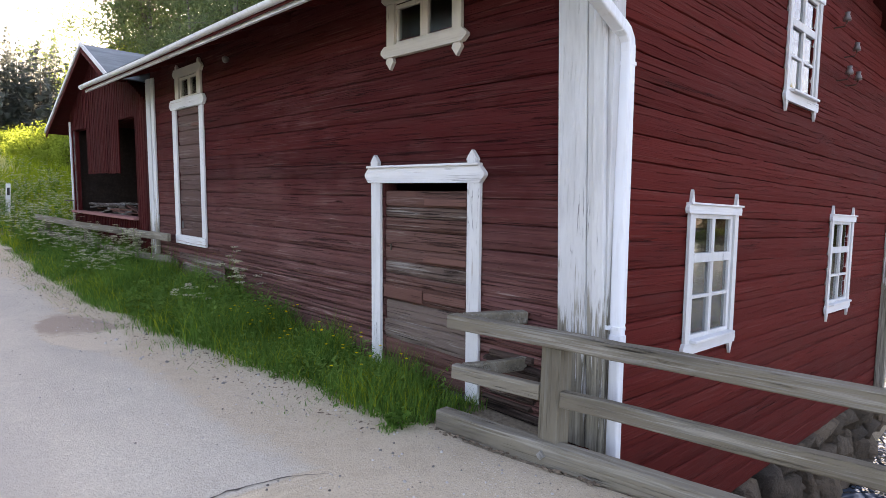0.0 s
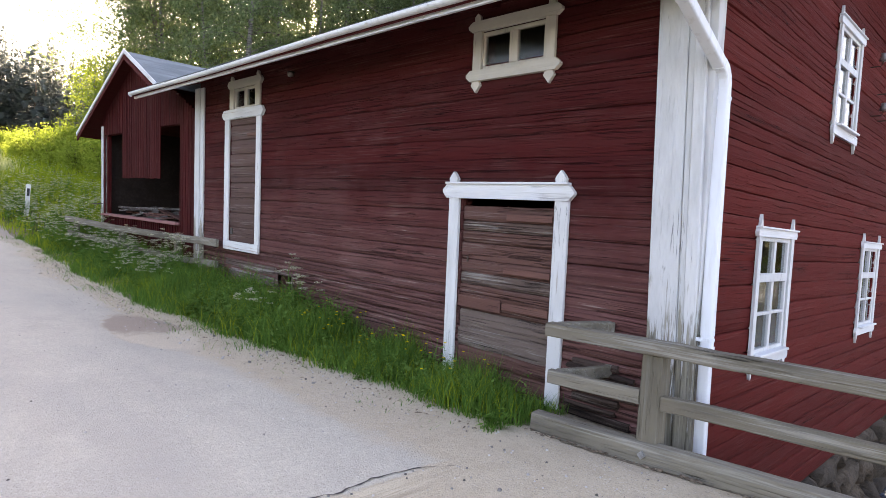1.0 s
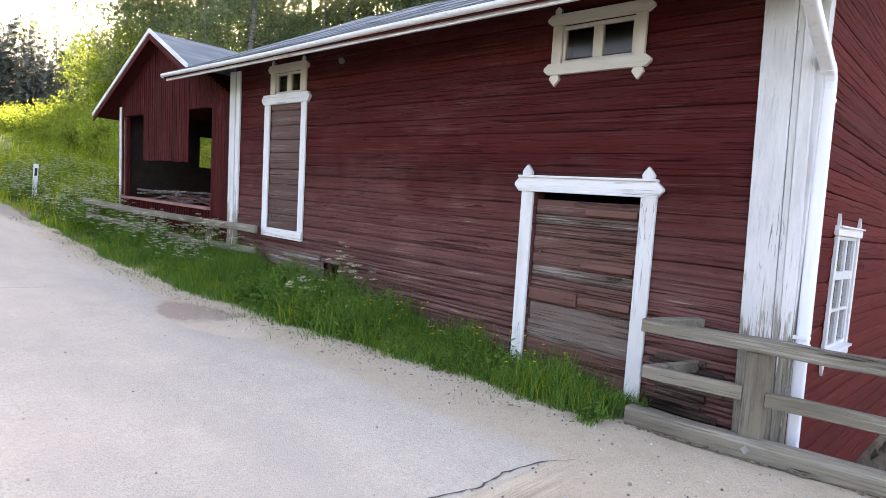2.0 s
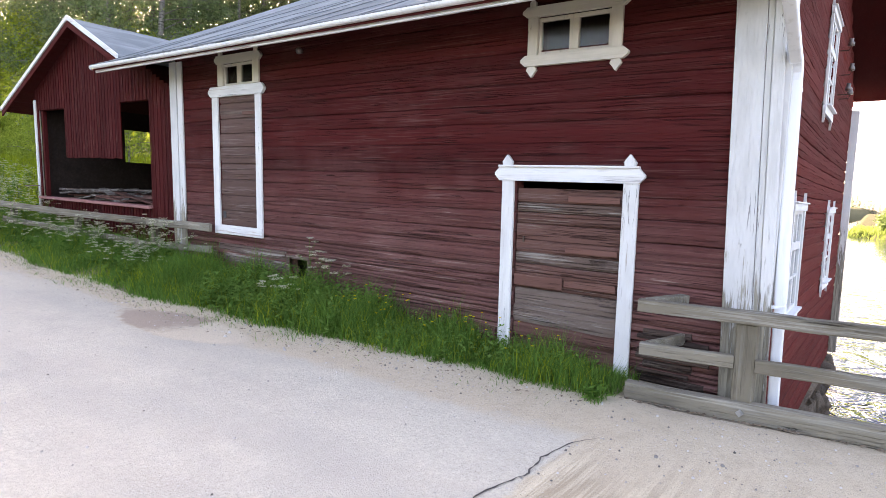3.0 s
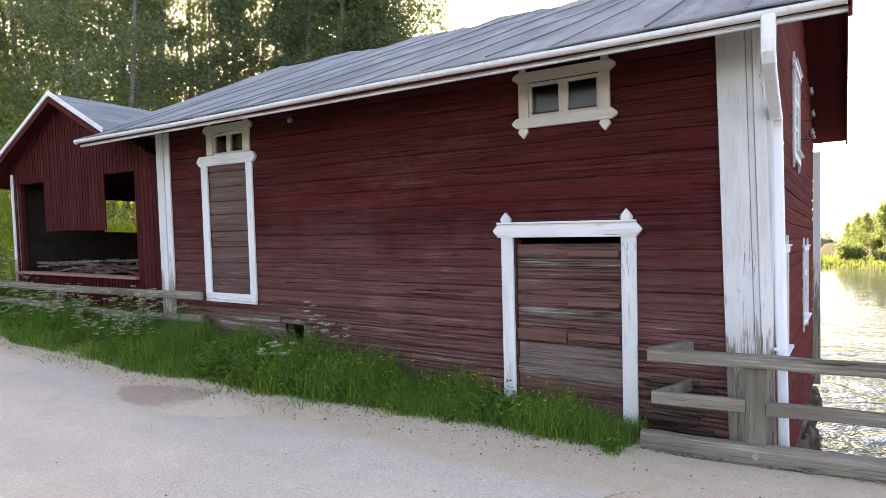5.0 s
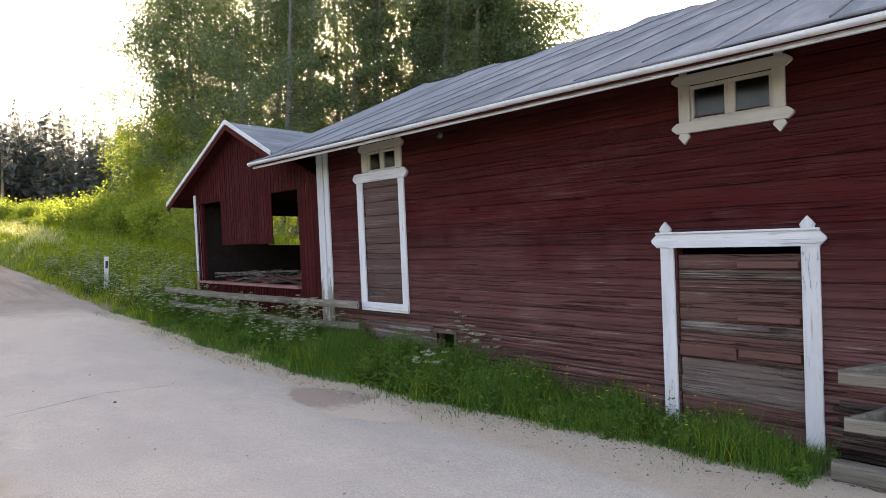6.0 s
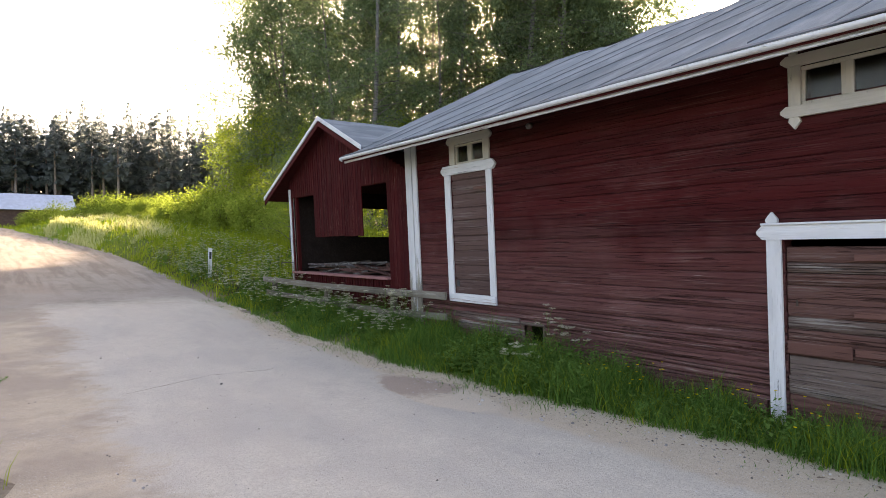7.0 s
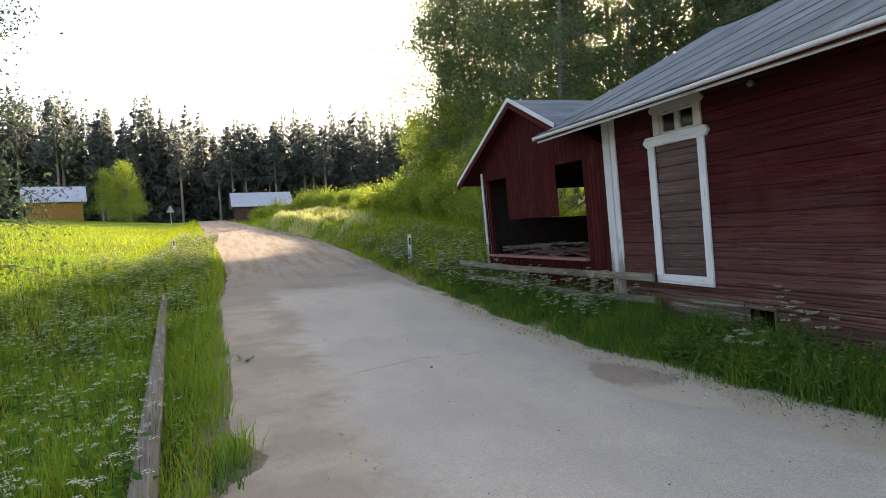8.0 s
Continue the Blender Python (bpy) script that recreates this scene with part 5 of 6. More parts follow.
rail2 = thing("guard_rail", (-12, 4.0, 0.4), "bent grey plank guard rail in front of the shed", "railing")
for i, (a, b) in enumerate((((-9.35, 4.12, 1.0), (-11.1, 4.06, 0.985)), ((-11.1, 4.06, 0.985), (-13.4, 3.8, 1.0)), ((-13.4, 3.8, 1.0), (-16.15, 3.52, 1.06)))):
    part("top_rail", beam(a, b, 0.05, 0.125, 40 + i), M_GREY_X, rail2)
for i, (a, b) in enumerate((((-9.35, 4.13, 0.655), (-11.1, 4.07, 0.6)), ((-11.1, 4.07, 0.6), (-13.4, 3.81, 0.66)), ((-13.4, 3.81, 0.66), (-16.0, 3.53, 0.75)))):
    part("lower_rail", beam(a, b, 0.045, 0.11, 50 + i), M_GREY_X, rail2)
for x, y in ((-11.05, 4.11), (-13.4, 3.87), (-15.8, 3.62)):
    part("post", MB().cbox(x - 0.06, x + 0.06, y, y + 0.1, 0.2, 1.03, 0.006), M_GREY_Z, rail2)

log_rail = thing("log_rail", (-12, -3.1, 0), "low grey squared-log rail in the grass", "railing")
part("log", beam((-4.6, -2.5, 0.28), (-12.6, -3.2, 0.29), 0.17, 0.16, 61, 0.03), M_GREY_X, log_rail)
part("log", beam((-12.6, -3.2, 0.29), (-19.0, -3.75, 0.55), 0.16, 0.16, 62, 0.03), M_GREY_X, log_rail)
for x, y in ((-6.0, -2.62), (-9.5, -2.93), (-12.6, -3.2), (-16, -3.49), (-18.6, -3.71)):
    part("stub_post", MB().cbox(x - 0.07, x + 0.07, y - 0.07, y + 0.07, float(gz(x, y)) - 0.2, 0.22 if x > -13 else 0.32, 0.01), M_GREY_Z, log_rail)


def marker_post(x, y, tilt, label):
    z = float(gz(x, y))
    p = thing("road_marker", (x, y, z), label, "marker post", "road marker posts")
    rot = pose(x, y, z, 0, tilt, 0)
    f = lambda a, b, c: tuple(rot @ Vector((a, b, c)))
    pole = part("post", MB().cbox(-0.025, 0.025, -0.06, 0.06, -0.2, 0.97, 0.01).map(f), M_PLASTIC, p)
    part("reflector", MB().cbox(0.0255, 0.03, -0.035, 0.035, 0.62, 0.85, 0.003).map(f), M_BLACK, pole, "dark reflector band")
    return p


marker_post(-21.7, 3.75, 5.0, "white plastic road marker post leaning in the grass")
marker_post(-33.0, -4.6, -1, "white plastic road marker post on the field side")


# ---- plants ----
def blades(n, area, height, width, seed, lean_amt=0.35, keep=None, clump=0.0):
    """Grass: n bent blades of two quads each over the rectangle area (x0, x1, y0, y1). Returns vertices and faces."""
    r = np.random.default_rng(seed)
    x, y = r.uniform(area[0], area[1], n), r.uniform(area[2], area[3], n)
    if clump:
        cx, cy = r.uniform(area[0], area[1], n // 25 + 1), r.uniform(area[2], area[3], n // 25 + 1)
        pick = r.integers(0, len(cx), n)
        m = r.random(n) < clump
        x, y = np.where(m, cx[pick] + r.normal(0, 0.09, n), x), np.where(m, cy[pick] + r.normal(0, 0.09, n), y)
    if keep is not None:
        q = keep(x, y)
        x, y = x[q], y[q]
    n = len(x)
    z = gz(x, y) - 0.02
    h = height * r.uniform(0.4, 1.2, n) * (0.8 + 0.3 * np.sin(x * 1.9 + 0.7) * np.sin(y * 2.3) + 0.22 * np.sin(x * 5.3 + 1.1 + np.sin(y * 3.0)))
    h = h * np.where((y > 2.8) & (y < 4.5), np.interp(x, [-18, -10, -9, -7, -4.8, -4.2, -2.6], [0.7, 0.74, 1, 1.05, 0.85, 0.7, 0.64]), 1.0)
    w = width * r.uniform(0.6, 1.3, n)
    a, b = r.uniform(0, 6.283, n), r.uniform(0, 6.283, n)
    l = h * lean_amt * r.uniform(0.2, 1.3, n)
    ux, uy = np.cos(a) * w / 2, np.sin(a) * w / 2
    dx, dy = np.cos(b) * l, np.sin(b) * l
    def ring(f, t, s):
        return np.stack([x + dx * f + ux * s, y + dy * f + uy * s, z + h * t], -1)
    v = np.stack([ring(0, 0, -1), ring(0, 0, 1), ring(0.3, 0.55, 0.85), ring(0.3, 0.55, -0.85), ring(1.0, 0.97, 0.12), ring(1.0, 0.97, -0.12)], 1).reshape(-1, 3)
    i = np.arange(n)[:, None] * 6
    f = np.concatenate([i + np.array([[0, 1, 2, 3]]), i + np.array([[3, 2, 4, 5]])])
    return v, f


def stuff(name, vf, material, label, category):
    return tagged(new(name, array_mesh(name, vf[0], vf[1], material)), label, category, kind="stuff")


def join(*vfs):
    vs, fs, n = [], [], 0
    for v, f in vfs:
        vs.append(v)
        fs.append(f + n)
        n += len(v)
    return np.concatenate(vs), np.concatenate(fs)


edge_r = lambda x: np.interp(-x, -rx, e_r)
edge_l = lambda x: np.interp(-x, -rx, e_l)
front_y = lambda x: FY + LEAN_Y * 0.2 - 0.03
near_r = lambda x, y: (y > edge_r(x) + 0.05 * np.sin(x * 5.3) * np.sin(x * 2.1) + np.abs(np.sin(x * 91.7 + y * 57.3)) * 0.12) & (y < front_y(x)) & (x < -2.62)
stuff("verge_grass", join(blades(30000, (-18, -2.6, 2.85, 4.32), 0.27, 0.01, 1, 0.7, keep=near_r, clump=0.55),
                          blades(15000, (-18, -2.6, 3.25, 4.32), 0.42, 0.009, 2, 0.5, keep=near_r, clump=0.6),
                          blades(5500, (-18, -2.6, 3.3, 4.32), 0.62, 0.005, 4, 0.4, keep=near_r, clump=0.75),
                          blades(9000, (-18, -2.6, 2.85, 3.7), 0.12, 0.012, 3, 0.9, keep=near_r)),
      M_GRASS, "lush green grass strip along the foot of the red wall", "grass")
fringe = lambda x, y: (y > edge_r(x) - 0.45 * np.abs(np.sin(x * 37.3 + y * 11.1)) ** 3 - 0.05) & (y < 3.6) & (x < -2.9)
stuff("fringe_grass", blades(5000, (-18, -2.9, 2.5, 3.5), 0.11, 0.008, 24, 0.8, keep=fringe, clump=0.7), M_GRASS, "thin grass creeping out over the sandy road edge", "grass")
stuff("pale_grass", join(blades(6500, (-18, -2.6, 2.95, 4.32), 0.42, 0.007, 14, 0.6, keep=near_r, clump=0.6)), M_GRASS_DRY, "paler grass blades mixed into the verge", "grass")


def weeds(n, area, height, size, seed, keep=None):
    """Broad-leaved weeds: stalks with small pointed leaves all round."""
    r = np.random.default_rng(seed)
    vs, fs, k = [], [], 0
    for _ in range(n):
        x, y = r.uniform(area[0], area[1]), r.uniform(area[2], area[3])
        if keep is not None and not bool(keep(np.array([x]), np.array([y]))[0]):
            continue
        z, h = float(gz(x, y)), height * r.uniform(0.5, 1.15)
        tx, ty = r.normal(0, 0.05, 2)
        for q in range(r.integers(9, 16)):
            f = r.uniform(0.15, 1.0)
            a = r.uniform(0, 6.283)
            l = size * r.uniform(0.6, 1.2) * (1.15 - 0.5 * f)
            c = np.array([x + tx * f, y + ty * f, z + h * f])
            d = np.array([math.cos(a), math.sin(a), r.uniform(-0.5, 0.5)]) * l
            s = np.array([-math.sin(a), math.cos(a), 0.0]) * l * 0.24
            vs += [c, c + d * 0.45 + s, c + d, c + d * 0.45 - s]
            fs.append([k, k + 1, k + 2, k + 3])
            k += 4
    return np.array(vs), np.array(fs)


stuff("verge_weeds", join(weeds(420, (-8.2, -5.6, 3.1, 4.2), 0.46, 0.095, 15, near_r), weeds(800, (-17, -3, 3.05, 4.25), 0.3, 0.075, 16, near_r), weeds(60, (-6.2, -3.2, 3.1, 3.5), 0.2, 0.06, 17, near_r)),
      M_WEED, "broad-leaved weeds in the grass by the wall", "weeds")
left_ok = lambda x, y: y < edge_l(x) - 0.02 + 0.06 * np.sin(x * 4.1) - np.abs(np.sin(x * 91.7 + y * 57.3)) * 0.12
M_GRASS_MEADOW = m_leaf("fresh_meadow_blade", (0.13, 0.27, 0.035), (0.28, 0.46, 0.08), 0.5)
stuff("meadow_herbs", join(blades(30000, (-16, -2.6, -9.5, -1.6), 0.4, 0.011, 55, keep=left_ok, clump=0.6), blades(12000, (-34, -14, -13, -2.1), 0.5, 0.02, 56, keep=left_ok, clump=0.6), weeds(500, (-14, -3.6, -6.5, -2.3), 0.34, 0.09, 57, left_ok)),
      M_GRASS_MEADOW, "fresh green herbs and grass in the roadside meadow", "grass")
stuff("roadside_meadow", join(blades(28000, (-16, -2.6, -9.5, -1.6), 0.38, 0.011, 5, keep=left_ok, clump=0.35),
                              blades(16000, (-34, -14, -13, -2.1), 0.5, 0.02, 6, keep=left_ok, clump=0.35),
                              blades(18000, (-70, -30, -22, -2.3), 0.24, 0.04, 7, keep=left_ok), blades(6000, (-95, -30, -7, -2.3), 0.5, 0.035, 27, keep=left_ok)),
      M_GRASS_DRY, "tall meadow grass beside the road", "grass")
bank_ok = lambda x, y: (y > edge_r(x) + 0.03) & ~((x > -16.4) & (y > 4.2))
stuff("bank_grass", join(blades(26000, (-34, -15.5, 2.9, 13), 0.45, 0.018, 8, keep=bank_ok, clump=0.35),
                         blades(20000, (-75, -32, 2.9, 20), 0.5, 0.045, 9, keep=bank_ok), blades(7000, (-98, -38, -7, 3.2), 0.45, 0.05, 39, keep=bank_ok)),
      M_GRASS_DRY, "grassy bank rising beside the road", "grass")
M_GRASS_PALE = m_leaf("seeding_grass", (0.42, 0.45, 0.17), (0.62, 0.62, 0.3), 0.5)
stuff("seeding_grass", blades(9000, (-62, -37, 1.5, 6.5), 0.6, 0.06, 41, keep=lambda x, y: bank_ok(x, y) & (np.sin(x * 0.5) + np.sin(y * 1.7 + x * 0.2) > -0.6), clump=0.3), M_GRASS_PALE, "pale seeding grass on the sunlit bank", "grass")
stuff("grass_tuft", join(weeds(4, (-2.75, -2.62, 3.3, 3.5), 0.2, 0.09, 18), blades(60, (-2.78, -2.62, 3.25, 3.5), 0.2, 0.01, 10, 0.6), blades(200, (-7.4, -6.3, -2.3, -1.95), 0.22, 0.011, 13, 0.6), weeds(3, (-11.3, -10.9, -1.95, -1.8), 0.12, 0.08, 19)), M_GRASS, "small grass tufts at the edge of the gravel", "grass")


# cow parsley: white umbels on thin stems
def parsley(r, x, y, z, h, mb_stem, fl, big=1.0):
    top = Vector((x + r.normal(0, 0.06), y + r.normal(0, 0.06), z + h))
    mb_stem.tube([(x, y, z), (x + (top.x - x) * 0.4, y + (top.y - y) * 0.4, z + h * 0.6), top], [0.004, 0.003, 0.002], 4, False)
    heads = [top]
    for _ in range(r.integers(4, 8)):
        f = r.uniform(0.45, 0.8)
        st = Vector((x, y, z)).lerp(top, f)
        e = st + Vector((r.normal(0, 0.12), r.normal(0, 0.12), h * r.uniform(0.15, 0.35)))
        mb_stem.tube([st, e], [0.002, 0.0015], 3, False)
        heads.append(e)
    for c in heads:
        rad = big * r.uniform(0.022, 0.042)
        for _ in range(int(14 * big * big) if big != 1.5 else 9):
            a, q = r.uniform(0, 6.283), rad * math.sqrt(r.random())
            px, py, pz, s = c.x + q * math.cos(a), c.y + q * math.sin(a), c.z + r.uniform(-0.008, 0.012), r.uniform(0.005, 0.008) * (1.8 if big == 1.5 else (1.35 if big == 1.6 else 0.85))
            fl.append([(px - s, py - s, pz), (px + s, py - s, pz + 0.003), (px + s, py + s, pz), (px - s, py + s, pz + 0.003)])
    for _ in range(10):                       # ferny leaves
        f = r.uniform(0.1, 0.6)
        st = Vector((x, y, z)).lerp(top, f)
        a = r.uniform(0, 6.283)
        d = Vector((math.cos(a), math.sin(a), r.uniform(-0.2, 0.5))) * r.uniform(0.08, 0.16)
        s = Vector((-d.y, d.x, 0)) * 0.28
        mb_stem.add([st, st + d * 0.5 + s, st + d, st + d * 0.5 - s], [(0, 1, 2, 3)])


def parsley_field(name, spots, seed, label, single=False):
    r = np.random.default_rng(seed)
    st, fl = MB(), []
    for x, y, h in spots:
        parsley(r, x, y, float(gz(x, y)), h, st, fl, 1.6 if single else (1.5 if x < -15 else (1.35 if y > 0 else 1.1)))
    v = np.array(fl).reshape(-1, 3)
    f = np.arange(len(v)).reshape(-1, 4)
    if single:
        p = thing(name, (spots[0][0], spots[0][1], float(gz(spots[0][0], spots[0][1]))), label, "wildflower", "cow parsley by the wall")
        part("stem", st, M_GRASS, p, kind="stuff")
        me = MB()
        me.add([tuple(q) for q in v], [tuple(q) for q in f])
        part("umbel", me, M_FLOWER, p, "white flower umbels", kind="stuff")
        return
    tagged(new(name + "_stems", mesh_of(name + "_stems", st, M_GRASS)), label + " stems", "wildflower", kind="stuff")
    stuff(name, (v, f), M_FLOWER, label, "wildflower")


rp = np.random.default_rng(51)
spots = []
for x0, x1, y0, y1, n, hh in ((-24, -9.5, 3.15, 4.0, 150, 0.55), (-30, -16, 3.4, 6.5, 230, 0.6), (-15, -3.6, -6.5, -2.55, 120, 0.62), (-30, -13, -7.5, -2.7, 420, 0.62), (-48, -22, -5.2, -2.9, 380, 0.62), (-74, -44, 0.6, 6.5, 130, 0.55), (-56, -30, 3.4, 8, 150, 0.55)):
    for _ in range(n):
        x, y = rp.uniform(x0, x1), rp.uniform(y0, y1)
        if -16.4 < x < -2 and y > 4.15:
            continue
        spots.append((x, y, hh * rp.uniform(0.7, 1.25)))
parsley_field("cow_parsley", spots, 52, "white cow parsley flowering in the roadside grass")
for i, sp in enumerate(([(-6.95, 4.08, 0.74), (-6.75, 4.1, 0.7), (-6.6, 4.05, 0.62)], [(-7.0, 3.6, 0.42), (-6.85, 3.55, 0.36), (-7.1, 3.65, 0.4)], [(-10.2, 3.95, 0.78), (-10.45, 3.9, 0.7)], [(-11.6, 3.7, 0.68), (-11.9, 3.62, 0.6)], [(-12.9, 3.55, 0.66), (-13.2, 3.5, 0.6), (-12.7, 3.45, 0.55)], [(-14.6, 3.35, 0.6), (-14.9, 3.4, 0.66)], [(-10.9, 3.9, 0.72)])):
    parsley_field("cow_parsley_plant", sp, 60 + i, "tall cow parsley with white umbels by the red wall", True)
# buttercups
ry_ = np.random.default_rng(71)
fl, st = [], MB()
for _ in range(60):
    x, y = (ry_.uniform(-6.2, -3.2), ry_.uniform(3.4, 4.1)) if ry_.random() < 0.75 else (ry_.uniform(-14, -6), ry_.uniform(-3.4, -2.5))
    z0 = float(gz(x, y))
    h = ry_.uniform(0.26, 0.46)
    st.tube([(x, y, z0), (x + 0.02, y, z0 + h)], 0.0018, 3, False)
    for k in range(5):
        a = k * 1.2566
        c = Vector((x + 0.02, y, z0 + h))
        o = Vector((math.cos(a), math.sin(a), 0.5)) * 0.016
        s = Vector((-math.sin(a), math.cos(a), 0)) * 0.01
        fl.append([tuple(c), tuple(c + o * 0.6 - s), tuple(c + o), tuple(c + o * 0.6 + s)])
v = np.array(fl).reshape(-1, 3)
stuff("buttercup", (v, np.arange(len(v)).reshape(-1, 4)), M_YELLOW, "yellow buttercups in the grass", "wildflower")
tagged(new("buttercup_stems", mesh_of("buttercup_stems", st, M_GRASS)), "thin green buttercup stems in the grass", "wildflower", kind="stuff")


# ---- trees ----
def leaf_quads(centers, size, seed, flat=0.0):
    r = np.random.default_rng(seed)
    n = len(centers)
    u = r.normal(0, 1, (n, 3))
    u /= np.linalg.norm(u, axis=1, keepdims=True)
    w = r.normal(0, 1, (n, 3))
    w -= (w * u).sum(1, keepdims=True) * u
    w /= np.linalg.norm(w, axis=1, keepdims=True)
    s = size * r.uniform(0.6, 1.3, (n, 1))
    c = np.asarray(centers)
    v = np.stack([c - u * s * 0.5 - w * s * 0.42, c - u * s * 0.45 + w * s * 0.42, c + u * s * 0.65], 1).reshape(-1, 3)
    return v, np.arange(3 * n).reshape(-1, 3)


def birch(seed, H, leaves, leaf=0.1, spread=2.6, base_free=0.22, mat=None, name="birch", label="", bark=None, trunk_r=0.13, loose=0.36, nl=30):
    """A slender birch: curved trunk, limbs with drooping twigs, leaves in loose clusters along them."""
    r = np.random.default_rng(seed)
    t = thing(name, (0, 0, 0), label, "tree", "trees")
    mb = MB()
    bend = r.normal(0, 0.6, 2)
    tr = [Vector((bend[0] * math.sin(f * 2.2), bend[1] * math.sin(f * 2.6), H * f)) for f in np.linspace(0, 1, 10)]
    mb.tube(tr, [trunk_r * (1 - 0.93 * f) for f in np.linspace(0, 1, 10)], 8)
    part("trunk", mb, bark or M_BIRCH, t, smooth=True)
    lb, ctr = MB(), []
    for i in range(nl):
        f = base_free + (0.97 - base_free) * (i + r.uniform(0, 1)) / nl
        p0 = tr[int(f * 9)].lerp(tr[min(9, int(f * 9) + 1)], f * 9 - int(f * 9))
        a = r.uniform(0, 6.283)
        ln = spread * (1.15 - 0.9 * f) * r.uniform(0.6, 1.15)
        up = r.uniform(0.35, 0.9)
        pts = [p0]
        for q in (0.35, 0.7, 1.0):
            pts.append(p0 + Vector((math.cos(a) * ln * q, math.sin(a) * ln * q, ln * (up * q - 0.55 * q * q))))
        lb.tube(pts, [0.035 * (1.1 - f), 0.022 * (1.1 - f), 0.012, 0.005], 4, False)
        for _ in range(5):
            q = r.uniform(0.3, 1.0)
            s0 = pts[int(q * 2.99)].lerp(pts[int(q * 2.99) + 1], q * 2.99 - int(q * 2.99))
            e = s0 + Vector((r.normal(0, 0.45), r.normal(0, 0.45), r.uniform(-0.7, 0.45)))
            lb.tube([s0, e], [0.008, 0.004], 3, False)
            k = leaves // (nl * 5)
            fr = r.uniform(0.0, 1.15, k)
            sp = r.normal(0, loose, (k, 3)) * np.array([1, 1, 1.1])
            ctr.append(np.array(s0)[None] + (np.array(e) - np.array(s0))[None] * fr[:, None] + sp)
    part("limb", lb, bark or M_BIRCH, t, kind="stuff")
    v, f = leaf_quads(np.concatenate(ctr), leaf, seed + 1)
    ob = new("crown", array_mesh("crown", v, f, mat or M_LEAF_BIRCH))
    ob.parent = t
    BASES[ob.name] = Vector((0, 0, 0))
    return t


def bush(seed, size, leaves, leaf, mat, name, label):
    r = np.random.default_rng(seed)
    t = thing(name, (0, 0, 0), label, "bush", "bushes on the bank")
    st, ctr = MB(), []
    for _ in range(14):
        a, sp = r.uniform(0, 6.283), r.uniform(0.1, 0.6)
        e = Vector((math.cos(a) * sp * size, math.sin(a) * sp * size, size * r.uniform(0.6, 1.15)))
        st.tube([(0, 0, -0.1), e * 0.5 + Vector((0, 0, 0.1)), e], [0.03, 0.018, 0.006], 4, False)
        k = leaves // 14
        fr = r.uniform(0.12, 1.05, k)
        ctr.append(np.array(e)[None] * fr[:, None] + r.normal(0, 0.17 * size, (k, 3)) * np.array([1, 1, 0.7]))
    c = np.concatenate(ctr)
    c[:, 2] = np.abs(c[:, 2])
    part("stem", st, M_BARK, t, kind="stuff")
    v, f = leaf_quads(c, leaf, seed + 3)
    ob = new("foliage", array_mesh("foliage", v, f, mat))
    ob.parent = t
    return t


def place(src, spots, seed, first=True, s0=0.85, s1=1.2):
    """Copies of a plant at (x, y) spots; the model itself takes the first."""
    r = np.random.default_rng(seed)
    for i, (x, y) in enumerate(spots):
        sc = r.uniform(s0, s1)
        m = pose(x, y, float(gz(x, y)) - 0.05, r.uniform(-2, 2), r.uniform(-2, 2), r.uniform(0, 360))
        ob = src if (i == 0 and first) else copy_thing(src, m)
        ob.matrix_basis = m
        ob.scale = (sc, sc, sc)


def place_to(src, size, spots, seed):
    """Copies of a plant whose own height is size, at (bearing, distance, top elevation) seen from the road, in degrees and metres."""
    r = np.random.default_rng(seed)
    for i, (az, d, el) in enumerate(spots):
        x, y = -1.5 - d * math.cos(radians(az)), -1.95 + d * math.sin(radians(az))
        z = float(gz(x, y))
        sc = max(0.25, (1.84 + d * math.tan(radians(el)) - z) / size)
        m = pose(x, y, z - 0.05, r.uniform(-2, 2), r.uniform(-2, 2), r.uniform(0, 360))
        ob = src if i == 0 else copy_thing(src, m)
        ob.matrix_basis = m
        ob.scale = (sc, sc, sc)


b1 = birch(101, 18, 12000, 0.107, 3.6, 0.16, loose=0.29, nl=42, trunk_r=0.15, label="tall birch with a pale trunk and airy backlit leaves")
b2 = birch(202, 20, 12000, 0.107, 3.9, 0.24, loose=0.29, nl=42, trunk_r=0.16, label="tall birch with a pale trunk and airy backlit leaves")
b3 = birch(303, 16, 12000, 0.107, 3.4, 0.1, loose=0.3, nl=40, trunk_r=0.14, label="young birch with thin limbs and small leaves")
rt = np.random.default_rng(88)
grove = []
for i in range(34):
    az = radians(24.0 + 27.5 * ((i * 7) % 34 + rt.uniform(0.1, 0.9)) / 34)
    d = 29 + 14 * rt.random()
    grove.append((-1.2 - d * math.cos(az), -1.9 + d * math.sin(az)))
place(b1, grove[0::3] + [(-1.2 - d * math.cos(radians(a)), -1.9 + d * math.sin(radians(a))) for a, d in ((31.5, 45), (36.5, 47), (42, 45), (47.5, 44))], 1)
place(b2, grove[1::3], 2)
place(b3, grove[2::3], 3)
b4 = birch(111, 19, 16000, 0.12, 4.8, 0.14, trunk_r=0.09, nl=50, loose=0.36, label="old birch with long airy limbs at the edge of the grove")
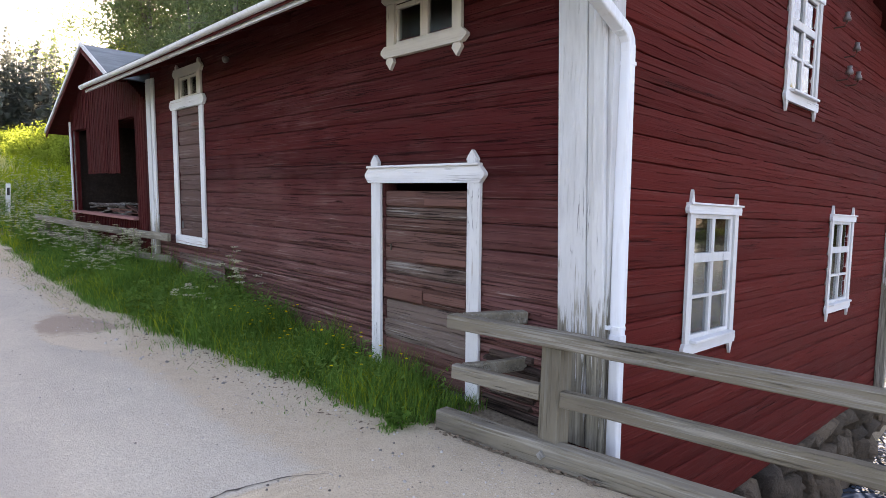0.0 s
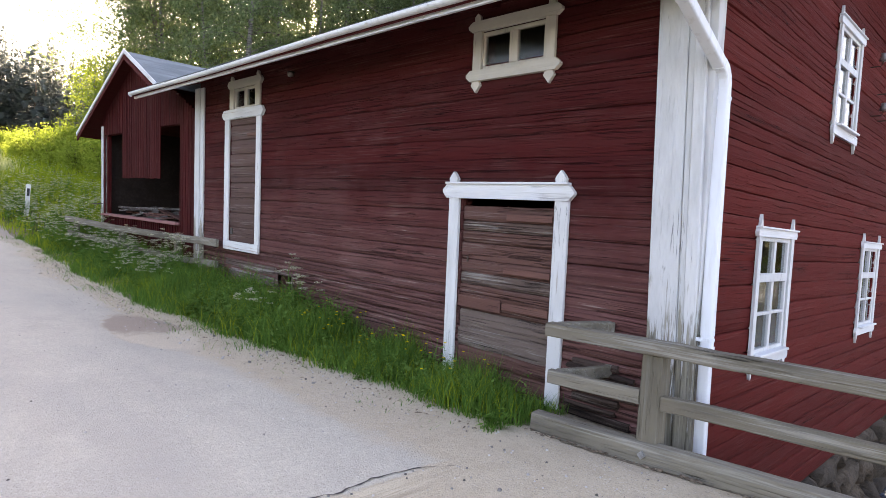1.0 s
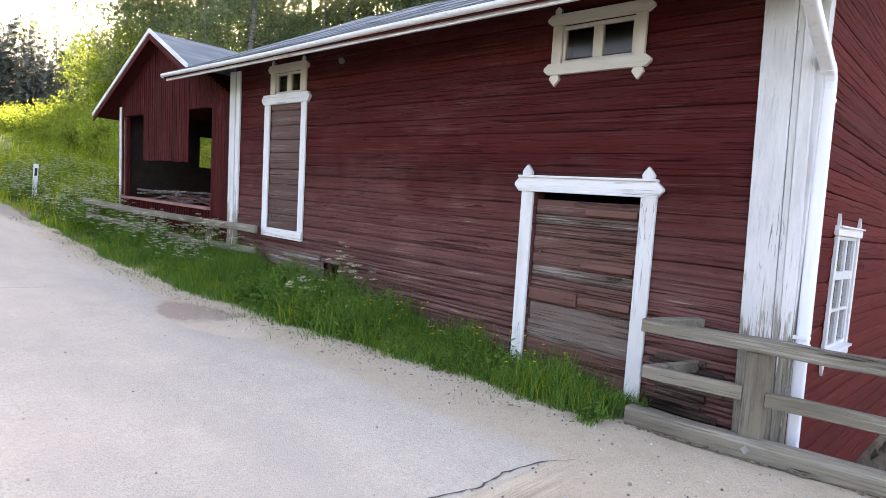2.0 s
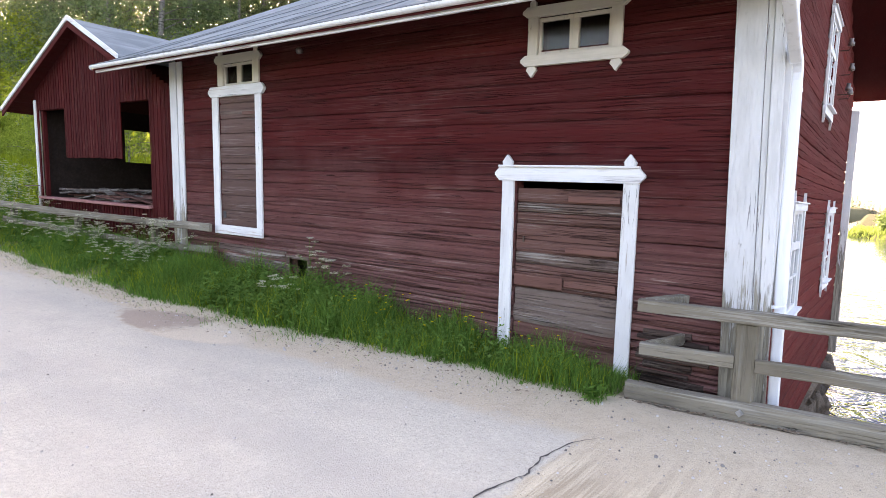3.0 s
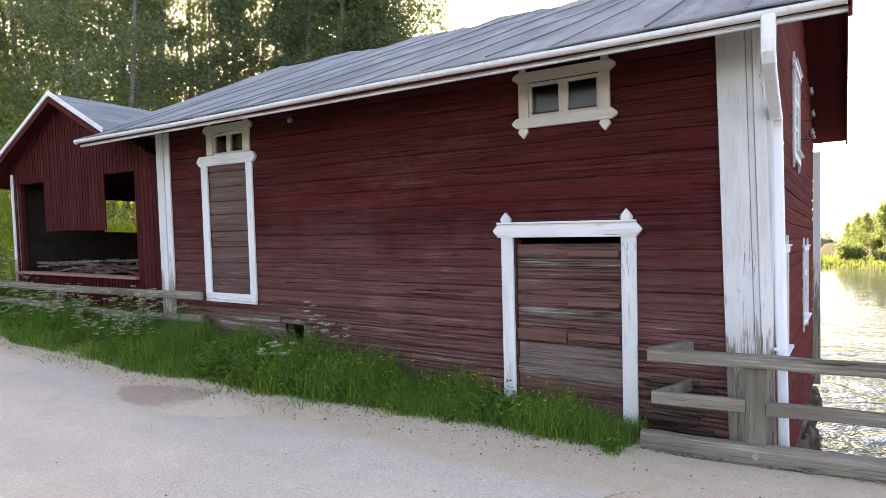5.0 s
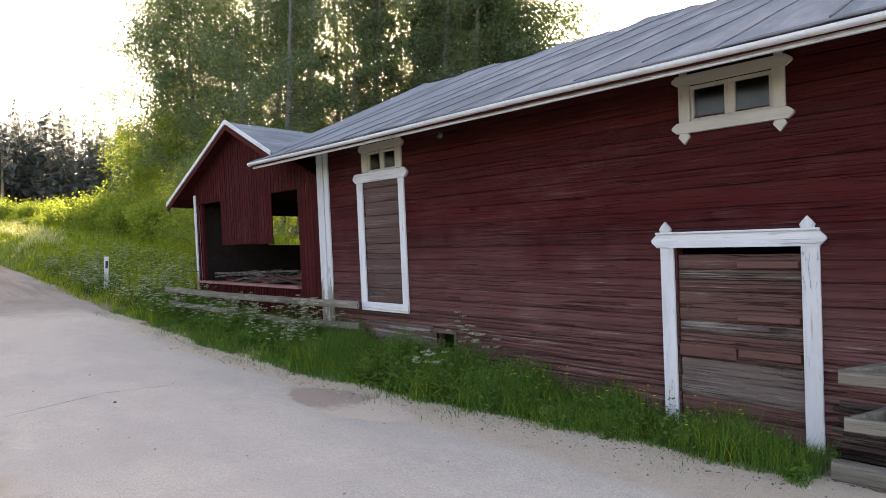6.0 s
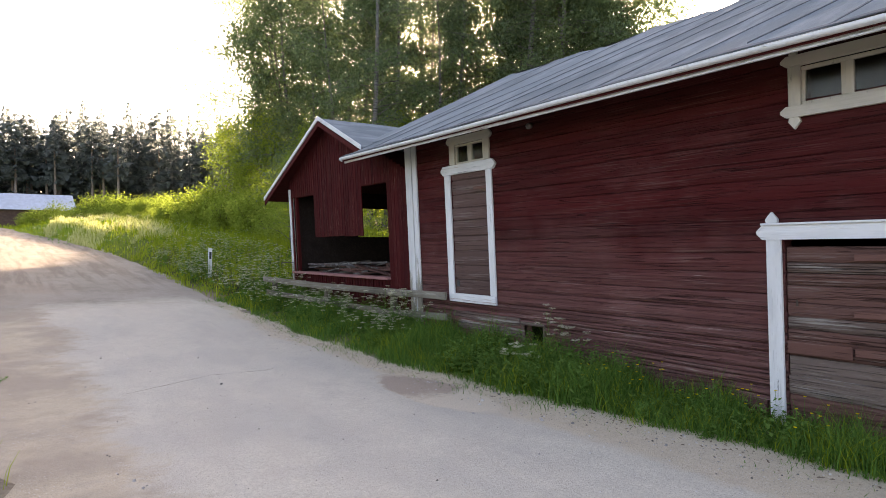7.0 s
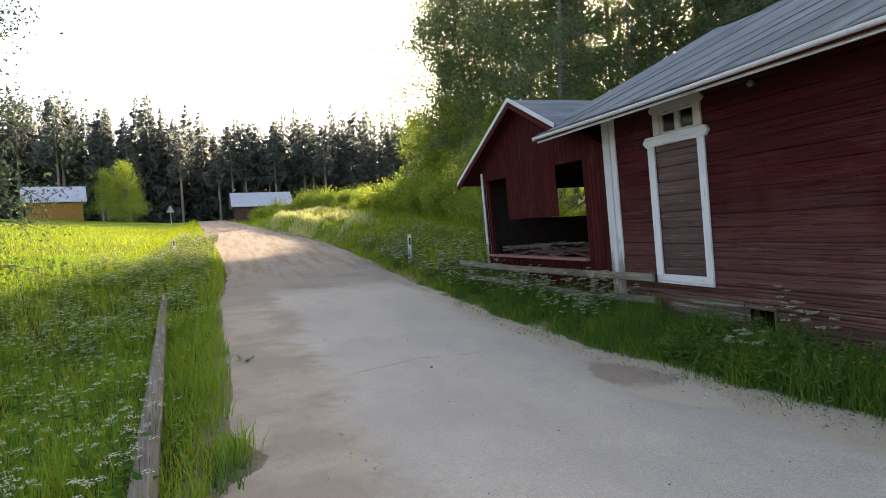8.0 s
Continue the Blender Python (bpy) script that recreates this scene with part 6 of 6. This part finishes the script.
for i, (a, d, tilt) in enumerate(((24.0, 42, 10), (25.4, 44, 7), (22.6, 42, 9), (26.4, 45, 4), (21.0, 44, 5), (27.5, 33, 4), (31, 36, 2), (41, 34, 0))):
    x, y = -1.2 - d * math.cos(radians(a)), -1.9 + d * math.sin(radians(a))
    m = pose(x, y, float(gz(x, y)) - 0.1) @ pose(0, 0, 0, tilt) @ pose(0, 0, 0, 0, 0, 77 * i)
    ob = b4 if i == 0 else copy_thing(b4, m)
    ob.matrix_basis = m
    ob.scale = (d / 35,) * 3
ga = birch(404, 8, 8000, 0.128, 2.8, 0.04, mat=M_LEAF_YOUNG, label="broad young birch at the foot of the grove", name="young_birch", trunk_r=0.07)
place_to(ga, 8.2, [(17.8, 43, 11.5), (19.6, 42, 12.5), (21.6, 40, 12.5), (20.6, 46, 13.5), (25.0, 33, 11.5), (29.0, 32, 12), (33.5, 31, 12.5), (38.0, 30, 13), (43.0, 29, 13), (47.0, 28, 13), (50.0, 28, 14), (27.0, 41, 14), (-8.4, 90, 7.3), (-9.6, 92, 6.6), (-7.6, 94, 5.6), (25.5, 23.5, 9.0), (22.8, 25.5, 8.5), (28.5, 24, 10.0)], 4)
gd = birch(505, 13, 15000, 0.13, 3.4, 0.05, mat=M_PINE, label="dense dark conifer crown at the end of the grove", name="dark_tree", bark=M_BARK, loose=0.5)
place(gd, [(-21.0, 19.5), (-22.5, 23.0), (-19.6, 20.6), (-25, 22)], 5, s0=0.9, s1=1.05)
gs = birch(606, 10, 4200, 0.11, 1.9, 0.2, label="thin birch top showing above the roof", name="thin_birch", trunk_r=0.06)
place_to(gs, 10.2, [(56.2, 30, 23.0), (57.8, 31, 22.8)], 6)

bu = bush(707, 2.0, 2400, 0.138, M_LEAF_BUSH, "willow_bush", "sunlit yellow-green willow bush on the bank")
rb2 = np.random.default_rng(90)
band = []
for q in np.linspace(0, 1, 56):
    az = 2.0 + 18.5 * q + rb2.uniform(-0.4, 0.4)
    top = np.interp(az, [2, 4, 5.5, 9.6, 12.8, 16, 18, 21], [3.0, 3.5, 4.0, 4.7, 4.4, 5.3, 4.9, 5.0])
    band.append((az, np.interp(az, [2, 9, 12, 16, 21], [76, 68, 52, 40, 34]) + rb2.uniform(-3, 5), top * rb2.uniform(0.78, 1.08)))
for q in np.linspace(0, 1, 22):
    az = 9.5 + 11.5 * q + rb2.uniform(-0.4, 0.4)
    band.append((az, np.interp(az, [9, 14, 21], [58, 44, 32]) + rb2.uniform(-2, 2), rb2.uniform(2.9, 3.9)))
place_to(bu, 2.35, band, 7)
# trees that hang in from the field side
gl = birch(808, 11, 15000, 0.07, 3.0, 0.04, loose=0.22, nl=44, label="birch on the field side with hanging leafy twigs", name="field_birch")
place(gl, [(-17.2, -8.75), (-20.5, -9.7)], 8, s0=1.0, s1=1.1)


# ---- far forest ----
def spruce_arrays(seed, H, R, tiers=34, per=15, bare=0.06, top=0.8, sprays=0):
    """One conifer: whorls of drooping, ragged boughs round a stem; each bough a flat spray, a hanging one and smaller side sprays."""
    r = np.random.default_rng(seed)
    V, F = [], []
    n = 0
    skew = r.uniform(0, 6.283)
    slim = 0.55 if sprays else 1.0
    for i in range(tiers):
        f = i / tiers
        z0 = H * (bare + (1 - bare) * f)
        rad = R * (1 - f) ** top * r.uniform(0.7, 1.15) + 0.1
        for k in range(per if f < 0.85 else per // 2 + 2):
            a = r.uniform(0, 6.283)
            l = rad * r.uniform(0.5, 1.15) * (1 + 0.2 * math.cos(a - skew))
            d = np.array([math.cos(a), math.sin(a), 0])
            s = np.array([-math.sin(a), math.cos(a), 0]) * (0.12 + l * r.uniform(0.1, 0.24)) * slim
            dr = -l * r.uniform(0.1, 0.45)
            c = np.array([0, 0, z0 + r.uniform(-0.35, 0.35)])
            hang = np.array([0, 0, -r.uniform(0.25, 0.7)]) * slim
            V += [c, c + d * l * 0.55 + s + [0, 0, dr * 0.4 + 0.15], c + d * l + [0, 0, dr + 0.25 * l], c + d * l * 0.55 - s + [0, 0, dr * 0.4]]
            V += [c + d * l * 0.2, c + d * l * 0.95 + [0, 0, dr + 0.2 * l], c + d * l * 0.75 + hang + [0, 0, dr], c + d * l * 0.4 + hang * 0.7]
            F += [[n, n + 1, n + 2, n + 3], [n + 4, n + 5, n + 6, n + 7]]
            n += 8
            for _ in range(sprays if l > 0.7 else 0):
                g = r.uniform(0.35, 1.0)
                b = a + r.normal(0, 0.9)
                m = r.uniform(0.3, 0.75)
                p = c + d * l * g + [0, 0, dr * g * g + 0.2 * l * g * g]
                e = p + np.array([math.cos(b) * m, math.sin(b) * m, -m * r.uniform(0.1, 0.9)])
                q = np.array([-math.sin(b), math.cos(b), r.normal(0, 0.5)]) * m * 0.22
                V += [p, p * 0.5 + e * 0.5 + q, e, p * 0.5 + e * 0.5 - q]
                F.append([n, n + 1, n + 2, n + 3])
                n += 4
    V += [np.array([-0.2, 0, -1]), np.array([0.2, 0, -1]), np.array([0.03, 0, H * 1.03]), np.array([-0.03, 0, H * 1.03])]
    V += [np.array([0, -0.2, -1]), np.array([0, 0.2, -1]), np.array([0, 0.03, H * 1.03]), np.array([0, -0.03, H * 1.03])]
    F += [[n, n + 1, n + 2, n + 3], [n + 4, n + 5, n + 6, n + 7]]
    return np.array(V), np.array(F)


def forest(name, spots, kinds, material, label, seed, s0=0.8, s1=1.2):
    r = np.random.default_rng(seed)
    out = []
    for x, y in spots:
        v, f = kinds[r.integers(0, len(kinds))]
        a, s = r.uniform(0, 6.283), r.uniform(s0, s1)
        c, q = math.cos(a), math.sin(a)
        w = np.stack([(v[:, 0] * c - v[:, 1] * q) * s + x, (v[:, 0] * q + v[:, 1] * c) * s + y, v[:, 2] * s + float(gz(x, y)) - 0.3], -1)
        out.append((w, f))
    stuff(name, join(*out), material, label, "forest")


rf_ = np.random.default_rng(123)
spr = [spruce_arrays(s, 19 + s % 4, 3.3 + 0.4 * (s % 3), 26, 11, sprays=2) for s in range(4)]
coarse = [spruce_arrays(s, 20, 3.6, 15, 8, 0.06, 0.7) for s in range(3)]
far_sp2 = []
sp = []
for az in np.arange(-40, 36, 0.8):
    for d0 in (116, 125, 136, 150):
        d = d0 + rf_.uniform(-5, 5)
        a = radians(az + rf_.uniform(-0.45, 0.45))
        (sp if d0 < 130 else far_sp2).append((-1.5 - d * math.cos(a), -2 - d * math.sin(a)))
rnd_top = [spruce_arrays(80 + k, 19, 3.1, 24, 10, 0.08, 0.7, sprays=2) for k in range(3)]
forest("spruce_forest", sp, spr + rnd_top, M_NEEDLE_HAZE, "dark spruce forest closing the view behind the fields, haze mixed into its colour", 5, 0.88, 1.1)
forest("spruce_forest_behind", far_sp2[::2] + far_sp2[1::4], coarse, M_NEEDLE_HAZE, "more dark spruces deeper in the forest", 15, 0.92, 1.1)
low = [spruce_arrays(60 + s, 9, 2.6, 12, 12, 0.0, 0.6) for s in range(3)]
forest("forest_undergrowth", [(-1.5 - d * math.cos(radians(a)), -2 - d * math.sin(radians(a))) for a, d in zip(np.arange(-40, 36, 0.55) + rf_.uniform(-0.2, 0.2, 139)[:len(np.arange(-40, 36, 0.55))], rf_.uniform(114, 128, 200))], low, M_NEEDLE_HAZE, "dark young spruces under the forest edge", 8, 0.6, 1.1)
pin = [spruce_arrays(40 + k, 20, 2.7, 12, 12, 0.5, 0.5, sprays=4) for k in range(4)]
pine_spots = [(-1.5 - d * math.cos(radians(a)), -2 - d * math.sin(radians(a))) for a, d in zip(rf_.uniform(-34, 20, 46), rf_.uniform(108, 115, 46))]
forest("pine_edge", pine_spots, pin, M_NEEDLE_HAZE, "tall pines with bare stems at the forest edge", 6, 0.8, 1.0)
ps = MB()
for x, y in pine_spots:
    g = float(gz(x, y)) - 0.3
    ps.tube([Vector((x, y, g)), Vector((x + 0.05, y, g + 6)), Vector((x, y, g + 13))], [0.24, 0.2, 0.1], 7)
tagged(new("pine_stems", mesh_of("pine_stems", ps, M_STEM)), "pale bare pine stems at the forest edge", "forest", kind="stuff")


# ---- far sheds ----
def far_shed(name, c, w, dp, h, rise, yaw, wall_m, roof_m, label):
    z = float(gz(c[0], c[1])) - 0.3
    t = thing(name, (c[0], c[1], z), label, "shed", "far sheds")
    m = pose(c[0], c[1], z, 0, 0, yaw)
    f = lambda a, b, d: tuple(m @ Vector((a, b, d)))
    part("wall", MB().box(-dp / 2, dp / 2, -w / 2, w / 2, 0, h).prism([(-dp / 2, h), (dp / 2, h), (0, h + rise)], "xz", -w / 2, w / 2).map(f), wall_m, t)
    for s in (-1, 1):
        x1, x0 = s * (dp / 2 + 0.5), 0.0
        q = MB().add([(x0, -w / 2 - 0.5, h + rise + 0.1), (x1, -w / 2 - 0.5, h - rise / dp + 0.1), (x1, w / 2 + 0.5, h - rise / dp + 0.1), (x0, w / 2 + 0.5, h + rise + 0.1),
                      (x0, -w / 2 - 0.5, h + rise - 0.02), (x1, -w / 2 - 0.5, h - rise / dp + 0.02), (x1, w / 2 + 0.5, h - rise / dp + 0.02), (x0, w / 2 + 0.5, h + rise - 0.02)],
                     [(0, 1, 2, 3), (4, 7, 6, 5), (0, 4, 5, 1), (1, 5, 6, 2), (2, 6, 7, 3), (3, 7, 4, 0)])
        part("roof", q.map(f), roof_m, t, "pale sheet metal roof")
    if wall_m is M_BROWN:
        part("door", MB().box(dp / 2 + 0.01, dp / 2 + 0.06, -1.2, 0.6, 0.1, h * 0.8).map(f), M_INNER_SHADE, t)
    return t


M_TIN = m_plain("sheet_metal", (0.5, 0.54, 0.6), 0.4, 0.5, 0.3, scale=2, vary=0.12)
M_OCHRE = m_plain("ochre_board", (0.42, 0.2, 0.06), 0.85, 0.2, scale=4, vary=0.2)
M_BROWN = m_plain("brown_board", (0.1, 0.06, 0.05), 0.9, 0.2, scale=4, vary=0.3)
far_shed("grey_barn", (-104, 2.7), 8.4, 6.0, 3.7, 2.0, 3, M_BROWN, M_TIN, "low dark barn with a pale metal roof at the forest edge")
far_shed("ochre_shed", (-96, -24.2), 6.4, 4.5, 2.9, 1.8, 12, M_OCHRE, M_TIN, "small ochre shed with a pale metal roof in the field")
sg = thing("road_sign", (-84, -9.0, float(gz(-84, -9.0))), "small triangular road sign seen from behind", "road sign")
part("pole", MB().tube([(-84, -9.0, float(gz(-84, -9)) - 0.3), (-84, -9.0, float(gz(-84, -9)) + 2.2)], 0.04, 6), M_TIN, sg)
part("plate", MB().prism([(-9.5, float(gz(-84, -9)) + 1.5), (-8.5, float(gz(-84, -9)) + 1.5), (-9.0, float(gz(-84, -9)) + 2.4)], "yz", -83.95, -83.93), M_TIN0, sg)


# ---- the far shore ----
rsh = np.random.default_rng(140)
shy = lambda x: 110 - 4 * np.sin(x * 0.13) - 2 * np.sin(x * 0.41)
reed_v = blades(24000, (-8, 48, 106, 130), 0.75, 0.16, 141, 0.25, keep=lambda x, y: (y > shy(x) + 1.0) & (x > -7.3 + 0.3 * np.sin(y)))
stuff("shore_reeds", reed_v, M_REED, "yellow-green reeds and grass along the far shore", "reeds")
skyline = lambda az: np.interp(az - 1.0, [88.4, 89.2, 91.4, 93.3, 95, 97, 98.4, 100, 104, 112], [0.8, 1.5, 3.2, 5.6, 8.4, 8.9, 9.4, 10.4, 11, 11.5])
sb = birch(909, 12, 5200, 0.27, 3.0, 0.16, mat=M_LEAF_SHORE, nl=34, trunk_r=0.1, label="sunlit birch on the far shore", name="shore_birch", loose=0.3)
sp1 = []
for q in np.linspace(0, 1, 24):
    az = 90.3 + 5.8 * q + rsh.uniform(-0.2, 0.2)
    sp1.append((az, 150 - 22 * q + rsh.uniform(-5, 5), float(skyline(az)) * rsh.uniform(0.75, 1.0) * (1 - 0.35 * q)))
place_to(sb, 12.2, sp1, 9)
sk = thing("shore_pine", (0, 0, 0), "tall pointed conifer on the far shore", "tree", "trees")
tk = MB()
tk.tube([Vector((0, 0, 0)), Vector((0.1, 0, 9)), Vector((0, 0, 18.6))], [0.24, 0.17, 0.04], 8)
part("trunk", tk, M_STEM, sk, smooth=True)
cv, cf = spruce_arrays(919, 19, 2.9, 24, 12, 0.3, 0.5, sprays=3)
skc = new("crown", array_mesh("crown", cv, cf, M_SHORE_PINE))
skc.parent = sk
BASES[skc.name] = Vector((0, 0, 0))
place_to(sk, 19.2, [(az + rsh.uniform(-0.25, 0.25), rsh.uniform(124, 142), float(skyline(az)) * rsh.uniform(0.66, 1.06)) for az in np.linspace(94.6, 109, 24)], 10)
sb2 = birch(939, 12, 2600, 0.3, 2.4, 0.42, mat=M_LEAF_SHORE, label="slim birch with a bare pale stem on the far shore", name="shore_birch", loose=0.35, trunk_r=0.14)
place_to(sb2, 12.2, [(93.0 + 0.75 * q + rsh.uniform(-0.3, 0.3), rsh.uniform(120, 130), rsh.uniform(2.6, 4.6)) for q in range(16)], 19)
forest("shore_thicket", [(-1.5 - d * math.cos(radians(a)), -1.95 + d * math.sin(radians(a))) for a, d in zip(np.arange(92.4, 112, 0.5), rsh.uniform(142, 152, 60))], low, M_SHORE_PINE, "dark thicket under the trees of the far shore", 29, 0.5, 0.85)
sbu = bush(929, 2.2, 1100, 0.3, M_LEAF_SHORE, "shore_bush", "rounded bright bush on the far shore")
place_to(sbu, 2.5, [(90.3 + 1.0 * q + rsh.uniform(-0.3, 0.3), 122 + rsh.uniform(-3, 3), rsh.uniform(-0.5, 0.1)) for q in range(15)], 11)
far_sp = [(x, 690 + rsh.uniform(-20, 20)) for x in np.arange(-140, 160, 4.4)]
forest("distant_woods", far_sp, coarse, M_NEEDLE_HAZE, "hazy wooded shore across the lake", 12, 0.7, 1.0)


# ---- small things on the road ----
def crack_strip(points, w, seed):
    r = np.random.default_rng(seed)
    mb = MB()
    pts = []
    for (xa, ya), (xb, yb) in zip(points[:-1], points[1:]):
        n = max(2, int(math.hypot(xb - xa, yb - ya) / 0.05))
        pts += [(xa + (xb - xa) * i / n, ya + (yb - ya) * i / n) for i in range(n)]
    vs = []
    for i, (x, y) in enumerate(pts):
        a, b = pts[max(0, i - 1)], pts[min(len(pts) - 1, i + 1)]
        d = Vector((b[0] - a[0], b[1] - a[1])).normalized()
        j, ww = r.normal(0, 0.006), w * r.uniform(0.3, 1.4) * min(1, i / 4, (len(pts) - 1 - i) / 4 + 0.1)
        z = float(gz(x, y)) + 0.014 + 0.006 * math.sin(x * 2.1) * math.sin(y * 2.7)
        vs += [(x - d.y * (j - ww), y + d.x * (j - ww), z + 0.005), (x - d.y * (j + ww), y + d.x * (j + ww), z + 0.005)]
    mb.add(vs, [(2 * i, 2 * i + 1, 2 * i + 3, 2 * i + 2) for i in range(len(pts) - 1)])
    return mb


solid("road_crack", crack_strip([(-2.33, 2.62), (-2.45, 2.4), (-2.5, 2.1), (-2.47, 1.75), (-2.55, 1.4), (-2.5, 0.9)], 0.006, 1), M_TAR, "dark broken edge of the asphalt beside the sand", "crack", kind="structure")
solid("road_crack", crack_strip([(-9.5, -0.7), (-9.66, -0.3), (-10.0, 0.5), (-9.9, 1.0), (-9.78, 1.5)], 0.006, 2), M_TAR, "thin dark crack across the asphalt", "crack", kind="structure")
rr = np.random.default_rng(301)
vs, fs, k = [], [], 0
for _ in range(1500):
    u = rr.random()
    if u < 0.45:
        x, y = rr.uniform(-2.5, 1.5), rr.uniform(0.5, 3.6)
    elif u < 0.8:
        x = rr.uniform(-14, -2.6)
        y = float(edge_r(np.array([x]))[0]) - abs(rr.normal(0, 0.35))
    else:
        x, y = rr.uniform(-14, -2), rr.uniform(-2.2, 2.4)
    s = rr.uniform(0.004, 0.012) if rr.random() < 0.93 else rr.uniform(0.012, 0.022)
    z = float(gz(x, y)) + 0.014 + 0.006 * math.sin(x * 2.1) * math.sin(y * 2.7)
    a = rr.uniform(0, 6.283)
    e = [(x + s * math.cos(a + q * 1.571) * rr.uniform(0.7, 1.2), y + s * math.sin(a + q * 1.571) * rr.uniform(0.7, 1.2), z - 0.002) for q in range(4)]
    t = [(x + s * 0.6 * math.cos(a + q * 1.571), y + s * 0.6 * math.sin(a + q * 1.571), z + s * rr.uniform(0.5, 0.9)) for q in range(4)]
    vs += e + t
    fs += [[k + 4, k + 5, k + 6, k + 7]] + [[k + q, k + (q + 1) % 4, k + 4 + (q + 1) % 4, k + 4 + q] for q in range(4)]
    k += 8
stuff("gravel", (np.array(vs), np.array(fs)), M_PEBBLE, "loose dark and pale pebbles scattered on the road", "gravel")

# dark crumbs of soil and old leaves along the grass edge
vs, fs, k = [], [], 0
for _ in range(420):
    x = rr.uniform(-15, -2.7)
    y = float(edge_r(np.array([x]))[0]) + 0.03 - abs(rr.normal(0, 0.16))
    s = rr.uniform(0.004, 0.011)
    z = float(gz(x, y)) + 0.016 + 0.006 * math.sin(x * 2.1) * math.sin(y * 2.7)
    a, l = rr.uniform(0, 6.283), rr.uniform(0.8, 2.6)
    c, d = math.cos(a), math.sin(a)
    for u, v, w in ((-l, -0.5, 0), (l, -0.6, 0.002), (l * 0.8, 0.5, 0.004), (-l * 0.7, 0.6, 0.003), (0, 0, 0.006 + s * 0.5)):
        vs.append((x + s * (u * c - v * d), y + s * (u * d + v * c), z + w))
    fs += [[k, k + 1, k + 4], [k + 1, k + 2, k + 4], [k + 2, k + 3, k + 4], [k + 3, k, k + 4]]
    k += 5
for _ in range(260):
    x = rr.uniform(-2.6, 2.5)
    y = fence_y(x) - 0.075 - abs(rr.normal(0, 0.025))
    s, z, a = rr.uniform(0.006, 0.017), float(gz(x, y)) + 0.014, rr.uniform(0, 6.283)
    c, d = math.cos(a), math.sin(a)
    for u, v, w in ((-1.3, -0.7, 0), (1.2, -0.6, 0.002), (1.1, 0.7, 0.003), (-1, 0.8, 0.002), (0, 0, s * 0.9)):
        vs.append((x + s * (u * c - v * d), y + s * (u * d + v * c), z + w))
    fs += [[k, k + 1, k + 4], [k + 1, k + 2, k + 4], [k + 2, k + 3, k + 4], [k + 3, k, k + 4]]
    k += 5
stuff("soil_crumbs", (np.array(vs), np.array(fs)), M_CRUMB, "brown soil crumbs and dead leaves along the grass edge", "litter")
